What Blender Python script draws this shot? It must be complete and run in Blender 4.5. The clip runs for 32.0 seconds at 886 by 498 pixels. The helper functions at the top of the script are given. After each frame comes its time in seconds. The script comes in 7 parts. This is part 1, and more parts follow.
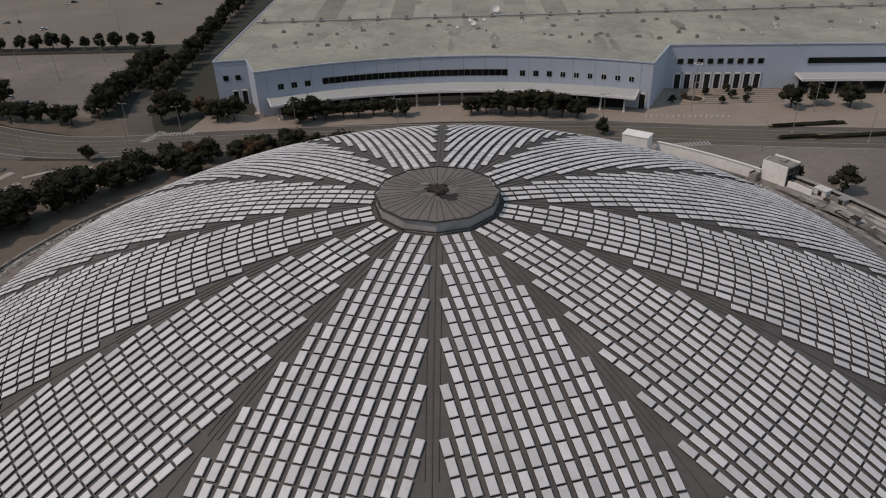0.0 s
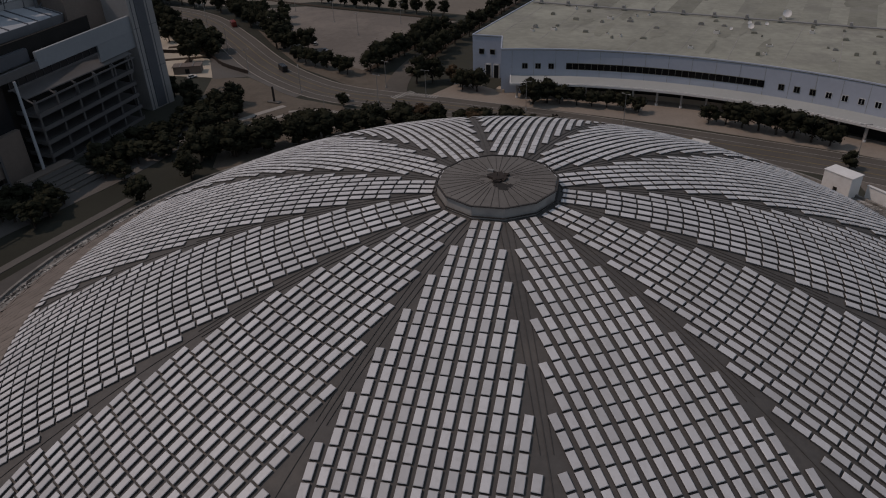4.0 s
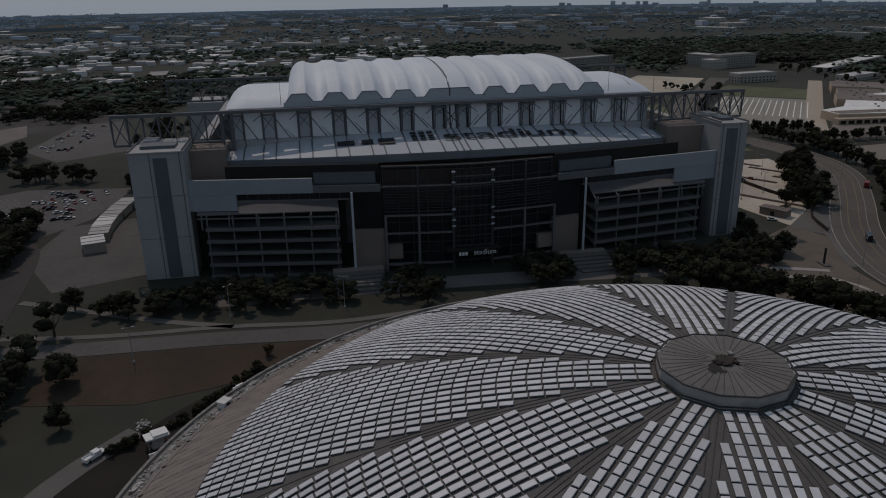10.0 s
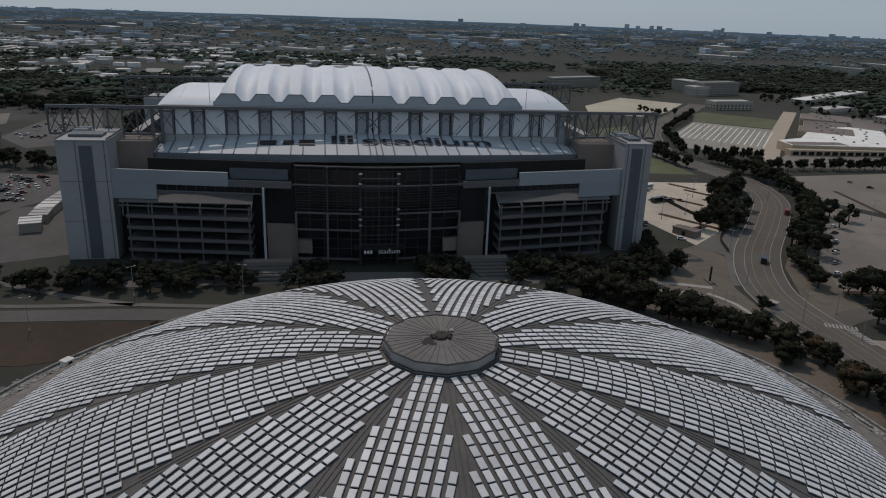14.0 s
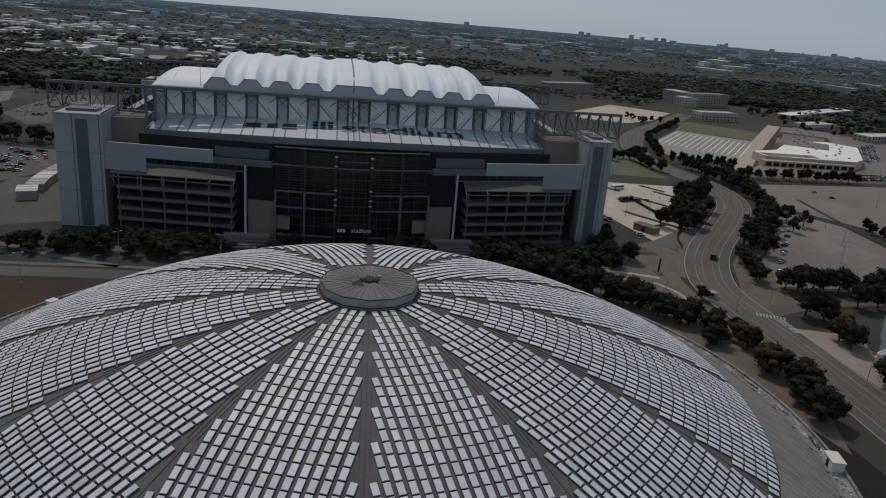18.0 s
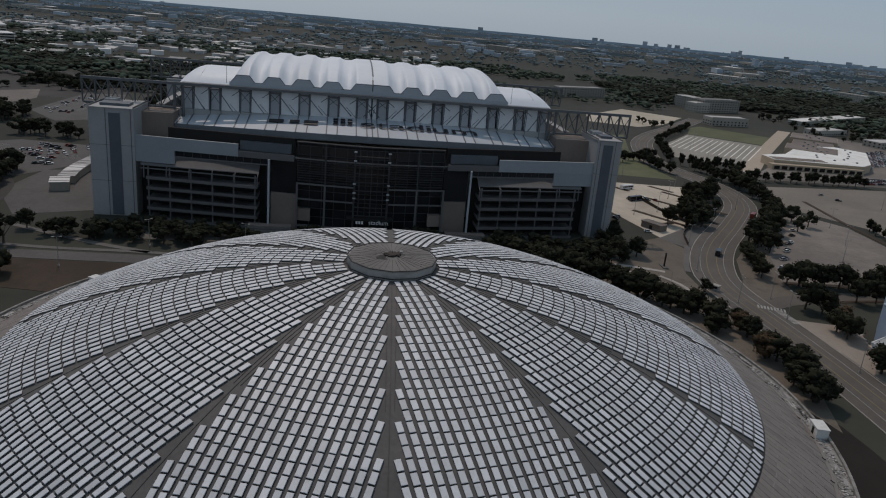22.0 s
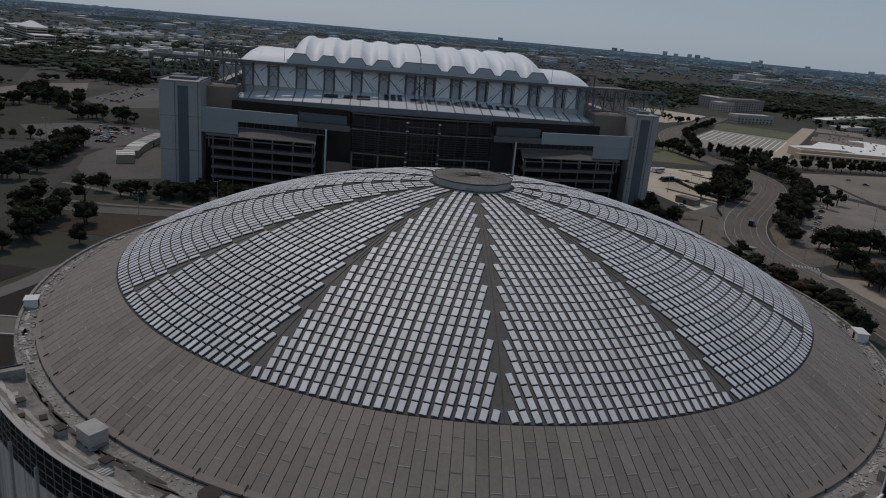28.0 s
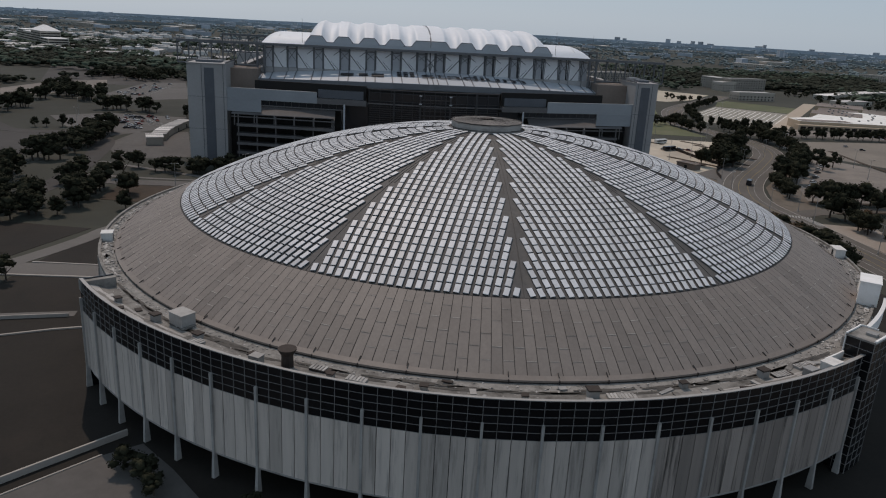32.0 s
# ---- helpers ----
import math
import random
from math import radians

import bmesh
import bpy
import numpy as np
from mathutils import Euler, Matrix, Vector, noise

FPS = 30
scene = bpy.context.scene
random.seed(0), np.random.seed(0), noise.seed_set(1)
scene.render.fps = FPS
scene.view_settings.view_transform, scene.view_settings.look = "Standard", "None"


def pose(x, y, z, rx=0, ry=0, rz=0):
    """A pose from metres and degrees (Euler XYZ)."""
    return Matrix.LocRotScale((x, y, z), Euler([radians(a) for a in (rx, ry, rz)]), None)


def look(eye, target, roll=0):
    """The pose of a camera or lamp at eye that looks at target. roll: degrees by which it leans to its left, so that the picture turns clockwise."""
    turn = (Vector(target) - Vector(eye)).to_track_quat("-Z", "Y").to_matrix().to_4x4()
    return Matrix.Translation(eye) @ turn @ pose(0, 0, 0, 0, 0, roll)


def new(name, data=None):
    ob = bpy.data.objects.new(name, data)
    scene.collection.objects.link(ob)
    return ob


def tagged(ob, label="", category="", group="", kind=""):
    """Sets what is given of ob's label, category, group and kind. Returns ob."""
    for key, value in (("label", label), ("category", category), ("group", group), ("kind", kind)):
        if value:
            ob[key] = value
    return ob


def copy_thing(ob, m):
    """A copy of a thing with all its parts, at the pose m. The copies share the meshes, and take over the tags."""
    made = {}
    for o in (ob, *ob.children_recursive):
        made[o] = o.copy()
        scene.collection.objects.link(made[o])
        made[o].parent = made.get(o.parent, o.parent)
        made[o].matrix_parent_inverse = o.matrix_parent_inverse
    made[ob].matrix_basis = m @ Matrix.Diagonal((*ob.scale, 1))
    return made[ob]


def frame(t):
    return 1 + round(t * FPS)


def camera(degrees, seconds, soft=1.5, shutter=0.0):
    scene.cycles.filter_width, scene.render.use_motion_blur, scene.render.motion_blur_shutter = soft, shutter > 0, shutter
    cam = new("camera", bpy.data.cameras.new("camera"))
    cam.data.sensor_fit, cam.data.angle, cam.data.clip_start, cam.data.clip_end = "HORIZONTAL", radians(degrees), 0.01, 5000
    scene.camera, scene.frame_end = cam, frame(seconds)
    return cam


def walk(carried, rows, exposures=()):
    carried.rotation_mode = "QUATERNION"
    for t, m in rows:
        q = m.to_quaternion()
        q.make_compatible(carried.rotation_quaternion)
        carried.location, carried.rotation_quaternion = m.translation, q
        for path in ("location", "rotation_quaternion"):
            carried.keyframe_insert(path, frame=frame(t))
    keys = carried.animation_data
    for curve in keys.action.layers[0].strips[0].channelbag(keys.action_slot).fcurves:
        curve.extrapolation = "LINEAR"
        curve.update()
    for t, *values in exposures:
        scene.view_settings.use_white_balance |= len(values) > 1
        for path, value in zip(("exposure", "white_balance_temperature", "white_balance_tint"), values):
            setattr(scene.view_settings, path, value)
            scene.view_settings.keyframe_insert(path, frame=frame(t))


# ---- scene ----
cam = camera(62.49, 32.0, soft=1.1)
# seconds, place in metres, turn in degrees (Euler XYZ)
ROWS = [
    (0.0, 3.61, -105.74, 104.63, 59.42, 1.72, 0.61),
    (0.5, 8.44, -105.98, 104.85, 59.39, 1.73, 3.89),
    (1.0, 13.31, -106.23, 105.03, 59.33, 1.71, 6.35),
    (1.5, 18.23, -106.23, 105.06, 59.29, 1.68, 9.25),
    (2.0, 23.01, -105.52, 104.86, 59.21, 1.58, 12.31),
    (2.5, 28.52, -104.91, 105.10, 59.10, 1.70, 15.26),
    (3.0, 33.92, -103.70, 105.23, 58.99, 1.78, 18.44),
    (3.5, 39.02, -101.83, 105.09, 59.06, 1.94, 23.53),
    (5.5, 57.68, -92.55, 104.85, 58.75, 1.23, 35.53),
    (6.0, 62.70, -89.40, 104.93, 58.67, 1.21, 40.03),
    (6.5, 67.67, -86.07, 105.13, 58.60, 1.37, 45.90),
    (7.0, 72.60, -82.54, 105.56, 58.51, 1.59, 52.25),
    (7.5, 76.77, -78.71, 105.61, 58.54, 1.49, 58.48),
    (8.0, 80.54, -74.79, 106.06, 59.87, 1.63, 67.16),
    (8.5, 84.03, -70.30, 106.09, 62.82, 1.64, 72.65),
    (9.0, 87.18, -65.30, 106.12, 65.92, 1.36, 76.53),
    (9.5, 90.15, -59.60, 106.31, 68.44, 1.14, 79.85),
    (10.0, 92.81, -54.26, 106.55, 70.69, 0.94, 82.61),
    (10.5, 95.61, -48.80, 106.97, 71.33, 0.48, 83.73),
    (11.0, 97.85, -43.26, 107.29, 71.32, 0.20, 83.83),
    (11.5, 99.82, -37.34, 107.31, 71.47, -0.10, 83.87),
    (12.0, 102.09, -31.70, 107.12, 71.59, -0.28, 83.93),
    (12.5, 104.85, -25.81, 107.18, 71.57, -0.65, 84.01),
    (13.0, 108.13, -21.06, 107.33, 71.60, -1.11, 84.11),
    (13.5, 111.85, -16.80, 107.60, 71.59, -1.59, 84.18),
    (14.0, 115.71, -13.20, 107.80, 71.64, -1.99, 84.29),
    (14.5, 119.30, -10.37, 107.83, 71.73, -2.34, 84.31),
    (16.5, 133.70, -3.76, 107.53, 71.82, -4.03, 84.65),
    (17.0, 136.44, -2.75, 107.49, 71.77, -4.25, 84.78),
    (17.5, 138.80, -1.98, 107.26, 71.77, -4.36, 84.87),
    (18.0, 140.82, -1.57, 107.06, 71.78, -4.50, 84.95),
    (18.5, 142.85, -1.73, 106.99, 71.80, -4.77, 85.08),
    (19.0, 144.63, -1.88, 106.87, 71.89, -4.86, 85.15),
    (19.5, 146.25, -2.00, 106.70, 71.99, -4.93, 85.27),
    (20.0, 147.88, -2.22, 106.58, 72.05, -4.99, 85.37),
    (20.5, 150.00, -2.91, 106.58, 72.07, -5.05, 85.49),
    (21.0, 151.98, -3.43, 106.56, 72.04, -5.09, 85.59),
    (21.5, 154.02, -3.87, 106.27, 72.07, -5.05, 85.74),
    (22.0, 155.67, -4.01, 105.60, 72.08, -4.92, 85.99),
    (22.5, 157.34, -3.90, 104.55, 72.17, -4.91, 86.14),
    (23.0, 158.97, -4.13, 103.27, 72.20, -4.97, 86.29),
    (23.5, 160.62, -4.79, 101.85, 72.25, -4.99, 86.52),
    (24.0, 162.43, -5.37, 100.29, 72.32, -4.97, 86.86),
    (24.5, 164.28, -6.25, 98.81, 72.41, -4.98, 87.02),
    (25.0, 166.27, -7.30, 97.35, 72.46, -5.02, 87.20),
    (25.5, 168.21, -8.79, 95.84, 72.53, -5.06, 87.28),
    (27.5, 177.56, -16.72, 89.90, 72.78, -5.09, 87.39),
    (28.0, 180.11, -18.77, 88.54, 72.89, -4.81, 87.36),
    (28.5, 182.64, -20.36, 87.25, 72.92, -4.37, 87.38),
    (29.0, 185.71, -21.53, 86.11, 72.89, -4.14, 87.42),
    (29.5, 189.35, -22.77, 85.14, 72.94, -3.83, 87.42),
    (30.0, 192.74, -23.12, 84.03, 72.96, -3.55, 87.46),
    (30.5, 196.63, -23.51, 82.72, 72.83, -3.46, 87.50),
    (31.0, 200.16, -23.79, 81.37, 72.75, -3.41, 87.47),
    (31.5, 203.30, -23.41, 79.99, 72.62, -3.28, 87.48),
    (32.0, 206.55, -22.90, 79.02, 72.63, -3.01, 87.49),
]
EXPOSURES = [(0.0, -0.1, 7590, 23), (1.0, -0.37, 7590, 25), (2.0, -0.54, 7590, 26), (3.5, -0.77, 7590, 27), (6.0, -1.0, 7270, 26), (8.0, -1.3, 7220, 25), (9.0, -1.3, 7180, 24), (10.0, -0.94, 7080, 22), (10.5, -0.78, 7030, 21), (12.0, -0.57, 7030, 20), (13.0, -0.33, 7150, 19), (14.0, -0.28, 7130, 19), (17.0, -0.26, 7110, 19), (22.0, -0.32, 7070, 19), (25.0, -0.42, 7050, 19), (29.0, -0.44, 7080, 20), (32.0, 0.02, 7330, 21)]
walk(cam, [(t, pose(x, y, z, rx, ry, rz)) for t, x, y, z, rx, ry, rz in ROWS], EXPOSURES)

# ---- sky and sun ----
SUN_AZ, SUN_EL = radians(198), radians(54)   # where the sun stands, from +x towards +y
world = bpy.data.worlds.new("world")
scene.world = world
world.use_nodes = True
wn = world.node_tree
sky = wn.nodes.new("ShaderNodeTexSky")
sky.sky_type = "NISHITA"
sky.sun_disc = False
sky.sun_elevation = SUN_EL
sky.sun_rotation = radians(90) - SUN_AZ
sky.air_density, sky.dust_density, sky.ozone_density = 1.0, 0.3, 1.5
hsv = wn.nodes.new("ShaderNodeHueSaturation")
hsv.inputs["Saturation"].default_value = 0.50
wn.links.new(sky.outputs[0], hsv.inputs["Color"])
hazy = wn.nodes.new("ShaderNodeMix")
hazy.data_type, hazy.blend_type = "RGBA", "MULTIPLY"
hazy.inputs["Factor"].default_value = 1.0
hazy.inputs["B"].default_value = (0.90, 0.985, 1.09, 1)
wn.links.new(hsv.outputs[0], hazy.inputs["A"])
veil = wn.nodes.new("ShaderNodeMix")   # thin high cloud
veil.data_type = "RGBA"
veil.inputs["Factor"].default_value = 0.76
veil.inputs["B"].default_value = (2.5, 3.9, 5.15, 1)
wn.links.new(hazy.outputs["Result"], veil.inputs["A"])
wn.links.new(veil.outputs["Result"], wn.nodes["Background"].inputs[0])
wn.nodes["Background"].inputs[1].default_value = 0.10
sun_data = bpy.data.lights.new("sun", "SUN")
sun_data.energy, sun_data.angle, sun_data.color = 1.7, radians(0.6), (1.0, 0.935, 0.85)
sun = new("sun", sun_data)
sun_from = Vector((math.cos(SUN_AZ) * math.cos(SUN_EL), math.sin(SUN_AZ) * math.cos(SUN_EL), math.sin(SUN_EL)))
sun.matrix_world = look(sun_from * 600, (0, 0, 0))


# ---- materials ----
def material(name, base, rough=0.8, metal=0.0, vary=0.25, scale=0.5, fine=6.0, bump=0.2, piece=0.0, spec=0.3, stain=None, streak=1.0):
    """Base colour with broad and fine variation, optional stains, a spread from piece to piece, and fine relief."""
    m = bpy.data.materials.new(name)
    m.use_nodes = True
    nt = m.node_tree
    n, l = nt.nodes, nt.links
    b = n["Principled BSDF"]
    b.inputs["Roughness"].default_value, b.inputs["Metallic"].default_value = rough, metal
    b.inputs["Specular IOR Level"].default_value = spec
    geo = n.new("ShaderNodeTexCoord")
    own = n.new("ShaderNodeObjectInfo")
    shift = n.new("ShaderNodeVectorMath")
    shift.operation = "MULTIPLY_ADD"
    l.new(own.outputs["Random"], shift.inputs[0])
    shift.inputs[1].default_value = (63.0, 41.0, 87.0)
    l.new(geo.outputs["Object"], shift.inputs[2])
    mp = n.new("ShaderNodeMapping")
    mp.inputs["Scale"].default_value = (1, 1, streak)
    l.new(shift.outputs[0], mp.inputs[0])

    def noise_at(s, detail=4.0, ro=0.6):
        t = n.new("ShaderNodeTexNoise")
        t.inputs["Scale"].default_value, t.inputs["Detail"].default_value, t.inputs["Roughness"].default_value = s, detail, ro
        l.new(mp.outputs[0], t.inputs["Vector"])
        return t.outputs["Fac"]

    def maths(op, a, c, clamp=False):
        t = n.new("ShaderNodeMath")
        t.operation, t.use_clamp = op, clamp
        for i, v in enumerate((a, c)):
            if isinstance(v, (int, float)):
                t.inputs[i].default_value = v
            else:
                l.new(v, t.inputs[i])
        return t.outputs[0]

    big, small = noise_at(scale), noise_at(fine)
    f = maths("ADD", maths("MULTIPLY", maths("SUBTRACT", big, 0.5), 2.4 * vary), maths("MULTIPLY", maths("SUBTRACT", small, 0.5), 1.2 * vary))
    if piece:
        gi = n.new("ShaderNodeNewGeometry")
        r = maths("FRACT", maths("ADD", own.outputs["Random"], gi.outputs["Random Per Island"]), 0.0)
        f = maths("ADD", f, maths("MULTIPLY", maths("SUBTRACT", r, 0.5), 2 * piece))
    f = maths("ADD", f, 1.0)
    mul = n.new("ShaderNodeMix")
    mul.data_type, mul.blend_type = "RGBA", "MULTIPLY"
    mul.inputs["Factor"].default_value = 1.0
    mul.inputs["A"].default_value = (*base, 1)
    comb = n.new("ShaderNodeCombineColor")
    for i in range(3):
        l.new(f, comb.inputs[i])
    l.new(comb.outputs[0], mul.inputs["B"])
    col = mul.outputs["Result"]
    if stain:
        color, amount, s = stain
        mix = n.new("ShaderNodeMix")
        mix.data_type = "RGBA"
        l.new(maths("MULTIPLY", maths("SUBTRACT", noise_at(s, 6.0, 0.7), 0.5), 6.0 * amount, True), mix.inputs["Factor"])
        l.new(col, mix.inputs["A"])
        mix.inputs["B"].default_value = (*color, 1)
        col = mix.outputs["Result"]
    l.new(col, b.inputs["Base Color"])
    if bump:
        bp = n.new("ShaderNodeBump")
        bp.inputs["Strength"].default_value = bump
        bp.inputs["Distance"].default_value = 0.05
        l.new(small, bp.inputs["Height"])
        l.new(bp.outputs[0], b.inputs["Normal"])
    return m


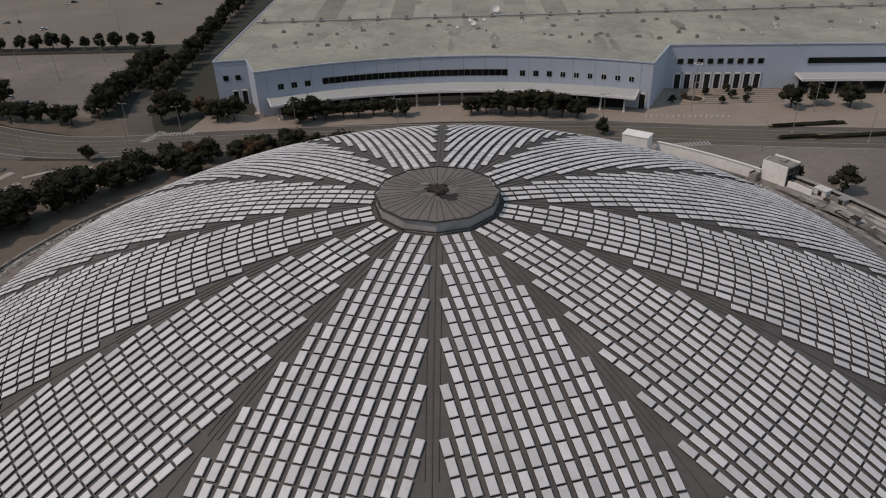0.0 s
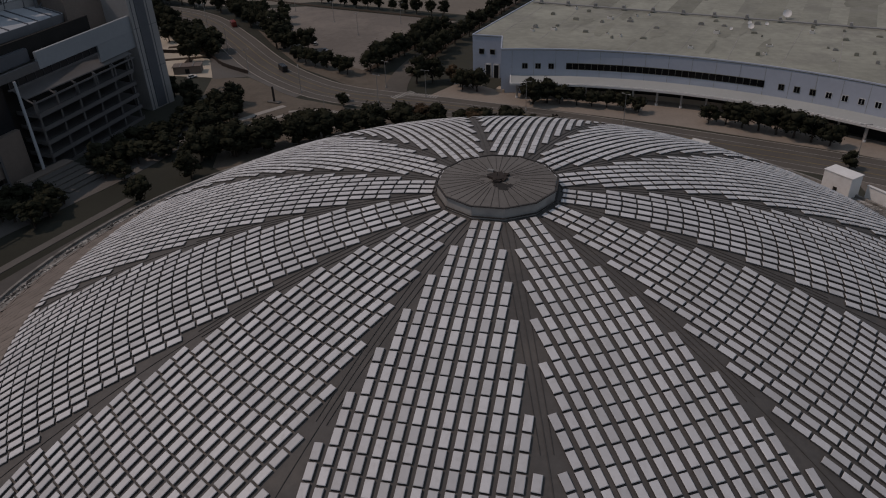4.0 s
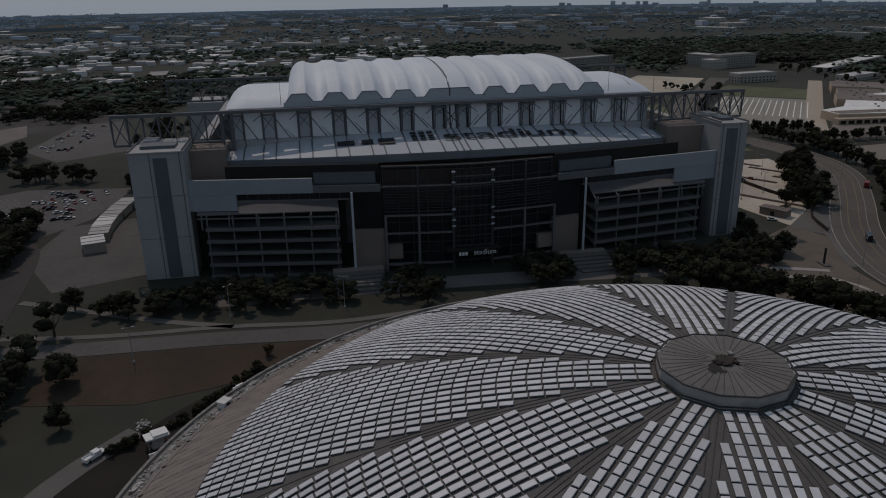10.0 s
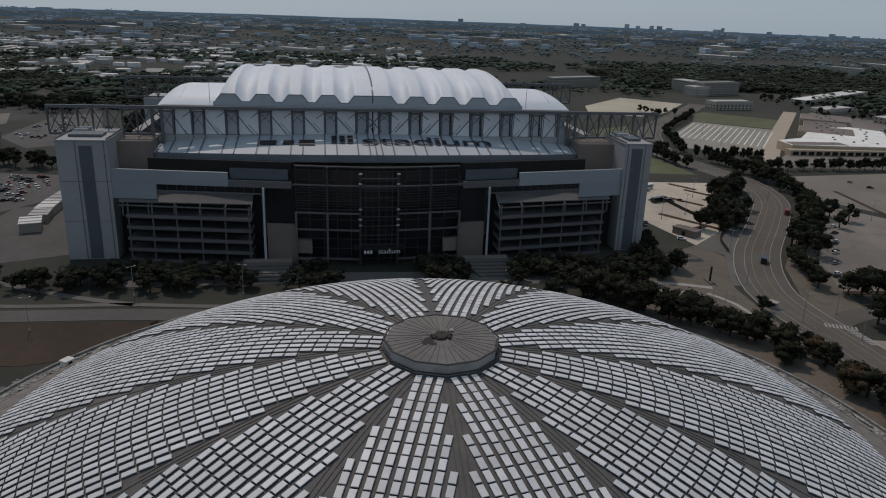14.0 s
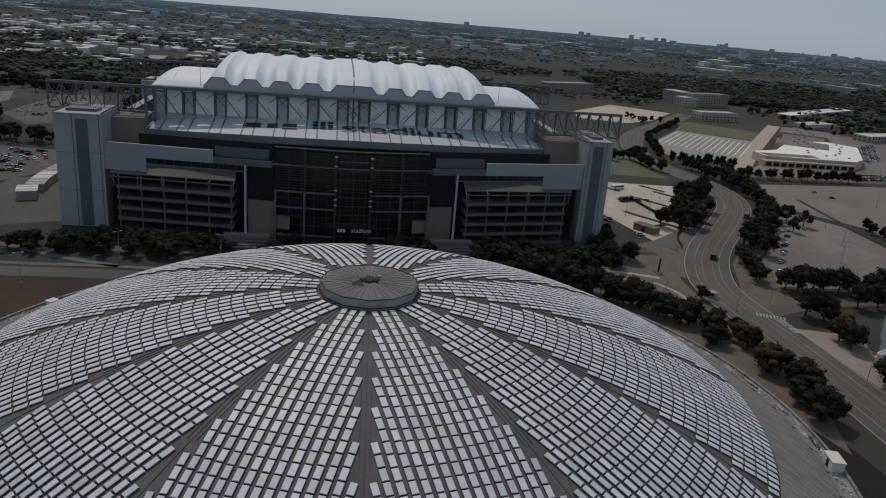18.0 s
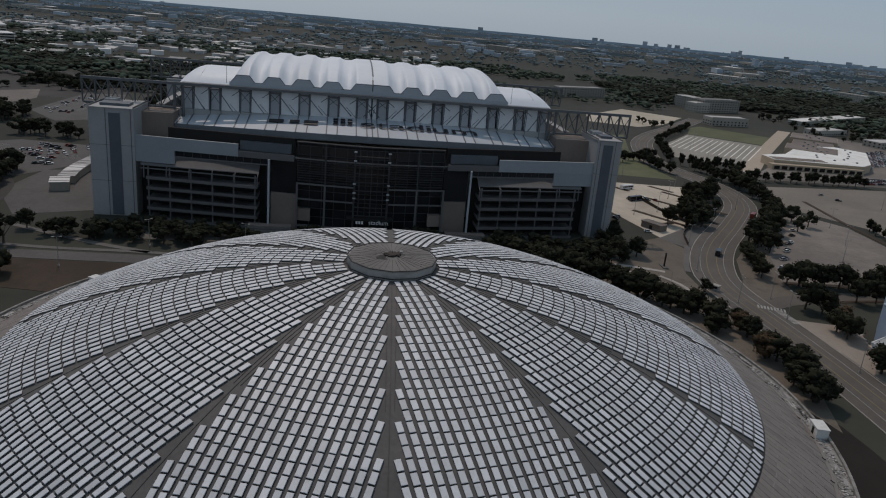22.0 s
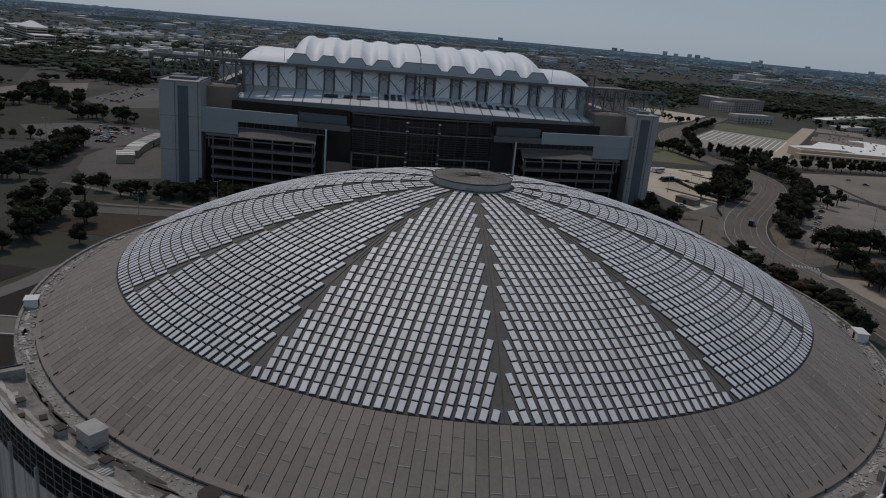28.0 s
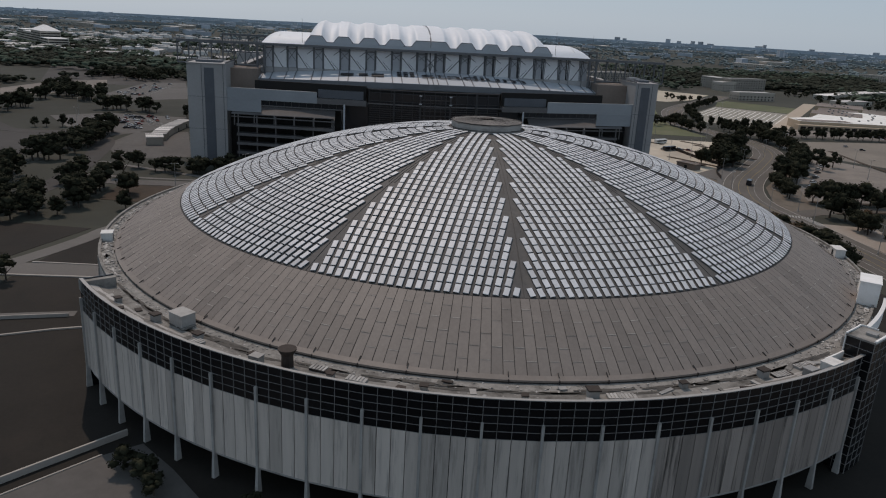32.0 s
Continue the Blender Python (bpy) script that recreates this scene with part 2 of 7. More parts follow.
M = {
    "membrane": material("roof_membrane", (0.100, 0.094, 0.089), 0.75, 0, 0.35, 0.08, 1.2, 0.2, 0.0, stain=((0.15, 0.132, 0.115), 0.4, 0.15)),
    "skylight": material("acrylic_skylight", (0.60, 0.60, 0.605), 0.52, 0, 0.12, 0.05, 1.0, 0.05, 0.15, 0.35, stain=((0.38, 0.36, 0.335), 0.3, 0.6)),
    "frame": material("skylight_frame", (0.085, 0.08, 0.076), 0.7, 0, 0.2, 0.3, 3.0, 0.0),
    "sheet": material("weathered_roof_sheet", (0.222, 0.189, 0.165), 0.6, 0, 0.28, 0.06, 1.5, 0.15, 0.10, stain=((0.142, 0.119, 0.103), 0.4, 0.12)),
    "lap": material("membrane_lap", (0.080, 0.074, 0.069), 0.75, 0, 0.3, 0.3, 3.0, 0.0),
    "seam": material("roof_seam", (0.045, 0.04, 0.037), 0.7, 0, 0.3, 0.3, 3.0, 0.0),
    "concrete": material("weathered_concrete", (0.36, 0.345, 0.325), 0.9, 0, 0.3, 0.12, 2.0, 0.3, 0.06, stain=((0.16, 0.15, 0.14), 0.5, 0.25)),
    "terrace": material("debris_covered_terrace", (0.164, 0.154, 0.141), 0.95, 0, 0.55, 0.35, 2.8, 0.5, 0.0, stain=((0.049, 0.045, 0.039), 0.9, 0.22)),
    "galleryroof": material("patched_gallery_roof", (0.20, 0.188, 0.172), 0.95, 0, 0.5, 0.3, 2.2, 0.4, 0.0, stain=((0.055, 0.05, 0.044), 0.8, 0.16)),
    "damp": material("damp_felt", (0.072, 0.066, 0.059), 0.8, 0, 0.4, 0.6, 4.0, 0.2, 0.0, stain=((0.035, 0.032, 0.028), 0.7, 0.4)),
    "laplight": material("pale_sheet_lap", (0.30, 0.275, 0.245), 0.7, 0, 0.4, 0.3, 2.0, 0.1, 0.4),
    "rubblering": material("pale_rubble_on_felt", (0.245, 0.232, 0.214), 0.95, 0, 0.5, 0.5, 3.5, 0.5, 0.0, stain=((0.075, 0.068, 0.06), 0.8, 0.3)),
    "whitepaint": material("fresh_white_paint", (0.80, 0.795, 0.775), 0.75, 0, 0.10, 0.3, 2.5, 0.08, 0.04, stain=((0.55, 0.53, 0.50), 0.35, 0.5)),
    "litter": material("terrace_rubble", (0.30, 0.285, 0.265), 0.95, 0, 0.4, 0.3, 3.0, 0.2, 0.7),
    "wallpanel": material("precast_wall_panel", (0.54, 0.475, 0.42), 0.9, 0, 0.24, 0.12, 1.4, 0.25, 0.22, stain=((0.15, 0.138, 0.125), 0.6, 0.8), streak=0.07),
    "darkglass": material("dark_glass", (0.008, 0.008, 0.009), 0.22, 0, 0.3, 0.3, 2.0, 0.0, 0.2, 0.3),
    "mullion": material("grey_mullion", (0.19, 0.185, 0.18), 0.6, 0, 0.2, 0.5, 3.0, 0.0),
    "white": material("white_painted_wall", (0.648, 0.633, 0.603), 0.8, 0, 0.16, 0.2, 2.0, 0.1, 0.05, stain=((0.353, 0.333, 0.304), 0.4, 0.4)),
    "rust": material("rusty_steel", (0.045, 0.035, 0.03), 0.8, 0.2, 0.4, 0.5, 3.0, 0.2),
    "vent": material("galvanised_box", (0.27, 0.265, 0.255), 0.6, 0.1, 0.2, 0.5, 3.0, 0.1, 0.15),
    "fabric": material("roof_fabric", (0.70, 0.73, 0.76), 0.55, 0, 0.10, 0.04, 0.6, 0.05, 0.04, stain=((0.55, 0.57, 0.60), 0.3, 0.08)),
    "translucent": material("white_fabric_wall", (0.78, 0.79, 0.80), 0.5, 0, 0.12, 0.05, 0.8, 0.05, 0.06),
    "greypanel": material("blue_grey_recessed_panel", (0.47, 0.49, 0.515), 0.55, 0, 0.15, 0.08, 0.8, 0.05, 0.06),
    "canopy": material("pale_canopy_sheet", (0.42, 0.45, 0.48), 0.5, 0.0, 0.12, 0.05, 0.8, 0.05, 0.05),
    "steel": material("painted_truss_steel", (0.125, 0.130, 0.136), 0.55, 0.1, 0.2, 0.2, 2.0, 0.05),
    "darksteel": material("dark_facade_steel", (0.05, 0.051, 0.054), 0.5, 0.1, 0.2, 0.2, 2.0, 0.05),
    # darker than grass itself: cloud shade over this side is in the colour
    "lawn": material("dark_lawn", (0.018, 0.015, 0.012), 0.95, 0, 0.5, 0.05, 1.2, 0.3, 0.0, stain=((0.029, 0.022, 0.017), 0.5, 0.04)),
    # haze over distance is painted into these three base colours
    "hazewood": material("haze_tinted_woodland", (0.150, 0.185, 0.188), 0.95, 0, 0.35, 0.003, 0.05, 0.0, 0.3, 0.05),
    "bluewood": material("blue_haze_tinted_woodland", (0.26, 0.33, 0.37), 0.95, 0, 0.3, 0.002, 0.03, 0.0, 0.3, 0.05),
    "hazewall": material("haze_tinted_far_wall", (0.36, 0.41, 0.46), 0.9, 0, 0.15, 0.02, 0.3, 0.0, 0.2),
    # darker copy of the lot surface; the south-west side's dimmer light is painted in
    "darklot": material("dark_lot_surface", (0.048, 0.044, 0.041), 0.92, 0, 0.4, 0.012, 0.4, 0.1, 0.0, stain=((0.076, 0.069, 0.063), 0.5, 0.02)),
    "cupolaroof": material("cupola_roofing", (0.160, 0.149, 0.138), 0.8, 0, 0.3, 0.15, 2.0, 0.2, 0.0, stain=((0.10, 0.09, 0.082), 0.4, 0.2)),
    "tar": material("tar_stain", (0.03, 0.027, 0.025), 0.8, 0, 0.4, 0.6, 4.0, 0.2),
    "tanlot": material("tan_lot_surface", (0.186, 0.162, 0.135), 0.92, 0, 0.3, 0.012, 0.4, 0.1, 0.0, stain=((0.256, 0.221, 0.184), 0.5, 0.02)),
    "felt": material("loose_roofing_felt", (0.36, 0.345, 0.325), 0.85, 0, 0.3, 0.4, 3.0, 0.3, 0.2, stain=((0.14, 0.13, 0.12), 0.6, 0.5)),
    "dirt": material("bare_tan_dirt", (0.145, 0.120, 0.096), 0.95, 0, 0.4, 0.06, 1.0, 0.3, 0.0, stain=((0.061, 0.051, 0.039), 0.6, 0.06)),
    # pale concrete, raised further for the sun patch on the north-west
    "midlot": material("worn_concrete_lot", (0.48, 0.42, 0.34), 0.92, 0, 0.35, 0.02, 0.4, 0.1, 0.0, stain=((0.267, 0.227, 0.188), 0.6, 0.025)),
    "greenlawn": material("rough_green_lawn", (0.106, 0.115, 0.060), 0.95, 0, 0.4, 0.02, 0.6, 0.2, 0.0, stain=((0.163, 0.144, 0.094), 0.5, 0.03)),
    # pale surface with some of the north-west sun patch in its base
    "stripelot": material("bleached_lot_surface", (0.285, 0.265, 0.225), 0.92, 0, 0.35, 0.02, 0.4, 0.1, 0.0, stain=((0.260, 0.239, 0.192), 0.6, 0.03)),
    "tanwall": material("tan_stucco", (0.42, 0.33, 0.24), 0.9, 0, 0.15, 0.1, 1.0, 0.1, 0.1),
    "mauveroof": material("brown_flat_roof", (0.20, 0.165, 0.145), 0.9, 0, 0.3, 0.04, 0.5, 0.1, 0.15),
    "whiteroof": material("white_roof_coating", (0.80, 0.785, 0.74), 0.8, 0, 0.15, 0.05, 0.8, 0.05, 0.0, stain=((0.5, 0.47, 0.41), 0.4, 0.08)),
    # darker base and heavier streaks than the other precast panels
    "wallstained": material("darker_streaked_wall_panel", (0.315, 0.268, 0.235), 0.9, 0, 0.28, 0.12, 1.4, 0.25, 0.28, stain=((0.075, 0.066, 0.058), 1.0, 0.9), streak=0.05),
    "bandmetal": material("blue_grey_metal_band", (0.29, 0.315, 0.335), 0.6, 0.05, 0.12, 0.05, 0.8, 0.05, 0.05),
    "greylot": material("grey_lot_surface", (0.099, 0.092, 0.086), 0.92, 0, 0.4, 0.015, 0.4, 0.1, 0.0, stain=((0.058, 0.053, 0.049), 0.6, 0.03)),
    "nearwood": material("dark_woodland", (0.034, 0.036, 0.026), 0.95, 0, 0.5, 0.01, 0.2, 0.0, 0.4, 0.05),
    "towerwall": material("stadium_tower_cladding", (0.33, 0.325, 0.32), 0.8, 0, 0.15, 0.06, 1.0, 0.1, 0.05),
    "towerdark": material("tower_dark_strip", (0.10, 0.11, 0.125), 0.45, 0, 0.2, 0.1, 1.0, 0.05),
    "stadiumwall": material("stadium_metal_wall", (0.21, 0.22, 0.235), 0.6, 0.05, 0.15, 0.05, 0.8, 0.05, 0.06),
    "stadiumglass": material("stadium_glass", (0.015, 0.017, 0.02), 0.2, 0, 0.3, 0.1, 1.0, 0.0, 0.25, 0.4),
    "tanpanel": material("brown_stone_panel", (0.21, 0.17, 0.145), 0.85, 0, 0.2, 0.1, 1.0, 0.1, 0.06),
    "slab": material("parking_deck_slab", (0.132, 0.128, 0.128), 0.85, 0, 0.2, 0.1, 1.0, 0.1, 0.08),
    # near-black for doors, and in place of shade on recess backings and soffits
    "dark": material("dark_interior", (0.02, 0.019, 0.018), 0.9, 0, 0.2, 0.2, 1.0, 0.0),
    "letters": material("dark_letter_film", (0.015, 0.017, 0.022), 0.5, 0, 0.1, 1.0, 5.0, 0.0),
    "lettersmall": material("pale_letter", (0.7, 0.7, 0.7), 0.5, 0, 0.1, 1.0, 5.0, 0.0),
    "hallwall": material("blue_grey_hall_panel", (0.440, 0.484, 0.561), 0.7, 0, 0.10, 0.05, 0.8, 0.05, 0.05),
    "hallroof": material("hall_roof_membrane", (0.320, 0.322, 0.270), 0.9, 0, 0.42, 0.03, 0.35, 0.1, 0.06, stain=((0.206, 0.201, 0.179), 0.6, 0.05)),
    "halldark": material("hall_roof_patch", (0.235, 0.235, 0.195), 0.9, 0, 0.4, 0.05, 0.5, 0.1, 0.15, stain=((0.286, 0.281, 0.253), 0.7, 0.06)),
    "hallcanopy": material("hall_canopy_sheet", (0.40, 0.42, 0.41), 0.6, 0, 0.12, 0.08, 1.0, 0.05, 0.05),
    "whitetrim": material("white_trim", (0.70, 0.69, 0.67), 0.7, 0, 0.08, 0.5, 3.0, 0.0),
    "plinth": material("tan_plinth", (0.40, 0.33, 0.26), 0.9, 0, 0.15, 0.2, 2.0, 0.1),
    "asphalt": material("worn_asphalt", (0.108, 0.096, 0.084), 0.92, 0, 0.3, 0.03, 0.8, 0.1, 0.0, stain=((0.155, 0.136, 0.117), 0.4, 0.05)),
    "lot": material("parking_lot_surface", (0.175, 0.152, 0.133), 0.92, 0, 0.35, 0.012, 0.4, 0.1, 0.0, stain=((0.280, 0.243, 0.207), 0.5, 0.025)),
    # base lifted above plain concrete to hold the north-west sun patch
    "palelot": material("pale_concrete_lot", (0.45, 0.395, 0.31), 0.92, 0, 0.28, 0.015, 0.4, 0.1, 0.0, stain=((0.486, 0.426, 0.337), 0.5, 0.02)),
    "paving": material("tan_paving", (0.282, 0.240, 0.202), 0.92, 0, 0.3, 0.04, 0.8, 0.1, 0.05, stain=((0.192, 0.164, 0.138), 0.5, 0.04)),
    "path": material("concrete_path", (0.126, 0.117, 0.108), 0.9, 0, 0.2, 0.06, 1.0, 0.1, 0.04),
    "drygrass": material("dry_grass", (0.051, 0.035, 0.024), 0.95, 0, 0.4, 0.03, 1.0, 0.3, 0.0, stain=((0.026, 0.022, 0.015), 0.6, 0.05)),
    "kerb": material("pale_kerb", (0.34, 0.31, 0.28), 0.9, 0, 0.2, 0.3, 2.0, 0.1),
    "line": material("road_paint", (0.33, 0.32, 0.30), 0.8, 0, 0.3, 0.3, 2.0, 0.0),
    "yellowline": material("yellow_road_paint", (0.24, 0.18, 0.075), 0.8, 0, 0.3, 0.3, 2.0, 0.0),
    "leaf": material("tree_leaves", (0.028, 0.029, 0.019), 0.95, 0, 0.5, 0.25, 2.0, 0.2, 0.35, 0.03),
    "leafbrown": material("autumn_leaves", (0.075, 0.05, 0.03), 0.9, 0, 0.5, 0.25, 2.0, 0.4, 0.35, 0.1),
    "wood": material("tree_bark", (0.07, 0.055, 0.045), 0.95, 0, 0.3, 1.0, 8.0, 0.3),
    # colour lifted a little to stand for haze over the distance
    "farwood": material("far_woodland", (0.062, 0.078, 0.057), 0.95, 0, 0.4, 0.004, 0.05, 0.0, 0.45, 0.05),
    "carwhite": material("white_car_paint", (0.72, 0.72, 0.71), 0.25, 0, 0.05, 1.0, 4.0, 0.0, 0.06, 0.5),
    "carsilver": material("silver_car_paint", (0.35, 0.35, 0.36), 0.3, 0.5, 0.05, 1.0, 4.0, 0.0, 0.1, 0.5),
    "cardark": material("dark_car_paint", (0.02, 0.02, 0.024), 0.25, 0, 0.05, 1.0, 4.0, 0.0, 0.1, 0.5),
    "carred": material("red_car_paint", (0.22, 0.03, 0.02), 0.3, 0, 0.05, 1.0, 4.0, 0.0, 0.1, 0.5),
    "tyre": material("tyre_rubber", (0.015, 0.015, 0.015), 0.9, 0, 0.1, 1.0, 4.0, 0.0),
    "farwall": material("far_building_wall", (0.374, 0.336, 0.289), 0.85, 0, 0.15, 0.05, 0.6, 0.0, 0.25),
    "farroof": material("far_building_roof", (0.50, 0.48, 0.46), 0.85, 0, 0.2, 0.05, 0.6, 0.0, 0.55),
    "brownroof": material("brown_shingle_roof", (0.26, 0.23, 0.205), 0.9, 0, 0.2, 0.05, 0.6, 0.0, 0.3),
    "pole": material("lamp_pole_steel", (0.30, 0.29, 0.28), 0.6, 0.2, 0.1, 1.0, 4.0, 0.0),
}


# ---- mesh helpers ----
def mesh_of(verts, faces, mat=None, smooth=False, name="mesh"):
    me = bpy.data.meshes.new(name)
    me.from_pydata([tuple(v) for v in verts], [], [tuple(f) for f in faces])
    if mat:
        me.materials.append(M[mat] if isinstance(mat, str) else mat)
    if smooth:
        me.polygons.foreach_set("use_smooth", [True] * len(me.polygons))
    me.update()
    return me


class Shape:
    """Collects boxes, prisms and rings into one mesh."""

    def __init__(self):
        self.v, self.f = [], []

    def add(self, verts, faces):
        k = len(self.v)
        self.v += [tuple(p) for p in verts]
        self.f += [tuple(k + i for i in f) for f in faces]
        return self

    def box(self, x0, y0, z0, x1, y1, z1, m=None):
        c = [Vector((x, y, z)) for z in (z0, z1) for y in (y0, y1) for x in (x0, x1)]
        if m is not None:
            c = [m @ p for p in c]
        return self.add(c, [(0, 2, 3, 1), (4, 5, 7, 6), (0, 1, 5, 4), (2, 6, 7, 3), (0, 4, 6, 2), (1, 3, 7, 5)])

    def beam(self, a, b, w, h=None):
        """A square bar from a to b."""
        a, b = Vector(a), Vector(b)
        d = (b - a)
        q = d.to_track_quat("X", "Z").to_matrix().to_4x4()
        h = h or w
        return self.box(0, -w / 2, -h / 2, d.length, w / 2, h / 2, Matrix.Translation(a) @ q)

    def tube(self, a, b, r0, r1=None, n=8):
        a, b = Vector(a), Vector(b)
        r1 = r0 if r1 is None else r1
        q = (b - a).to_track_quat("Z", "Y").to_matrix()
        ring = [Vector((math.cos(2 * math.pi * i / n), math.sin(2 * math.pi * i / n), 0)) for i in range(n)]
        v = [a + q @ (p * r0) for p in ring] + [b + q @ (p * r1) for p in ring]
        f = [(i, (i + 1) % n, n + (i + 1) % n, n + i) for i in range(n)]
        return self.add(v, f + [tuple(range(n))[::-1], tuple(range(n, 2 * n))])

    def prism(self, poly, z0, z1):
        """An upright prism over a polygon, anticlockwise."""
        n = len(poly)
        v = [(x, y, z0) for x, y in poly] + [(x, y, z1) for x, y in poly]
        f = [(i, (i + 1) % n, n + (i + 1) % n, n + i) for i in range(n)]
        return self.add(v, f + [tuple(range(n))[::-1], tuple(range(n, 2 * n))])

    def revolve(self, profile, a0=0.0, a1=360.0, n=144, closed=True):
        """A profile of (r, z) swept about the z axis; closed: the profile is a loop."""
        full = abs(a1 - a0 - 360) < 1e-6
        m, k = len(profile), n if full else n + 1
        v = []
        for j in range(k):
            a = radians(a0 + (a1 - a0) * j / n)
            v += [(r * math.cos(a), r * math.sin(a), z) for r, z in profile]
        f = []
        for j in range(n):
            p, q = j * m, ((j + 1) % k) * m
            for i in range(m if closed else m - 1):
                i2 = (i + 1) % m
                f.append((p + i, q + i, q + i2, p + i2))
        if closed and not full:
            f += [tuple(range(m))[::-1], tuple((k - 1) * m + i for i in range(m))]
        return self.add(v, f)

    def mesh(self, mat, smooth=False):
        return mesh_of(self.v, self.f, mat, smooth)


def part(name, shape, mat, parent, label="", m=None, smooth=False):
    """Links a shape (or a mesh) as one mesh object under a thing or a part."""
    data = shape.mesh(mat, smooth) if isinstance(shape, Shape) else shape
    ob = new(name, data)
    ob.parent = parent
    if m is not None:
        ob.matrix_basis = m
    if label:
        ob["label"] = label
    return ob


def thing(name, label, category, m=None, group="", kind="", data=None):
    ob = new(name, data)
    if m is not None:
        ob.matrix_basis = m
    return tagged(ob, label, category, group, kind)


rnd = random.Random(7)
# ---- ground ----
ground_mat = material("mixed_ground", (0.036, 0.037, 0.028), 0.95, 0, 0.5, 0.004, 0.05, 0.0, 0.0, stain=((0.060, 0.057, 0.043), 0.6, 0.005))
thing("ground", "brown and green open ground reaching the horizon", "ground", kind="structure",
      data=Shape().box(-6500, -6500, -3, 6500, 6500, 0).mesh(ground_mat))


def sheet(name, label, poly, mat, z=0.06, kind="structure", category="ground"):
    """A thin paved or planted sheet on the ground."""
    return thing(name, label, category, kind=kind, data=Shape().prism(poly, -0.2, z).mesh(mat))


def ribbon(points, width):
    """Outline polygon of a strip of that width along a line."""
    pts = [Vector(p) for p in points]
    lft, rgt = [], []
    for i, p in enumerate(pts):
        d = (pts[min(i + 1, len(pts) - 1)] - pts[max(i - 1, 0)]).normalized()
        nrm = Vector((-d.y, d.x)) * width / 2
        lft.append(tuple(p + nrm))
        rgt.append(tuple(p - nrm))
    return rgt + lft[::-1]


def spline(points, step=8.0):
    """A smooth line through the points (Catmull-Rom)."""
    p = [Vector(q) for q in points]
    p = [2 * p[0] - p[1]] + p + [2 * p[-1] - p[-2]]
    out = []
    for i in range(1, len(p) - 2):
        n = max(1, int((p[i + 1] - p[i]).length / step))
        for k in range(n):
            t = k / n
            out.append(0.5 * ((2 * p[i]) + (p[i + 1] - p[i - 1]) * t + (2 * p[i - 1] - 5 * p[i] + 4 * p[i + 1] - p[i + 2]) * t * t + (3 * p[i] - p[i - 1] - 3 * p[i + 1] + p[i + 2]) * t ** 3))
    return [tuple(q) for q in out] + [tuple(p[-2])]


def strip_mesh(points, width, z0, z1, mat, offset=0.0):
    """A strip as one mesh of quads along a line."""
    pts = [Vector(q) for q in points]
    s = Shape()
    prev = None
    for i, p in enumerate(pts):
        d = (pts[min(i + 1, len(pts) - 1)] - pts[max(i - 1, 0)]).normalized()
        nrm = Vector((-d.y, d.x))
        a, b = p + nrm * (offset + width / 2), p + nrm * (offset - width / 2)
        cur = (a, b)
        if prev:
            (pa, pb) = prev
            s.add([(pb.x, pb.y, z0), (b.x, b.y, z0), (a.x, a.y, z0), (pa.x, pa.y, z0), (pb.x, pb.y, z1), (b.x, b.y, z1), (a.x, a.y, z1), (pa.x, pa.y, z1)],
                  [(4, 5, 6, 7), (0, 1, 5, 4), (2, 3, 7, 6)])
        prev = cur
    return s.mesh(mat)


# paved apron round the dome, roads and lots
ROAD = spline([(-796, 412), (-692, 342), (-618, 289), (-560, 257), (-502, 239), (-448, 230), (-410, 236), (-372, 245), (-335, 246), (-297, 235), (-252, 208), (-205, 177), (-170, 160), (-140, 153), (-95, 156), (-50, 158), (0, 158), (60, 156), (120, 148), (200, 138), (330, 120)])
thing("road", "worn grey asphalt road with faded lane paint", "road", kind="structure", data=strip_mesh(ROAD, 21, -0.1, 0.10, "asphalt"))
DRIVE = spline([(-118, 158), (-130, 185), (-138, 230), (-141, 300), (-142, 420), (-142, 560)])
thing("road_drive", "narrow tree-lined asphalt drive beside the hall", "road", kind="structure", data=strip_mesh(DRIVE, 10, -0.1, 0.09, "asphalt"))
sheet("parking_lot_northwest", "brown worn asphalt parking lot with few cars", [(-152, 186), (-152, 286), (-262, 288), (-302, 262), (-250, 232), (-195, 202)], "lot")
sheet("parking_lot_north", "wide tan asphalt parking lot beyond the tree row", [(-150, 302), (-150, 620), (-340, 640), (-392, 430), (-388, 380), (-372, 278), (-334, 266), (-298, 276), (-262, 302)], "tanlot", 0.05)
sheet("parking_lot_stadium", "pale concrete lot beside the stadium", [(-212, 150), (-236, 172), (-280, 192), (-318, 216), (-350, 218), (-352, 140), (-300, 128)], "midlot")
sheet("parking_lot_far", "bleached striped parking lot", [(-538, 268), (-640, 336), (-592, 401), (-473, 328), (-468, 286), (-484, 257)], "stripelot")
sheet("lawn_far", "rough green grass strip behind the striped lot", [(-644, 338), (-701, 364), (-720, 384), (-664, 449), (-598, 405)], "greenlawn", 0.05)
sheet("lawn_west", "green lawn beside the curving road", [(-600, 250), (-574, 205), (-500, 190), (-400, 150), (-380, 172), (-376, 222), (-440, 215), (-500, 224)], "greenlawn", 0.05)
thing("road_tan", "tan side street between the lots", "road", kind="structure", data=strip_mesh(spline([(-425, 303), (-517, 359), (-614, 422), (-738, 503)]), 15, -0.1, 0.08, "plinth"))
thing("road_back", "asphalt street before the store", "road", kind="structure", data=strip_mesh(spline([(-402, 262), (-408, 330), (-408, 400), (-420, 520)]), 9, -0.1, 0.08, "asphalt"))
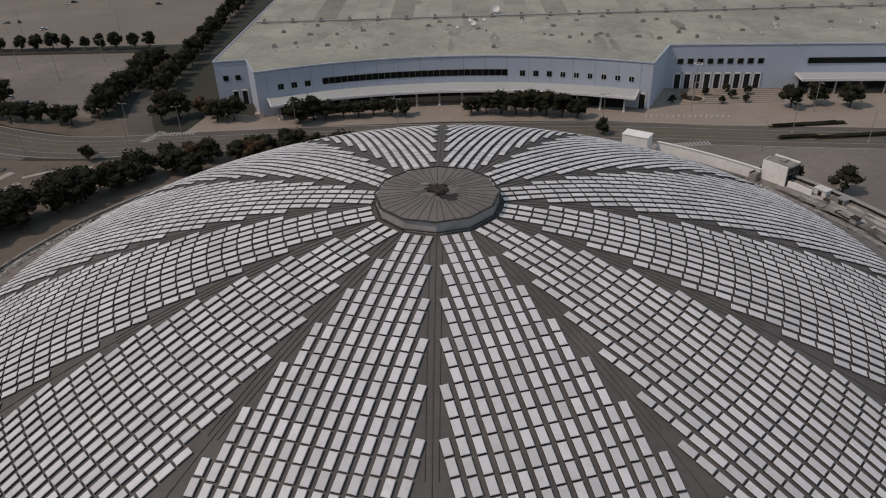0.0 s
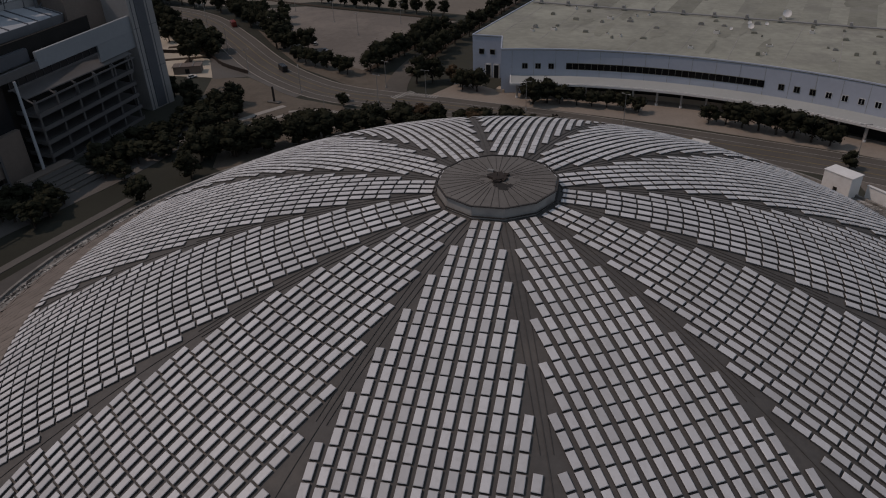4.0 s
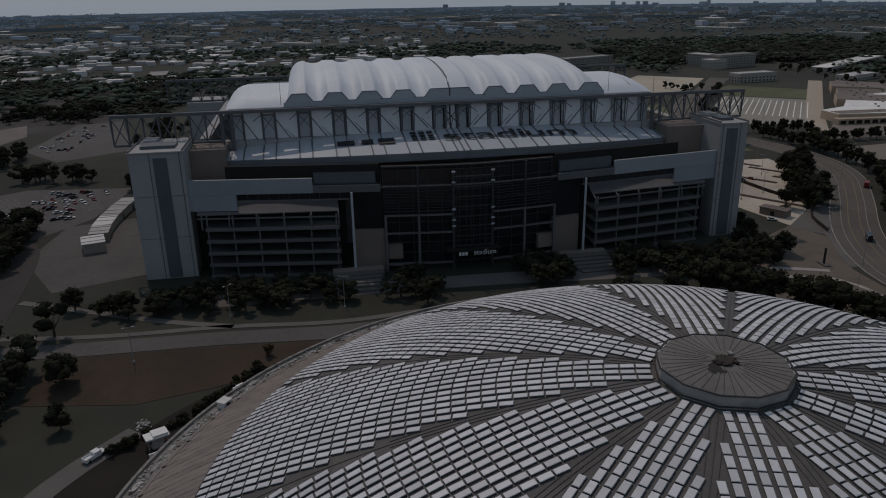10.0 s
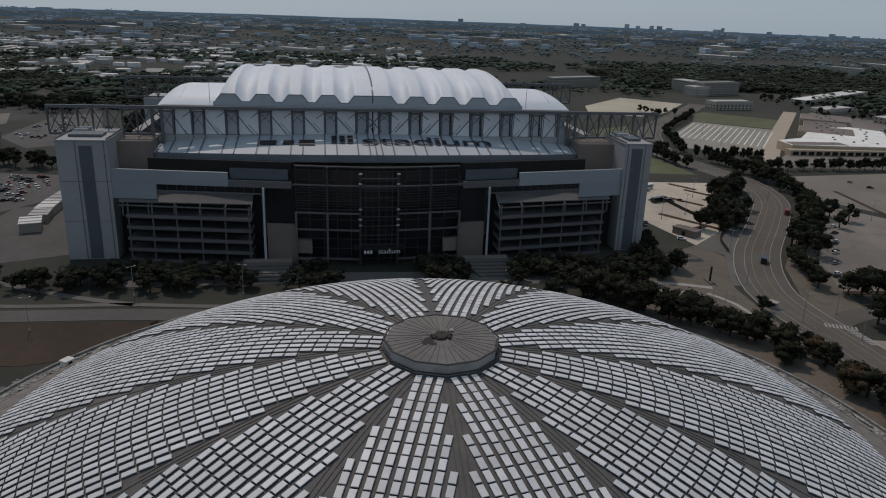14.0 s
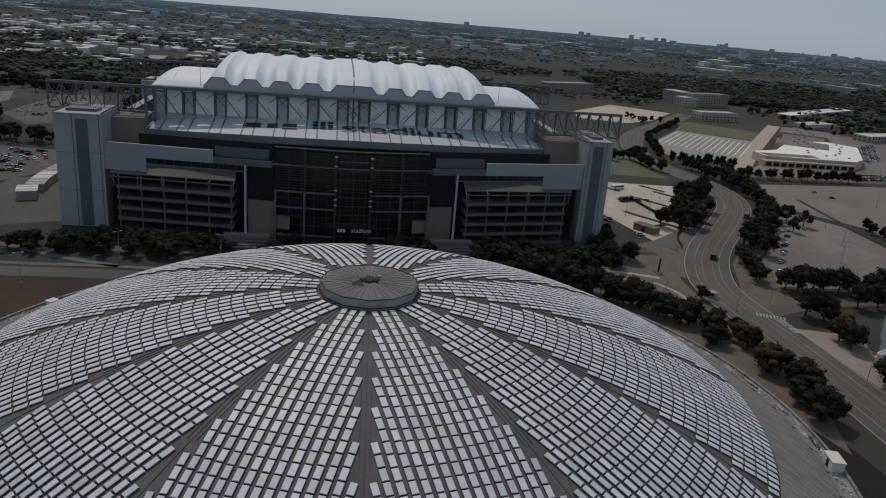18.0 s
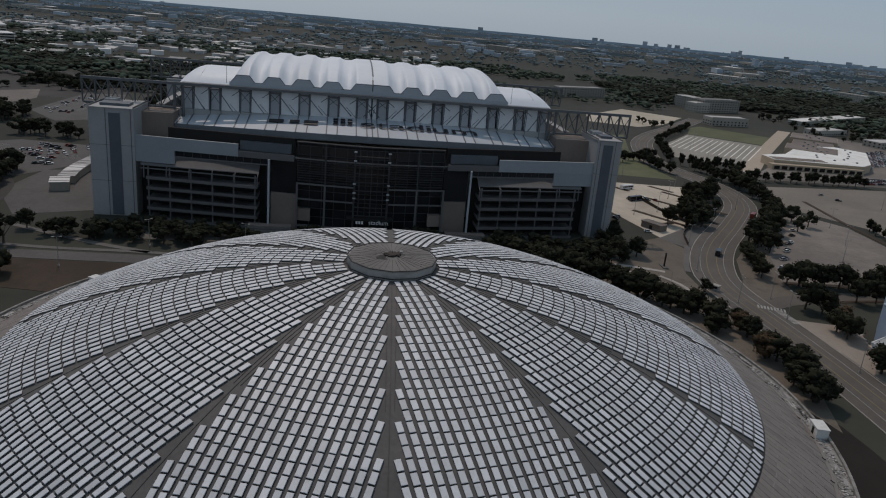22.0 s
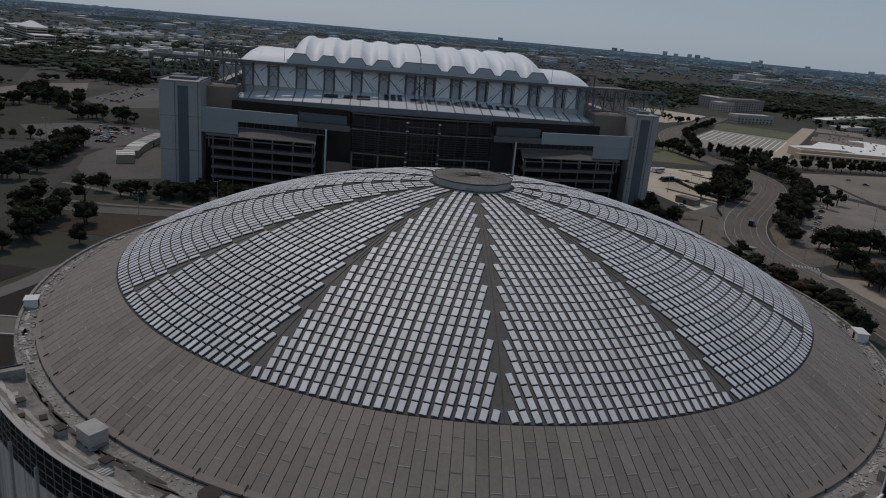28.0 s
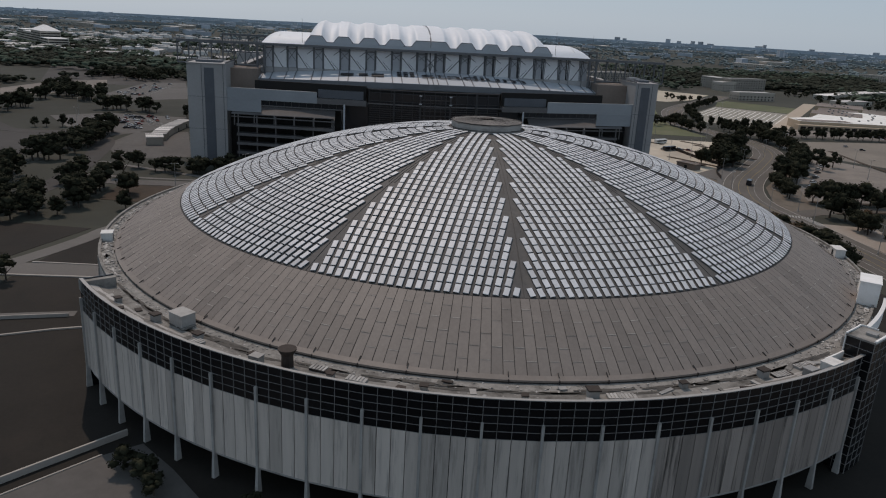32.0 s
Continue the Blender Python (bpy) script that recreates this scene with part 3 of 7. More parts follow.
sheet("field_tan", "tan bare field beyond the stadium", [(-754, 250), (-850, 326), (-797, 391), (-707, 332), (-672, 290), (-690, 236)], "palelot", 0.05)
sheet("store_lot", "grey asphalt lot round the white-roofed store", [(-414, 300), (-412, 440), (-470, 560), (-640, 600), (-740, 530), (-520, 385), (-450, 330)], "lot", 0.04)
sheet("parking_lot_outer", "pale far lot behind the tree belt", [(-560, -250), (-560, -390), (-760, -470), (-790, -300)], "darklot", 0.04)
sheet("parking_lot_south", "grey parking lot south of the stadium", [(-255, -205), (-275, -238), (-330, -276), (-356, -246), (-350, -184), (-286, -188)], "greylot")
sheet("plaza_south", "pale concrete plaza beside the stadium", [(-224, -197), (-274, -196), (-284, -166), (-199, -140), (-184, -172)], "greylot", 0.07)
sheet("lot_corner", "dark grey lot corner", [(-256, -276), (-256, -236), (-190, -222), (-148, -220), (-160, -262)], "darklot")
thing("road_south", "asphalt road south of the stadium", "road", kind="structure", data=strip_mesh(spline([(-330, -330), (-264, -272), (-262, -250), (-260, -226), (-238, -202), (-176, -187), (-120, -180), (-40, -190)]), 11, -0.1, 0.09, "darklot"))
sheet("parking_lot_southwest", "far grey parking lot with a pale edge", [(-480, -296), (-601, -297), (-612, -262), (-470, -216), (-436, -258)], "greylot", 0.05)
sheet("parking_lot_pale", "pale far parking strip", [(-470, -392), (-566, -380), (-605, -342), (-547, -320), (-450, -338), (-404, -348)], "lot", 0.05)
sheet("forecourt", "tan paved forecourt in front of the hall", [(-105, 166), (-60, 169), (0, 171), (60, 168), (100, 160), (180, 152), (230, 196), (90, 205), (80, 180), (0, 198), (-80, 183), (-100, 190)], "paving", 0.13)
sheet("apron", "dark lawn round the domed arena", [(138 * math.cos(radians(a)), 138 * math.sin(radians(a))) for a in range(0, 360, 5)], "lawn", 0.05)
sheet("dirt_northwest", "bare tan dirt between arena and road", [(-20, 134), (-60, 146), (-100, 143), (-125, 140), (-156, 141), (-196, 156), (-214, 150), (-198, 126), (-172, 112), (-158, 96), (-140, 70), (-118, 66), (-90, 104), (-40, 128)], "dirt", 0.07)
sheet("verge_northwest", "tan worn verge between road and lot", [(-122, 160), (-147, 165), (-182, 178), (-225, 208), (-252, 229), (-197, 203), (-154, 187), (-128, 183)], "dirt", 0.05)
sheet("pavement_northwest", "pale concrete pavement beside the road", [(-212, 148), (-200, 156), (-190, 163), (-226, 186), (-246, 186), (-236, 172)], "path", 0.09)
sheet("car_park_east", "worn brown car park east of the arena", [(58, 150), (70, 122), (108, 100), (132, 62), (230, 62), (330, 108), (330, 118), (200, 132), (120, 142)], "lot", 0.06)
sheet("lawn_east", "dark open lawn below the arena", [(-40, -300), (420, -300), (420, 110), (60, 110), (20, -100)], "lawn", 0.03)
sheet("grass_south", "dry brown grass field beside the arena", [(-98, -150), (-126, -152), (-127, -109), (-126, -62), (-113, -60), (-106, -84), (-100, -98), (-94, -118)], "drygrass", 0.12)
sheet("grass_southeast", "dark dry grass below the arena", [(-60, -170), (-55, -136), (-20, -148), (30, -132), (40, -240), (-100, -260)], "lawn", 0.10)
sheet("terrace_paving", "worn brown paving below the arena wall", [(100.5, -88.5), (88.5, -76.5), (84, -70), (92, -62), (104, -52), (135, -60), (140, -110)], "greylot", 0.10)
for name, pts, w, mat in (("path_long", [(-145, -185), (-141, -140), (-142, -100), (-140, -62), (-146, -20), (-148, 40)], 3.0, "path"),
                          ("path_side", [(-176, -180), (-160, -145), (-149, -120), (-142, -98)], 3.2, "path"),
                          ("service_road", [(-132, -180), (-132, -140), (-133, -100), (-132, -62), (-136, -20), (-138, 40)], 10.0, "greylot"),
                          ("driveway_south", [(20, -166), (-10, -146), (-41, -133), (-53, -130.5), (-66, -124), (-80, -114)], 6.5, "path"),
                          ("driveway_ramp", [(-10, -146), (-10, -130), (-10, -112)], 10.5, "path"),
                          ("path_ramp", [(28, -132), (26, -122), (23.5, -108)], 3.6, "path"),
                          ("stadium_walk", [(-165, -110), (-168, -60), (-170, 0), (-168, 60), (-176, 110)], 12.0, "path")):
    thing(name, "pale concrete path across dark grass" if w < 9 else "worn concrete drive across dark grass", "path", kind="structure", data=strip_mesh(spline(pts, 5), w, -0.1, 0.16 if w < 9 else 0.14, mat))
for pts, w, h in (([(-16, -138), (-15, -112)], 0.6, 0.35), ([(-4, -144), (-4, -112)], 0.8, 0.4), ([(41, -126), (34, -109), (32, -102)], 0.6, 0.4), ([(29.8, -130), (27.9, -122), (25.4, -109)], 0.35, 1.0), ([(103, -90.5), (88, -76)], 0.3, 0.25)):
    thing("kerb_edge", "pale concrete kerb in the dark grass", "kerb", group="kerbs below the arena", kind="structure", data=strip_mesh(pts, w, -0.05, h, "kerb"))
thing("retaining_wall", "low pale concrete retaining wall below the arena", "wall", kind="structure", data=Shape().beam((106.1, -98.3, 0.65), (81.1, -73.9, 0.65), 0.4, 1.4).mesh("kerb"))

# ---- the domed arena ----
A, RS = 51.17, 184.32
ROW0, ROWP, COLP, PW, PL = 10.69, 2.41875, 1.7976, 1.10, 2.16
REDGE, RWALL = 97.8, 108.2
dome = thing("domed_arena", "round concrete arena with a low dome of white skylights", "arena")


def on_dome(arc, az, lift=0.0):
    a, r = radians(az), (RS + lift) * math.sin(arc / RS)
    return Vector((r * math.cos(a), r * math.sin(a), A - RS + (RS + lift) * math.cos(arc / RS)))


edge_arc = math.asin(REDGE / RS) * RS


def dome_line(arc0, az0, arc1, az1, w, n=14):
    """One thin bar that follows the dome from one point to another."""
    p, q = on_dome(arc0, az0), on_dome(arc1, az1)
    c = Vector((0, 0, A - RS))
    verts, faces = [], []
    for i in range(n + 1):
        up = (p.lerp(q, i / n) - c).normalized()
        side = (q - p).cross(up).normalized() * (w / 2)
        mid = c + up * (RS - 0.30)
        verts += [mid - side - up * 0.05, mid + side - up * 0.05, mid + side + up * 0.05, mid - side + up * 0.05]
    for i in range(n):
        faces += [(4 * i + j, 4 * i + (j + 1) % 4, 4 * i + 4 + (j + 1) % 4, 4 * i + 4 + j) for j in range(4)]
    faces += [(3, 2, 1, 0), tuple(4 * n + j for j in range(4))]
    return mesh_of(verts, faces, "lap")


shell = Shape().revolve([((RS - 0.36) * math.sin(s / RS), A - RS + (RS - 0.36) * math.cos(s / RS)) for s in np.linspace(0.5, edge_arc, 60)], n=180, closed=False)
part("roof_shell", shell, "membrane", dome, "grey-brown roof membrane", smooth=True)

# skylights: 12 sectors, rows on arcs about the crown, columns parallel to each sector's axis
bev = 0.07
pv, pf = [], []
for z, i in ((-0.34, 0.0), (0.0 - bev, 0.0), (0.0, bev)):
    pv += [(-PL / 2 + i, -PW / 2 + i, z), (PL / 2 - i, -PW / 2 + i, z), (PL / 2 - i, PW / 2 - i, z), (-PL / 2 + i, PW / 2 - i, z)]
for k in (0, 4):
    pf += [(k + i, k + (i + 1) % 4, k + 4 + (i + 1) % 4, k + 4 + i) for i in range(4)]
pf.append((8, 9, 10, 11))
panel_mesh = mesh_of(pv, pf, "skylight")
panel_mesh.materials.append(M["frame"])
panel_mesh.polygons.foreach_set("material_index", [1] * 4 + [0] * 5)
panel_v = np.array(pv)


def panel_pose(sector, row, col):
    arc, off = ROW0 + row * ROWP + PL / 2 + 0.06, col * COLP
    r = RS * math.sin(arc / RS)
    along = math.sqrt(r * r - off * off)
    a = radians(-75 + 30 * sector)
    ax, ay = Vector((math.cos(a), math.sin(a), 0)), Vector((-math.sin(a), math.cos(a), 0))
    p = ax * along + ay * off
    p.z = math.sqrt(RS * RS - r * r)
    nz = p.normalized()
    nx = (ax - nz * ax.dot(nz)).normalized()
    ny = nz.cross(nx)
    p.z += A - RS
    m = Matrix((nx, ny, nz)).transposed().to_4x4()
    m.translation = p
    return m


tilt_rnd = random.Random(3)
single = 0
for sector in range(12):
    a0 = -90 + 30 * sector
    sec = part("roof_sector", dome_line(10.2, a0, edge_arc - 17, a0, 0.09), None, dome, "lapped membrane seam between skylight sectors")
    verts, faces = [], []
    for row in range(31):
        g = row // 3
        for col in range(-1 - g, 2 + g):
            m = panel_pose(sector, row, col) @ pose(0, 0, tilt_rnd.uniform(-0.03, 0.02), tilt_rnd.gauss(0, 0.5), tilt_rnd.gauss(0, 0.5), tilt_rnd.gauss(0, 0.25))
            if sector in (0, 1, 2) and row in (21, 22, 23, 24, 25) and single < 300:
                part("skylight_panel", panel_mesh, None, sec, m=m)
                single += 1
                continue
            k = len(verts)
            mm = np.array(m)
            verts += (panel_v @ mm[:3, :3].T + mm[:3, 3]).tolist()
            faces += [tuple(k + i for i in f) for f in pf]
    me = mesh_of(verts, faces, "skylight")
    me.materials.append(M["frame"])
    me.polygons.foreach_set("material_index", ([1] * 4 + [0] * 5) * (len(faces) // 9))
    ob = part("skylight_panels", me, None, sec, "rows of white acrylic skylight panels")
    ob["kind"] = "stuff"
    # thin fan cables between the teeth
    for k in (-2.0, 2.0):
        part("roof_cable", dome_line(10.4, a0 + 2.6 * k, 52, a0 + 0.42 * k, 0.04), None, sec)

# outer ring of roof sheets, one strip at a time
NSTRIP = 300
half = radians(360 / NSTRIP / 2)
arcs = [85.9, 91.4, 97.0, edge_arc]
sv, sf = [], []
for i in range(3):
    k = len(sv)
    for s in (arcs[i] + 0.005, arcs[i + 1] - 0.005):
        for sg in (-1, 1):
            lift = -0.20 + 0.03 * (i % 2)
            r = (RS + lift) * math.sin(s / RS)
            sv.append((r * math.cos(half * 0.935), sg * r * math.sin(half * 0.935), A - RS + (RS + lift) * math.cos(s / RS)))
    sf.append((k, k + 2, k + 3, k + 1))
strip_a = mesh_of(sv, sf, "sheet")
sv2, sf2 = [], []
cuts = [85.9, 88.6, 94.3, 99.8, edge_arc]
for i in range(4):
    k = len(sv2)
    for s in (cuts[i] + 0.005, cuts[i + 1] - 0.005):
        for sg in (-1, 1):
            lift = -0.20 + 0.025 * (i % 2)
            r = (RS + lift) * math.sin(s / RS)
            sv2.append((r * math.cos(half * 0.935), sg * r * math.sin(half * 0.935), A - RS + (RS + lift) * math.cos(s / RS)))
    sf2.append((k, k + 2, k + 3, k + 1))
strip_b = mesh_of(sv2, sf2, "sheet")
ring_roof = part("roof_skirt", Shape().revolve([((RS - 0.28) * math.sin(s / RS), A - RS + (RS - 0.28) * math.cos(s / RS)) for s in np.linspace(85.6, edge_arc, 8)], n=180, closed=False), "seam", dome, "weathered brown-grey metal roof skirt")


def lap_bars(joints):
    """Thin pale edges where one roof sheet laps over the next."""
    bar = Shape()
    for s in joints:
        pts = []
        for arc in (s - 0.05, s + 0.05):
            for sg in (-1, 1):
                r = (RS - 0.13) * math.sin(arc / RS)
                pts.append((r, sg * r * math.sin(half * 0.9), A - RS + (RS - 0.13) * math.cos(arc / RS)))
        bar.add(pts, [(0, 2, 3, 1)])
    return bar.mesh("laplight")


lap_a, lap_b = lap_bars(arcs[1:3]), lap_bars(cuts[1:4])
for i in range(NSTRIP):
    part("sheet_lap", lap_a if i % 2 else lap_b, None, ring_roof, m=pose(0, 0, 0, 0, 0, i * 360 / NSTRIP))
    part("roof_sheet", strip_a if i % 2 else strip_b, None, ring_roof, m=pose(0, 0, 0, 0, 0, i * 360 / NSTRIP))

# cupola
cup = part("cupola", Shape().prism([(9.95 * math.cos(radians(30 * k)), 9.95 * math.sin(radians(30 * k))) for k in range(12)], A - 1.0, A + 1.35), "concrete", dome, "low twelve-sided grey cupola")
top = Shape()
for k in range(12):
    a0, a1 = radians(30 * k), radians(30 * (k + 1))
    top.add([(9.85 * math.cos(a0), 9.85 * math.sin(a0), A + 1.60), (9.85 * math.cos(a1), 9.85 * math.sin(a1), A + 1.60), (0, 0, A + 2.05)], [(0, 1, 2)])
part("cupola_roof", top, "cupolaroof", cup, "stained grey cupola roof")
rimc = Shape()
for k in range(12):
    a0, a1 = radians(30 * k), radians(30 * (k + 1))
    rimc.beam((10.15 * math.cos(a0), 10.15 * math.sin(a0), A + 1.62), (10.15 * math.cos(a1), 10.15 * math.sin(a1), A + 1.62), 0.28, 0.16)
    rimc.beam((10.3 * math.cos(a0), 10.3 * math.sin(a0), A - 0.1), (10.3 * math.cos(a1), 10.3 * math.sin(a1), A - 0.1), 0.16, 0.15)
part("cupola_rim", rimc, "seam", cup, "dark flashing")
cu_rnd = random.Random(5)


def cup_z(r):
    return A + 2.05 - 0.45 * r / 9.6


for k in range(40):
    a = radians(9 * k + cu_rnd.uniform(-1.5, 1.5))
    r0 = cu_rnd.uniform(1.2, 4.0)
    part("cupola_seam", Shape().beam((r0 * math.cos(a), r0 * math.sin(a), cup_z(r0) + 0.02), (9.5 * math.cos(a), 9.5 * math.sin(a), cup_z(9.5) + 0.02), 0.07, 0.05), "seam", cup)
part("cupola_hub", Shape().prism([((1.2 + 0.35 * math.sin(3.0 * k)) * math.cos(radians(30 * k)), (1.5 + 0.4 * math.cos(2.0 * k)) * math.sin(radians(30 * k))) for k in range(12)], A + 1.9, A + 2.4), "rust", cup, "dark rusty hub")
for k in range(9):
    a, r = cu_rnd.uniform(0, 6.28), cu_rnd.uniform(0.8, 1.9)
    part("hub_fragment", Shape().box(-0.5, -0.22, 0, 0.5, 0.22, 0.3), "rust", cup, m=pose(r * math.cos(a), r * math.sin(a), A + 2.05, cu_rnd.uniform(-15, 15), cu_rnd.uniform(-15, 15), cu_rnd.uniform(0, 180)))
for cx_, cy_, w, l in ((1.6, -2.2, 1.5, 1.0), (2.4, -3.0, 0.9, 0.7), (-0.4, 0.6, 1.9, 1.6), (0.6, -1.4, 0.9, 1.2), (3.0, -1.8, 0.5, 0.9)):
    pts = [(cx_ + w * cu_rnd.uniform(0.6, 1.1) * math.cos(radians(24 * k)), cy_ + l * cu_rnd.uniform(0.6, 1.1) * math.sin(radians(24 * k))) for k in range(15)]
    part("tar_patch", Shape().add([(x, y, cup_z(math.hypot(x, y)) + 0.03) for x, y in pts] + [(cx_, cy_, cup_z(math.hypot(cx_, cy_)) + 0.04)], [(k, (k + 1) % 15, 15) for k in range(15)]), "tar", cup, "black tar stain")
part("cupola_mast", Shape().tube((0, 0, A + 2.3), (0, 0, A + 3.0), 0.05, 0.04, 6), "rust", cup)
thing("vent_box", "small white box on the cupola roof", "vent box", data=Shape().box(-2.6, 1.7, A + 1.7, -1.6, 2.3, A + 2.25).mesh("vent"))

# terrace, kerb and parapet: a narrow ring, widened by a gallery wing on one side
TZ, PZ, R2, W0, W1 = 22.2, 24.55, 101.9, -55, 40
part("terrace", Shape().revolve([(96.9, TZ), (R2, TZ), (R2, TZ - 0.6), (96.9, TZ - 0.6)], n=180), "rubblering", dome, "debris-strewn grey roof terrace")
part("wing_terrace", Shape().revolve([(R2 - 0.2, TZ + 0.05), (103.6, TZ + 0.1), (107.6, PZ - 0.75), (107.6, TZ - 0.6), (R2 - 0.2, TZ - 0.6)], W0, W1, 60), "galleryroof", dome, "debris-strewn gallery roof")
# the shadow gap below the roof lip is painted on as the kerb's dark colour
kerb = part("roof_kerb", Shape().revolve([(96.8, TZ), (98.2, TZ), (98.2, TZ + 0.3), (96.8, TZ + 0.3)], n=180), "seam", dome, "kerb round the roof foot with its shadow gap painted dark")
kerb_post = Shape().box(97.9, -0.1, TZ, 98.42, 0.1, TZ + 0.7).mesh("seam")
foot_strap = Shape().beam(on_dome(edge_arc - 1.1, 0, -0.08), on_dome(edge_arc - 0.1, 0, 0.02), 0.14, 0.16).mesh("seam")
for k in range(72):
    part("kerb_post", kerb_post, None, kerb, m=pose(0, 0, 0, 0, 0, 5 * k + 2.5))
    part("foot_strap", foot_strap, None, kerb, m=pose(0, 0, 0, 0, 0, 5 * k + 2.5))
part("roof_lip", Shape().revolve([(97.3, TZ + 0.55), (98.3, TZ + 0.28), (98.3, TZ + 0.62), (97.3, TZ + 1.05)], n=180), "sheet", kerb, "metal lip of the roof skirt")
part("ring_parapet", Shape().revolve([(R2 - 0.5, TZ), (R2 + 0.1, TZ - 0.3), (R2 + 0.1, TZ + 0.55), (R2 - 0.5, TZ + 0.55)], W1, 360 + W0, 130), "rubblering", dome, "stained low parapet")
part("parapet", Shape().revolve([(107.55, TZ), (107.9, TZ), (107.9, PZ - 0.05), (107.55, PZ - 0.05)], W0, W1, 48), "white", dome, "stained pale parapet")
part("parapet_cap", Shape().revolve([(107.55, PZ - 0.1), (RWALL + 0.12, PZ), (RWALL + 0.12, PZ + 0.12), (107.55, PZ + 0.02)], W0, W1, 48), "vent", dome, "pale metal parapet cap")
for a_ in (W0, W1):
    inner = 1.0 if a_ == W0 else -1.0
    part("parapet_return", Shape().box(R2 - 0.4, min(-0.3, inner * 1.6), TZ, RWALL + 0.2, max(0.3, inner * 1.6), PZ - 0.3), "rubblering", dome, "pale end parapet", m=pose(0, 0, 0, 0, 0, a_))

# window band, wall panels and columns: 19 bays of the gallery wing
GB = PZ - 7.05
seg = radians(2.5)


def bay_meshes(rw, ztop, glass):
    cx, hw = rw * math.cos(seg), rw * math.sin(seg)
    panes, bars, allpan = Shape(), [], Shape()
    nc, nr = 4, 5
    gb = GB if glass else ztop - 0.05
    for i in range(nc if glass else 0):
        for j in range(nr):
            y0, y1 = -hw + 2 * hw * i / nc + 0.06, -hw + 2 * hw * (i + 1) / nc - 0.06
            z0, z1 = gb + (ztop - gb) * j / nr + 0.05, gb + (ztop - gb) * (j + 1) / nr - 0.05
            panes.add([(cx - 0.08, y0, z0), (cx - 0.08, y1, z0), (cx - 0.08, y1, z1), (cx - 0.08, y0, z1)], [(0, 1, 2, 3)])
    for i in range(nc + 1):
        y = -hw + 2 * hw * i / nc
        bars.append(("mullion", Shape().box(cx - 0.12, y - 0.04, gb, cx + 0.02, y + 0.04, ztop + 0.05).mesh("mullion")))
    for j in range(nr + 1):
        z = gb + (ztop - gb) * j / nr
        bars.append(("transom", Shape().box(cx - 0.11, -hw, z - 0.035, cx + 0.01, hw, z + 0.035).mesh("mullion")))
    one = Shape().box(cx - 0.25, -hw / 4 + 0.06, 5.0, cx + 0.05, hw / 4 - 0.06, gb + 0.02)
    for i in range(4):
        y = -hw + hw / 4 * (2 * i + 1)
        allpan.box(cx - 0.25, y - hw / 4 + 0.06, 5.0, cx + 0.05, y + hw / 4 - 0.06, gb + 0.02)
    zc = min(PZ - 4.15, ztop)
    col = Shape().box(rw - 0.3, -0.22, 5.0, rw + 0.4, 0.22, zc)
    col.add([(rw - 0.5, -0.34, 0), (rw + 0.7, -0.34, 0), (rw + 0.7, 0.34, 0), (rw - 0.5, 0.34, 0), (rw - 0.3, -0.22, 5.01), (rw + 0.4, -0.22, 5.01), (rw + 0.4, 0.22, 5.01), (rw - 0.3, 0.22, 5.01)],
            [(0, 1, 5, 4), (1, 2, 6, 5), (2, 3, 7, 6), (3, 0, 4, 7)])
    return panes, bars, one.mesh("wallpanel"), allpan.mesh("wallpanel"), col.mesh("concrete"), hw


panes, bay_bars, pan_mesh, _, col_mesh, hw = bay_meshes(RWALL, PZ - 0.1, True)
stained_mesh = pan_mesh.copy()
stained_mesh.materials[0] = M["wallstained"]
pane_mesh = panes.mesh("darkglass")
pane_list = [mesh_of(panes.v[4 * i:4 * i + 4], [(0, 1, 2, 3)], "darkglass") for i in range(len(panes.f))]
_, _, _, ring_pan_mesh, ring_col_mesh, _ = bay_meshes(R2, TZ - 0.3, False)
# backing and recessed walls: the shade of the recesses is painted near-black
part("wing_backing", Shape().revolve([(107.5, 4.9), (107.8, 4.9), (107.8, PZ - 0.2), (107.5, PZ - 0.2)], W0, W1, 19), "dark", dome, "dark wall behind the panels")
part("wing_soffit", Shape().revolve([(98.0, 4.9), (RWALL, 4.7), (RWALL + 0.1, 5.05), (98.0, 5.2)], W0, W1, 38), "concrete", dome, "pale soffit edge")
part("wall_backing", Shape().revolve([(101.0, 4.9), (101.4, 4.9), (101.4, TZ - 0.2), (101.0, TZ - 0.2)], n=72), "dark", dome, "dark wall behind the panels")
part("wall_base", Shape().revolve([(97.0, 0), (97.4, 0), (97.4, 5.2), (97.0, 5.2)], n=72), "dark", dome, "recessed ground-floor wall painted shade-dark")
part("wall_soffit", Shape().revolve([(97.0, 4.9), (R2, 4.7), (R2 + 0.1, 5.05), (97.0, 5.2)], n=72), "concrete", dome, "pale soffit edge")
for a_ in (W0, W1):
    part("wing_end", Shape().box(R2 - 0.3, -0.2, 0, RWALL, 0.2, PZ - 0.1), "darkglass", dome, "dark glass end wall", m=pose(0, 0, 0, 0, 0, a_))
for k in range(72):
    az = 5 * k
    d = (az + 2.5 + 180) % 360 - 180
    if W0 < d < W1:
        bay = part("wall_bay", bay_bars[-1][1], None, dome, "dark gridded window band", m=pose(0, 0, 0, 0, 0, az + 2.5))
        for nm, me in bay_bars[:-1]:
            part(nm, me, None, bay)
        if -38 < d < 36:
            for me in pane_list:
                part("pane", me, None, bay)
        else:
            part("panes", pane_mesh, None, bay)["kind"] = "stuff"
        for i in range(4):
            # bays past 10 degrees take the darker, more streaked panels
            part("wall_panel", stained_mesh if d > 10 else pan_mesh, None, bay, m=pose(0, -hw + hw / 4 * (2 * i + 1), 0))
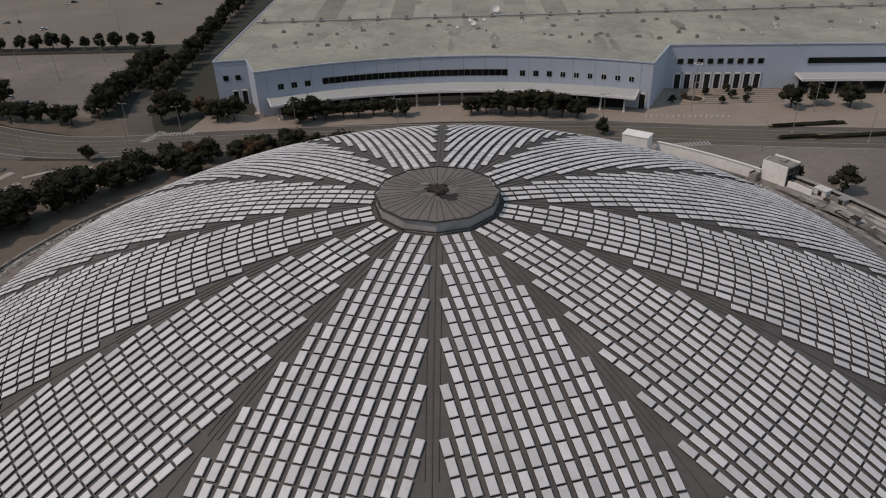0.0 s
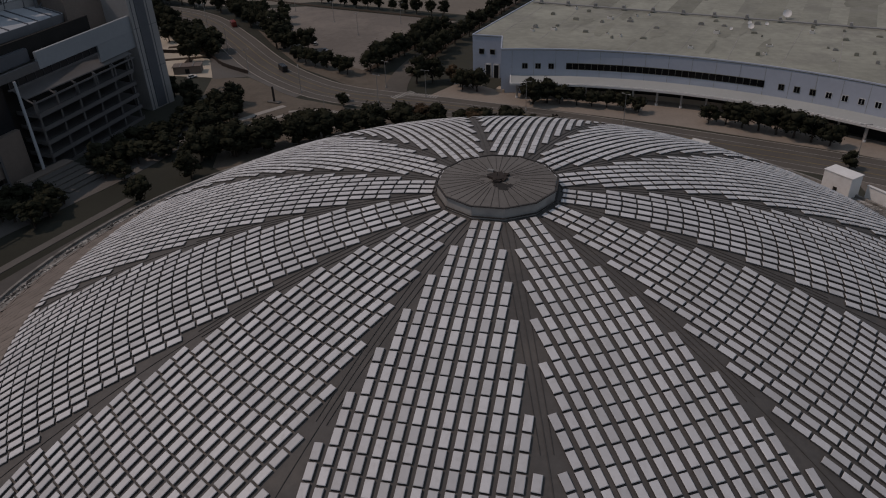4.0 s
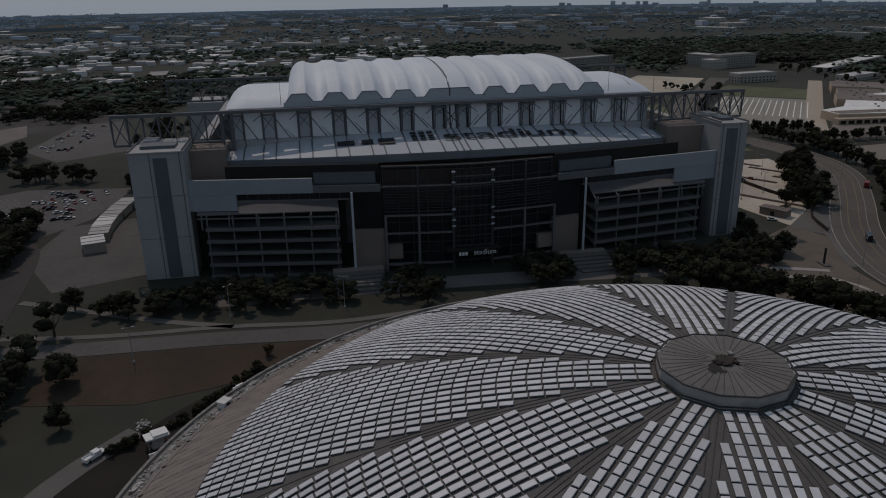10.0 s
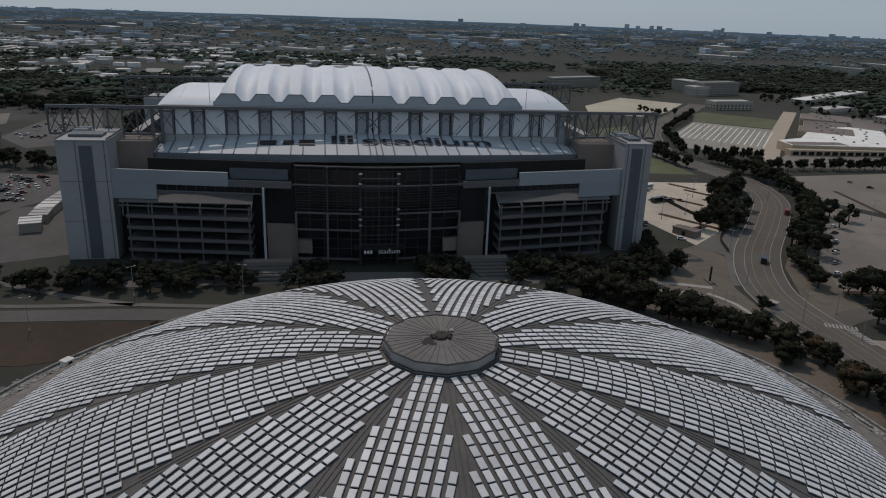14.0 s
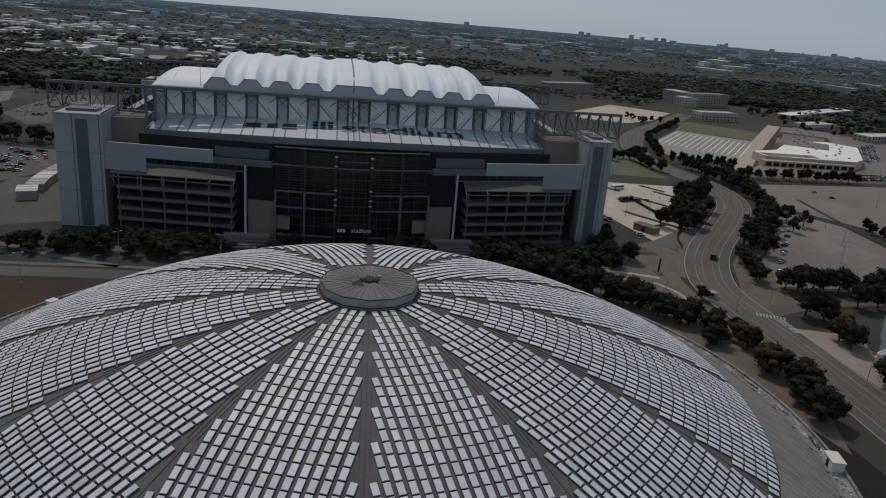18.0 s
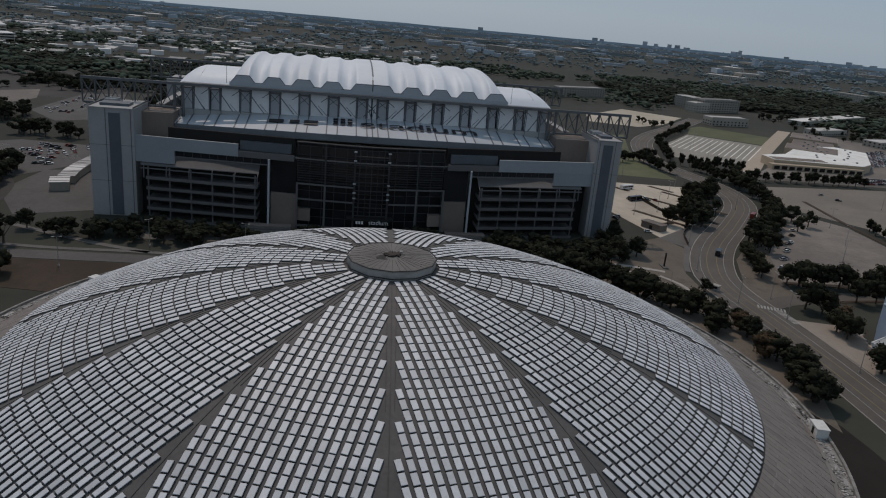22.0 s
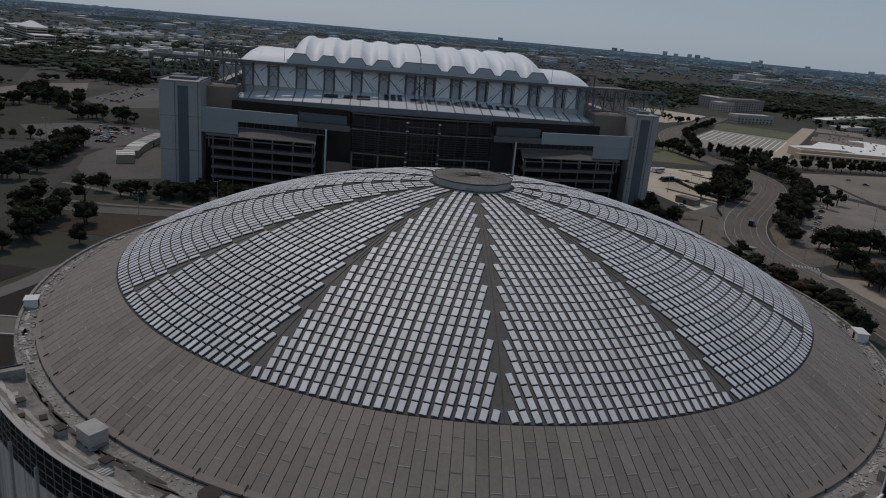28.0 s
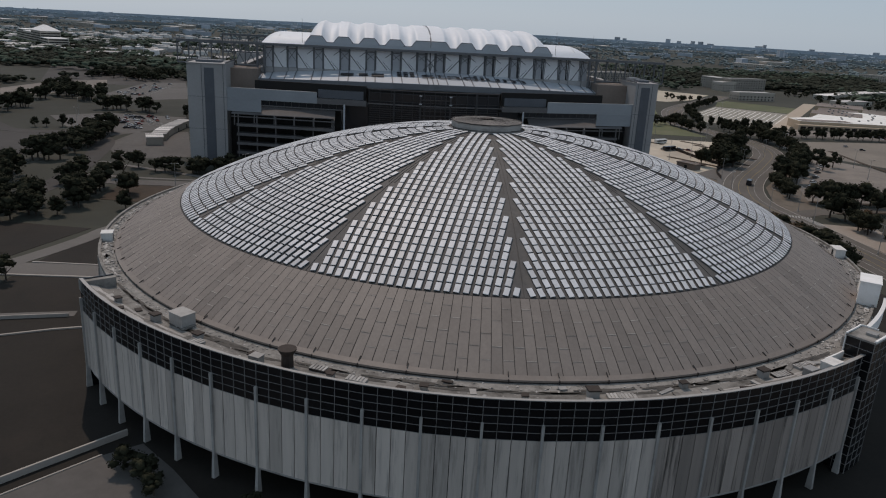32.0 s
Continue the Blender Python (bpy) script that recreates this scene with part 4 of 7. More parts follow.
        part("column", col_mesh, None, dome, m=pose(0, 0, 0, 0, 0, az))
    else:
        part("wall_panels", ring_pan_mesh, None, dome, m=pose(0, 0, 0, 0, 0, az + 2.5))["kind"] = "stuff"
        part("column", ring_col_mesh, None, dome, m=pose(0, 0, 0, 0, 0, az))
part("column", col_mesh, None, dome, m=pose(0, 0, 0, 0, 0, W1))


# projecting stair blocks with dark gridded glass and pale roofs
def stair_block(a0, a1, r0, r1, top):
    blk = part("stair_block", Shape().revolve([(r0, 0), (r1, 0), (r1, top - 0.3), (r0, top - 0.3)], a0, a1, 10), "darkglass", dome, "projecting stair block of dark gridded glass")
    part("block_roof", Shape().revolve([(r0 - 0.1, top - 0.3), (r1 + 0.2, top - 0.3), (r1 + 0.2, top), (r0 - 0.1, top)], a0 - 0.1, a1 + 0.1, 10), "rubblering", blk, "pale roof slab")
    wall_in = Shape().revolve([(r1 - 0.2, top), (r1 + 0.2, top), (r1 + 0.2, top + 0.35), (r1 - 0.2, top + 0.35)], a0, a1, 10)
    part("block_parapet", wall_in, "whitepaint", blk, "low white parapet")
    part("block_inner_wall", Shape().revolve([(r0 - 0.3, TZ), (r0 - 0.05, TZ), (r0 - 0.05, top + 0.3), (r0 - 0.3, top + 0.3)], a0, a1 + 0.1, 8), "whitepaint", blk, "white-painted inner wall")
    part("block_side_wall", Shape().box(r0 - 0.3, 0.07, TZ, r1 - 2.0, 0.2, top + 0.3), "whitepaint", blk, "white-painted side wall", m=pose(0, 0, 0, 0, 0, a1))
    part("roof_hatch", Shape().box(r0 + 2.2, -0.8, top, r0 + 4.0, 0.8, top + 0.5), "vent", blk, "pale roof hatch", m=pose(0, 0, 0, 0, 0, (a0 + a1) / 2))
    for a in (a0, a1):
        sgn = -1 if a == a0 else 1
        g = Shape()
        n = int((r1 - r0) / 1.8)
        for i in range(n + 1):
            r = r0 + (r1 - r0) * i / n
            g.tube((r, sgn * 0.05, 0), (r, sgn * 0.05, top), 0.07, n=4)
        for j in range(15):
            z = top * j / 14.0
            g.beam((r0, sgn * 0.05, z), (r1, sgn * 0.05, z), 0.10)
        part("mullions", g, "mullion", blk, m=pose(0, 0, 0, 0, 0, a))
    g = Shape()
    n = int(radians(a1 - a0) * r1 / 1.8)
    for i in range(n + 1):
        a = radians(a0 + (a1 - a0) * i / n)
        g.tube(((r1 + 0.03) * math.cos(a), (r1 + 0.03) * math.sin(a), 0), ((r1 + 0.03) * math.cos(a), (r1 + 0.03) * math.sin(a), top), 0.07, n=4)
    for j in range(15):
        z = (top - 0.2) * j / 14.0
        g.revolve([(r1 - 0.02, z - 0.05), (r1 + 0.06, z - 0.05), (r1 + 0.06, z + 0.05), (r1 - 0.02, z + 0.05)], a0, a1, 10)
    part("mullions", g, "mullion", blk)


stair_block(35.5, 39.1, 104.4, 109.4, TZ + 5.2)
part("low_wall", Shape().revolve([(104.5, TZ), (104.8, TZ), (104.8, TZ + 2.0), (104.5, TZ + 2.0)], 31.6, 35.2, 5), "whitepaint", dome, "low white-painted wall beside the stair block")
SCREEN = np.linspace(39.2, 55.4, 13).tolist()
for a0, a1 in zip(SCREEN, SCREEN[1:]):
    p0, p1 = [(103.8 * math.cos(radians(a)), 103.8 * math.sin(radians(a))) for a in (a0, a1)]
    wall_piece = part("screen_wall", Shape().beam((*p0, TZ + 1.15), (*p1, TZ + 1.15), 0.4, 3.3), "whitepaint", dome, "white-painted screen wall")
    part("screen_cap", Shape().beam((*p0, TZ + 2.9), (*p1, TZ + 2.9), 0.8, 0.16), "whitetrim", wall_piece, "pale wall cap")


def roof_box(name, label, cat, x, y, z, sx, sy, sz, mat, turn=None, group="terrace boxes"):
    """A box hut or unit on the terrace with a cap and a door or louvre."""
    az = math.degrees(math.atan2(y, x)) if turn is None else turn
    ob = thing(name, label, cat, pose(x, y, z, 0, 0, az), group)
    part("body", Shape().box(-sx / 2, -sy / 2, 0, sx / 2, sy / 2, sz), mat, ob)
    part("roof", Shape().box(-sx / 2 - 0.15, -sy / 2 - 0.15, sz, sx / 2 + 0.15, sy / 2 + 0.15, sz + 0.18), mat, ob)
    part("door", Shape().box(-sx / 2 - 0.06, -0.5, 0.05, -sx / 2, 0.5, min(2.1, sz * 0.8)), "dark", ob, "dark door or louvre")
    return ob


roof_box("roof_hut", "pale stair hut with dark door on the terrace", "hut", 53.2, 85.1, TZ, 4.2, 7.2, 5.4, "whitepaint")
roof_box("roof_unit", "grey boxed duct unit on the terrace", "roof unit", 78.2, -63.2, TZ, 3.0, 3.9, 2.4, "concrete")
roof_box("roof_unit", "low grey unit with a pale top on the terrace", "roof unit", 94.6, -46.2, TZ + 0.6, 1.6, 1.8, 1.4, "vent")
roof_box("roof_unit", "pale vent unit with a dark opening on the terrace", "roof unit", 91.5, 54.6, TZ + 0.9, 2.2, 3.2, 1.5, "white")
roof_box("roof_unit", "grey vent unit on the terrace", "roof unit", 94.0, 49.4, TZ + 0.9, 1.6, 2.0, 1.3, "vent")
roof_box("roof_unit", "white boxed unit on the terrace", "roof unit", 17.5, 98.6, TZ, 2.6, 4.4, 2.2, "white")
roof_box("roof_unit", "white boxed unit on the terrace", "roof unit", -51.5, -85.0, TZ, 2.0, 2.4, 1.4, "white")
roof_box("roof_unit", "pale boxed unit on the terrace", "roof unit", 27.0, -96.6, TZ, 2.6, 3.0, 1.8, "white")
drum = thing("exhaust_drum", "dark rusty exhaust drum on the terrace", "exhaust fan", pose(94.4, -41.2, TZ))
part("body", Shape().tube((0, 0, 0), (0, 0, 2.3), 1.05, 1.0, 16), "rust", drum)
part("collar", Shape().tube((0, 0, 2.3), (0, 0, 3.2), 1.05, 1.55, 16), "rust", drum)
part("rim", Shape().tube((0, 0, 3.2), (0, 0, 3.4), 1.6, 1.6, 16), "rust", drum)

# ---- the football stadium ----
# local axes: u along the facade, v away from the arena, z up
SM = pose(-187.5, -7.6, 0, 0, 0, 93.15)
stad = thing("stadium", "large dark-fronted stadium with a white fabric roof", "stadium", SM)

def eave(u):
    """Front edge of the canopy roof: v and z."""
    q = (u / 97.0) ** 2
    return 13.0 + 15.0 * q, 45.4 - 2.0 * q


def wall_line(u):
    """Foot of the upper wall behind the canopy roof."""
    q = (u / 97.0) ** 2
    return 40.0, 50.0 - 4.6 * q


PAIRS = (5.3, 19.8, 34.5, 49.2, 64.0, 78.8, 92.0)
us = sorted([-97.0, 0.0, 97.0] + [sg * c + d for c in PAIRS for sg in (-1, 1) for d in (-2.6, 2.6)])
EN = len(us) - 1
for i in range(EN):
    s = Shape()
    u0, u1 = us[i] + 0.12, us[i + 1] - 0.12
    (v0, z0), (v1, z1), (w0, y0), (w1, y1) = eave(u0), eave(u1), wall_line(u0), wall_line(u1)
    s.add([(u0, v0, z0), (u1, v1, z1), (u1, w1, y1), (u0, w0, y0), (u0, v0, z0 - 0.5), (u1, v1, z1 - 0.5), (u1, w1, y1 - 0.5), (u0, w0, y0 - 0.5)],
          [(0, 1, 2, 3), (7, 6, 5, 4), (0, 4, 5, 1), (1, 5, 6, 2), (2, 6, 7, 3), (3, 7, 4, 0)])
    part("canopy_panel", s, "canopy", stad, "pale grey canopy roof panel")
    r = Shape().beam((us[i], eave(us[i])[0], eave(us[i])[1] + 0.12), (us[i], 40, wall_line(us[i])[1] + 0.12), 0.5, 0.35)
    part("canopy_rib", r, "towerdark", stad, "dark standing rib")
fas = Shape()
for i in range(EN):
    (v0, z0), (v1, z1) = eave(us[i]), eave(us[i + 1])
    fas.add([(us[i], v0 - 0.15, z0 - 0.1), (us[i + 1], v1 - 0.15, z1 - 0.1), (us[i + 1], v1 + 0.4, z1 - 3.4), (us[i], v0 + 0.4, z0 - 3.4), (us[i], v0 + 1.2, z0 - 0.1), (us[i + 1], v1 + 1.2, z1 - 0.1), (us[i + 1], v1 + 1.2, z1 - 3.4), (us[i], v0 + 1.2, z0 - 3.4)],
            [(0, 3, 2, 1), (3, 7, 6, 2), (4, 5, 6, 7), (0, 1, 5, 4)])
part("canopy_fascia", fas, "stadiumwall", stad, "grey canopy fascia")
# soffit in near-black: the shade under the canopy is in its colour
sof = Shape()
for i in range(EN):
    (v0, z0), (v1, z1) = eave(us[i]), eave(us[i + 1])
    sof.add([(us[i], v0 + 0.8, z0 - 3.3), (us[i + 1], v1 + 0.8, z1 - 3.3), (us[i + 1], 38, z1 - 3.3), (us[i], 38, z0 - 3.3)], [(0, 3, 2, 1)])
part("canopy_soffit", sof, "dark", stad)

# upper wall of pale panels between the truss frames, and the long truss
for i in range(EN):
    u0, u1 = us[i], us[i + 1]
    if abs(u0) > 94.8 or abs(u1) > 94.8:
        continue
    zb0, zb1 = wall_line(u0)[1], wall_line(u1)[1]
    wide = u1 - u0 > 5.5 or min(abs(u0), abs(u1)) < 0.1
    bk = 0.0 if wide else 1.4
    s = Shape().add([(u0 + 0.35, 42 + bk, zb0 - 1), (u1 - 0.35, 42 + bk, zb1 - 1), (u1 - 0.35, 44.5 + bk / 2, 61.0), (u0 + 0.35, 44.5 + bk / 2, 61.0), (u0 + 0.35, 43 + bk, zb0 - 1), (u1 - 0.35, 43 + bk, zb1 - 1), (u1 - 0.35, 45.5, 61.0), (u0 + 0.35, 45.5, 61.0)],
                    [(0, 1, 2, 3), (7, 6, 5, 4), (0, 3, 7, 4), (1, 5, 6, 2), (3, 2, 6, 7), (0, 4, 5, 1)])
    wp = part("upper_wall_panel", s, "translucent" if wide else "greypanel", stad, "pale fabric upper wall panel" if wide else "blue-grey recessed wall panel")
    if wide:
        ua, ub = (u0, u1) if (u0 + u1) < 0 else (u1, u0)
        um = ua + (ub - ua) * 0.45
        part("panel_fold", Shape().beam((um, 43.15, (zb0 + zb1) / 2 + 5.0), (ub - (ub - ua) * 0.06, 41.95, (zb0 + zb1) / 2 + 0.3), 0.22, 0.16), "steel", wp)
part("wall_gap", Shape().box(-94.5, 45.7, 44, 94.5, 46.0, 61), "towerdark", stad, "dark wall behind the panels")
for c in PAIRS:
    for sg in (-1, 1):
        fr = part("truss_frame", Shape().box(sg * c - 3.0, 38.4, 59.4, sg * c + 3.0, 40.8, 60.0), "steel", stad, "grey tubular truss frame")
        zb = wall_line(c)[1]
        for d in (-2.6, 2.6):
            part("truss_post", Shape().tube((sg * c + d, 40.4, zb), (sg * c + d, 40.4, 61.0), 0.36, n=6).box(sg * c + d - 0.4, 40.0, 58.6, sg * c + d + 0.4, 40.8, 61.0), "steel", fr)
            part("truss_strut", Shape().tube((sg * c + d + 0.5, 40.0, zb + 0.4), (sg * c + d + 0.5, 38.6, 60.6), 0.2, n=6), "steel", fr)
        for a, b in ((-2.6, 2.6), (2.6, -2.6)):
            part("truss_lacing", Shape().tube((sg * c + a, 40.2, zb + 5.5), (sg * c + b, 40.2, 59.5), 0.16, n=6), "steel", fr)
        part("truss_brace", Shape().tube((sg * c - sg * 2.8, 39.6, 58.0), (sg * c - sg * 9.4, 41.6, zb + 0.8), 0.24, n=6), "steel", fr)
        part("truss_brace", Shape().tube((sg * c + sg * 2.8, 39.6, 59.5), (sg * c + sg * 6.2, 39.4, 57.0), 0.2, n=6), "steel", fr)


def long_truss(v, u0, u1, zt, zb, bays, low_in):
    """A box truss along u; only its chords and bracing outside the fabric wall."""
    t = part("roof_truss", Shape().box(u0, v - 1.6, zt - 0.5, u1, v - 0.4, zt + 0.7).box(u0, v + 0.4, zt - 0.5, u1, v + 1.4, zt + 0.5), "steel", stad, "long grey roof truss")
    part("truss_walkway", Shape().box(u0, v - 1.6, zt + 0.7, u1, v - 0.4, zt + 0.85), "steel", t)
    for sg in (-1, 1):
        ua, ub = (u0, -low_in) if sg < 0 else (low_in, u1)
        n = bays
        lo = part("truss_chord", Shape().tube((ua, v, zb), (ub, v, zb), 0.55, n=6), "steel", t)
        for i in range(n + 1):
            x = ua + (ub - ua) * i / n
            b = Shape().tube((x, v - 1, zt), (x, v, zb), 0.34, n=6).tube((x, v + 1, zt), (x, v, zb), 0.3, n=6)
            if i < n:
                x2 = ua + (ub - ua) * (i + 1) / n
                b.tube((x, v - 1, zt), (x2, v, zb), 0.26, n=6).tube((x2, v - 1, zt), (x, v, zb), 0.22, n=6)
            part("truss_brace", b, "steel", t)
    for sg in (-1, 1):
        for x in (93.5, 97.5):
            part("truss_mast", Shape().tube((sg * x, v - 0.6, 40), (sg * x, v - 0.6, zt), 0.65, n=8), "steel", t, "thick grey truss leg")
        z = Shape()
        for k in range(4):
            za, zc = 44 + 4.2 * k, 44 + 4.2 * (k + 1)
            z.tube((sg * 93.5, v - 0.6, za), (sg * 97.5, v - 0.6, zc), 0.28, n=6)
        part("truss_lacing", z, "steel", t)


long_truss(38.5, -141, 139, 61.3, 49.5, 7, 98)
long_truss(172.0, -141, 139, 61.3, 49.5, 7, 98)

# fabric roof: low outer bays, high sliding centre whose folds end in a stepped front
FOLDS = ((0.0, 8.6), (20.6, 3.0), (35.4, 3.1), (50.1, 2.9), (65.3, 3.1))   # ridges: distance from the middle, half width


def fold(u):
    """0 on a ridge, 1 in a valley."""
    a = abs(u)
    for (c0, w0), (c1, w1) in zip(FOLDS, FOLDS[1:]):
        lo, hi = c0 + w0, c1 - w1
        if lo < a < hi:
            x = (a - lo) / (hi - lo)
            return min(1.0, 1.0 - abs(2 * x - 1) ** 2.2) ** 0.8
    return 0.0


def vault(u0, u1, v0, v1, z_edge, z_top, n=16, m=10, depth=0.0):
    """One stretch of fabric, arched along v, with folds that fade towards the crest."""
    pts = []
    for v in np.linspace(v0, v1, n + 1):
        q = 1 - (2 * (v - v0) / (v1 - v0) - 1) ** 2
        h = z_edge + (z_top - z_edge) * q ** 0.55
        for x in np.linspace(u0, u1, m + 1):
            pts.append((x, v, h - depth * fold(x) * (0.34 + 0.66 * (1 - q) ** 2)))
    f = [(i * (m + 1) + j, i * (m + 1) + j + 1, (i + 1) * (m + 1) + j + 1, (i + 1) * (m + 1) + j) for i in range(n) for j in range(m)]
    part("roof_membrane", Shape().add(pts, f), "fabric", stad, "white tensioned fabric roof bay", smooth=True)


def end_cap(u, inner, z_edge, z_top, v0, v1):
    """Rounded side gable of a vault, swept down towards the outside."""
    s = Shape()
    vv = np.linspace(v0, v1, 15)
    pts = []
    for v in vv:
        q = max(0.0, 1 - (2 * (v - v0) / (v1 - v0) - 1) ** 2) ** 0.5
        for k in range(7):
            c = k / 6
            pts.append((inner + (u - inner) * math.sin(c * math.pi / 2), v, z_edge + (z_top - z_edge) * q * math.cos(c * math.pi / 2)))
    f = [(i * 7 + j, i * 7 + j + 1, i * 7 + j + 8, i * 7 + j + 7) for i in range(14) for j in range(6)]
    part("roof_membrane_end", s.add(pts, f), "fabric", stad, "rounded white fabric roof end", smooth=True)


for sg in (-1, 1):
    bays = [0.15, 13.0, 27.9, 42.6, 57.7, 63.5]
    for b0, b1 in zip(bays, bays[1:]):
        vault(sg * b0, sg * b1, 44, 155, 66.9, 75.2, m=16, depth=3.6)
    end_cap(sg * 70.5, sg * 63.5, 64.0, 75.2, 44, 155)
    vault(sg * 60, sg * 87, 45, 105, 61.5, 67.9)
    end_cap(sg * 96.5, sg * 87, 61.5, 67.9, 45, 105)
part("roof_joint", Shape().add([(x, v, 67.05 + 8.3 * (max(0, 1 - (2 * (v - 44) / 111 - 1) ** 2)) ** 0.55) for v in np.linspace(44, 155, 15) for x in (-0.4, 0.4)],
                               [(2 * i, 2 * i + 1, 2 * i + 3, 2 * i + 2) for i in range(14)]), "towerdark", stad, "dark seam where the roof halves meet")
# stepped front: grey trapezoids under the ridges on one long grey band
part("valance_band", Shape().box(-72.0, 43.2, 61.8, 72.0, 43.9, 63.7), "canopy", stad, "grey band under the fabric folds")
for sg in (-1, 1):
    for c, w in FOLDS:
        a0, a1 = sg * (c - w) if c else 0.25 * sg, sg * (c + w)
        lo0, lo1 = (a0 - 2.7 * sg if c else a0), a1 + 2.7 * sg
        pts = [(lo0, 63.7), (lo1, 63.7), (a1, 67.1), (a0, 67.1)]
        part("roof_valance", Shape().add([(u, 43.3, z) for u, z in pts] + [(u, 44.1, z) for u, z in pts], [(0, 1, 2, 3), (7, 6, 5, 4), (2, 6, 7, 3), (1, 5, 6, 2), (0, 3, 7, 4)]), "canopy", stad, "grey stepped roof end panel")
        e = Shape().beam((a0, 43.3, 67.15), (a1, 43.3, 67.15), 0.3).beam((a1, 43.3, 67.15), (lo1, 43.3, 63.8), 0.3)
        if c:
            e.beam((lo0, 43.3, 63.8), (a0, 43.3, 67.15), 0.3)
        part("valance_edge", e, "towerdark", stad, "dark edge strip")
    for v0, v1 in ((10.9, 16.2), (25.8, 30.6), (41.1, 45.0), (55.6, 59.8)):
        part("valance_edge", Shape().box(min(sg * v0, sg * v1), 43.2, 63.65, max(sg * v0, sg * v1), 43.5, 63.9), "towerdark", stad, "dark edge strip")
part("roof_skirt", Shape().box(-95, 42.5, 60.6, 95, 46, 61.8), "stadiumwall", stad)
for u, z in ((-73, 63), (73, 63), (95, 62)):
    part("roof_mast", Shape().tube((u, 41, z), (u, 41, z + 13), 0.12, 0.05, 6), "steel", stad, "thin lightning mast")

# bowl behind the facade and corner towers
part("bowl_wall", Shape().box(-104, 40, 0, 104, 44, 49).box(-104, 168, 0, 104, 172, 52).box(-108, 44, 0, -104, 168, 50).box(104, 44, 0, 108, 168, 50), "towerwall", stad, "grey upper bowl wall")
part("bowl_roof", Shape().box(-92, 46, 58.5, 92, 166, 59.5), "towerdark", stad)
for sg, near, far, strip in ((-1, 110.5, 130.5, 116.6), (1, 113.5, 126.5, 116.8)):
    lo, hi = min(sg * near, sg * far), max(sg * near, sg * far)
    tw = part("corner_tower", Shape().box(lo, 12, 0, hi, 40, 51.0), "towerwall", stad, "tall grey stair tower")
    part("dark_strip", Shape().box(min(sg * strip, sg * (strip + 5)), 11.7, 0.5, max(sg * strip, sg * (strip + 5)), 12.2, 49.0), "towerdark", tw, "dark vertical window strip")
    part("tower_cap", Shape().box(lo - 0.3, 11.6, 51, hi + 0.3, 40.4, 51.4), "towerwall", tw)
    part("roof_plant", Shape().box(lo + 3.5, 18, 51.4, hi - 3.5, 26, 52.6), "towerdark", tw)
    part("roof_plant", Shape().box(lo + 2.5, 29, 51.4, lo + 8, 36, 53.0), "towerwall", tw)
    for x in (lo, hi - 0.3):
        part("cap_rail", Shape().box(x, 12, 51.4, x + 0.3, 40, 52.1), "steel", tw)
    for u in (sg * (near + 1.4), sg * (strip + 6.4)):
        part("tower_joint", Shape().box(u - 0.12, 11.85, 0, u + 0.12, 12.05, 51), "towerdark", tw)
    for z in (17.0, 34.0):
        part("tower_joint", Shape().box(lo, 11.9, z - 0.08, hi, 12.04, z + 0.08), "towerdark", tw)
    part("side_block", Shape().box(min(sg * 96, sg * (near + 1)), 26, 0, max(sg * 96, sg * (near + 1)), 44, 48.5), "tanpanel", stad, "brownish upper side wall")
    part("rear_tower", Shape().box(lo, 168, 0, hi, 196, 49.0), "towerwall", stad, "far grey stair tower")

# facade: bowed in plan; side wings with metal bands and parking-deck like terraces, glazed centre
def bow(u):
    """Distance of the facade line from the stadium's base line."""
    return -6.1 + 0.166 * math.sqrt(u * u + 225)


def bowed(u0, u1, d0, d1, z0, z1, n=1, z2=None, z3=None, s=None):
    """A bar along the bowed facade, from d0 to d1 behind its line; z2, z3: foot and top at the far end."""
    s = s or Shape()
    pts = []
    for i in range(n + 1):
        k = i / n
        u = u0 + (u1 - u0) * k
        za, zb = z0 + ((z2 if z2 is not None else z0) - z0) * k, z1 + ((z3 if z3 is not None else z1) - z1) * k
        b = bow(u)
        pts += [(u, b + d0, za), (u, b + d1, za), (u, b + d1, zb), (u, b + d0, zb)]
    f = [(4 * i + j, 4 * i + (j + 1) % 4, 4 * i + 4 + (j + 1) % 4, 4 * i + 4 + j) for i in range(n) for j in range(4)]
    return s.add(pts, f + [(3, 2, 1, 0), tuple(4 * n + j for j in range(4))])


def deck_d(u):
    """How far the terrace decks stand before the facade line."""
    return -1.6 - 0.05 * (abs(u) - 54)


for sg in (-1, 1):
    U = lambda a, b: (sg * a, sg * b)
    part("metal_band", bowed(*U(62.5, 113.6 if sg > 0 else 110.6), 0, 1.2, 33.5, 39.4, 4), "bandmetal", stad, "blue-grey metal wall band")
    part("metal_band", bowed(*U(36.5, 62.4), 0, 1.2, 33.5, 36.3, 3), "slab", stad, "darker grey metal wall band")
    part("end_wall", bowed(*U(92.2, 113.6 if sg > 0 else 110.6), 0, 1.2, 27.0, 33.45), "bandmetal", stad, "blue-grey metal wall")
    win = part("band_window", bowed(*U(48, 92), 0.5, 0.9, 31.0, 33.45, 4), "stadiumglass", stad, "dark ribbon window")
    for k in range(12):
        u = sg * (48.2 + 43.6 * k / 11)
        part("mullion", bowed(u - 0.1, u + 0.1, 0.3, 0.6, 31.0, 33.45), "darksteel", win)
    part("band_sill", bowed(*U(47.5, 92), 0.1, 1.0, 30.5, 31.0, 4), "slab", stad)
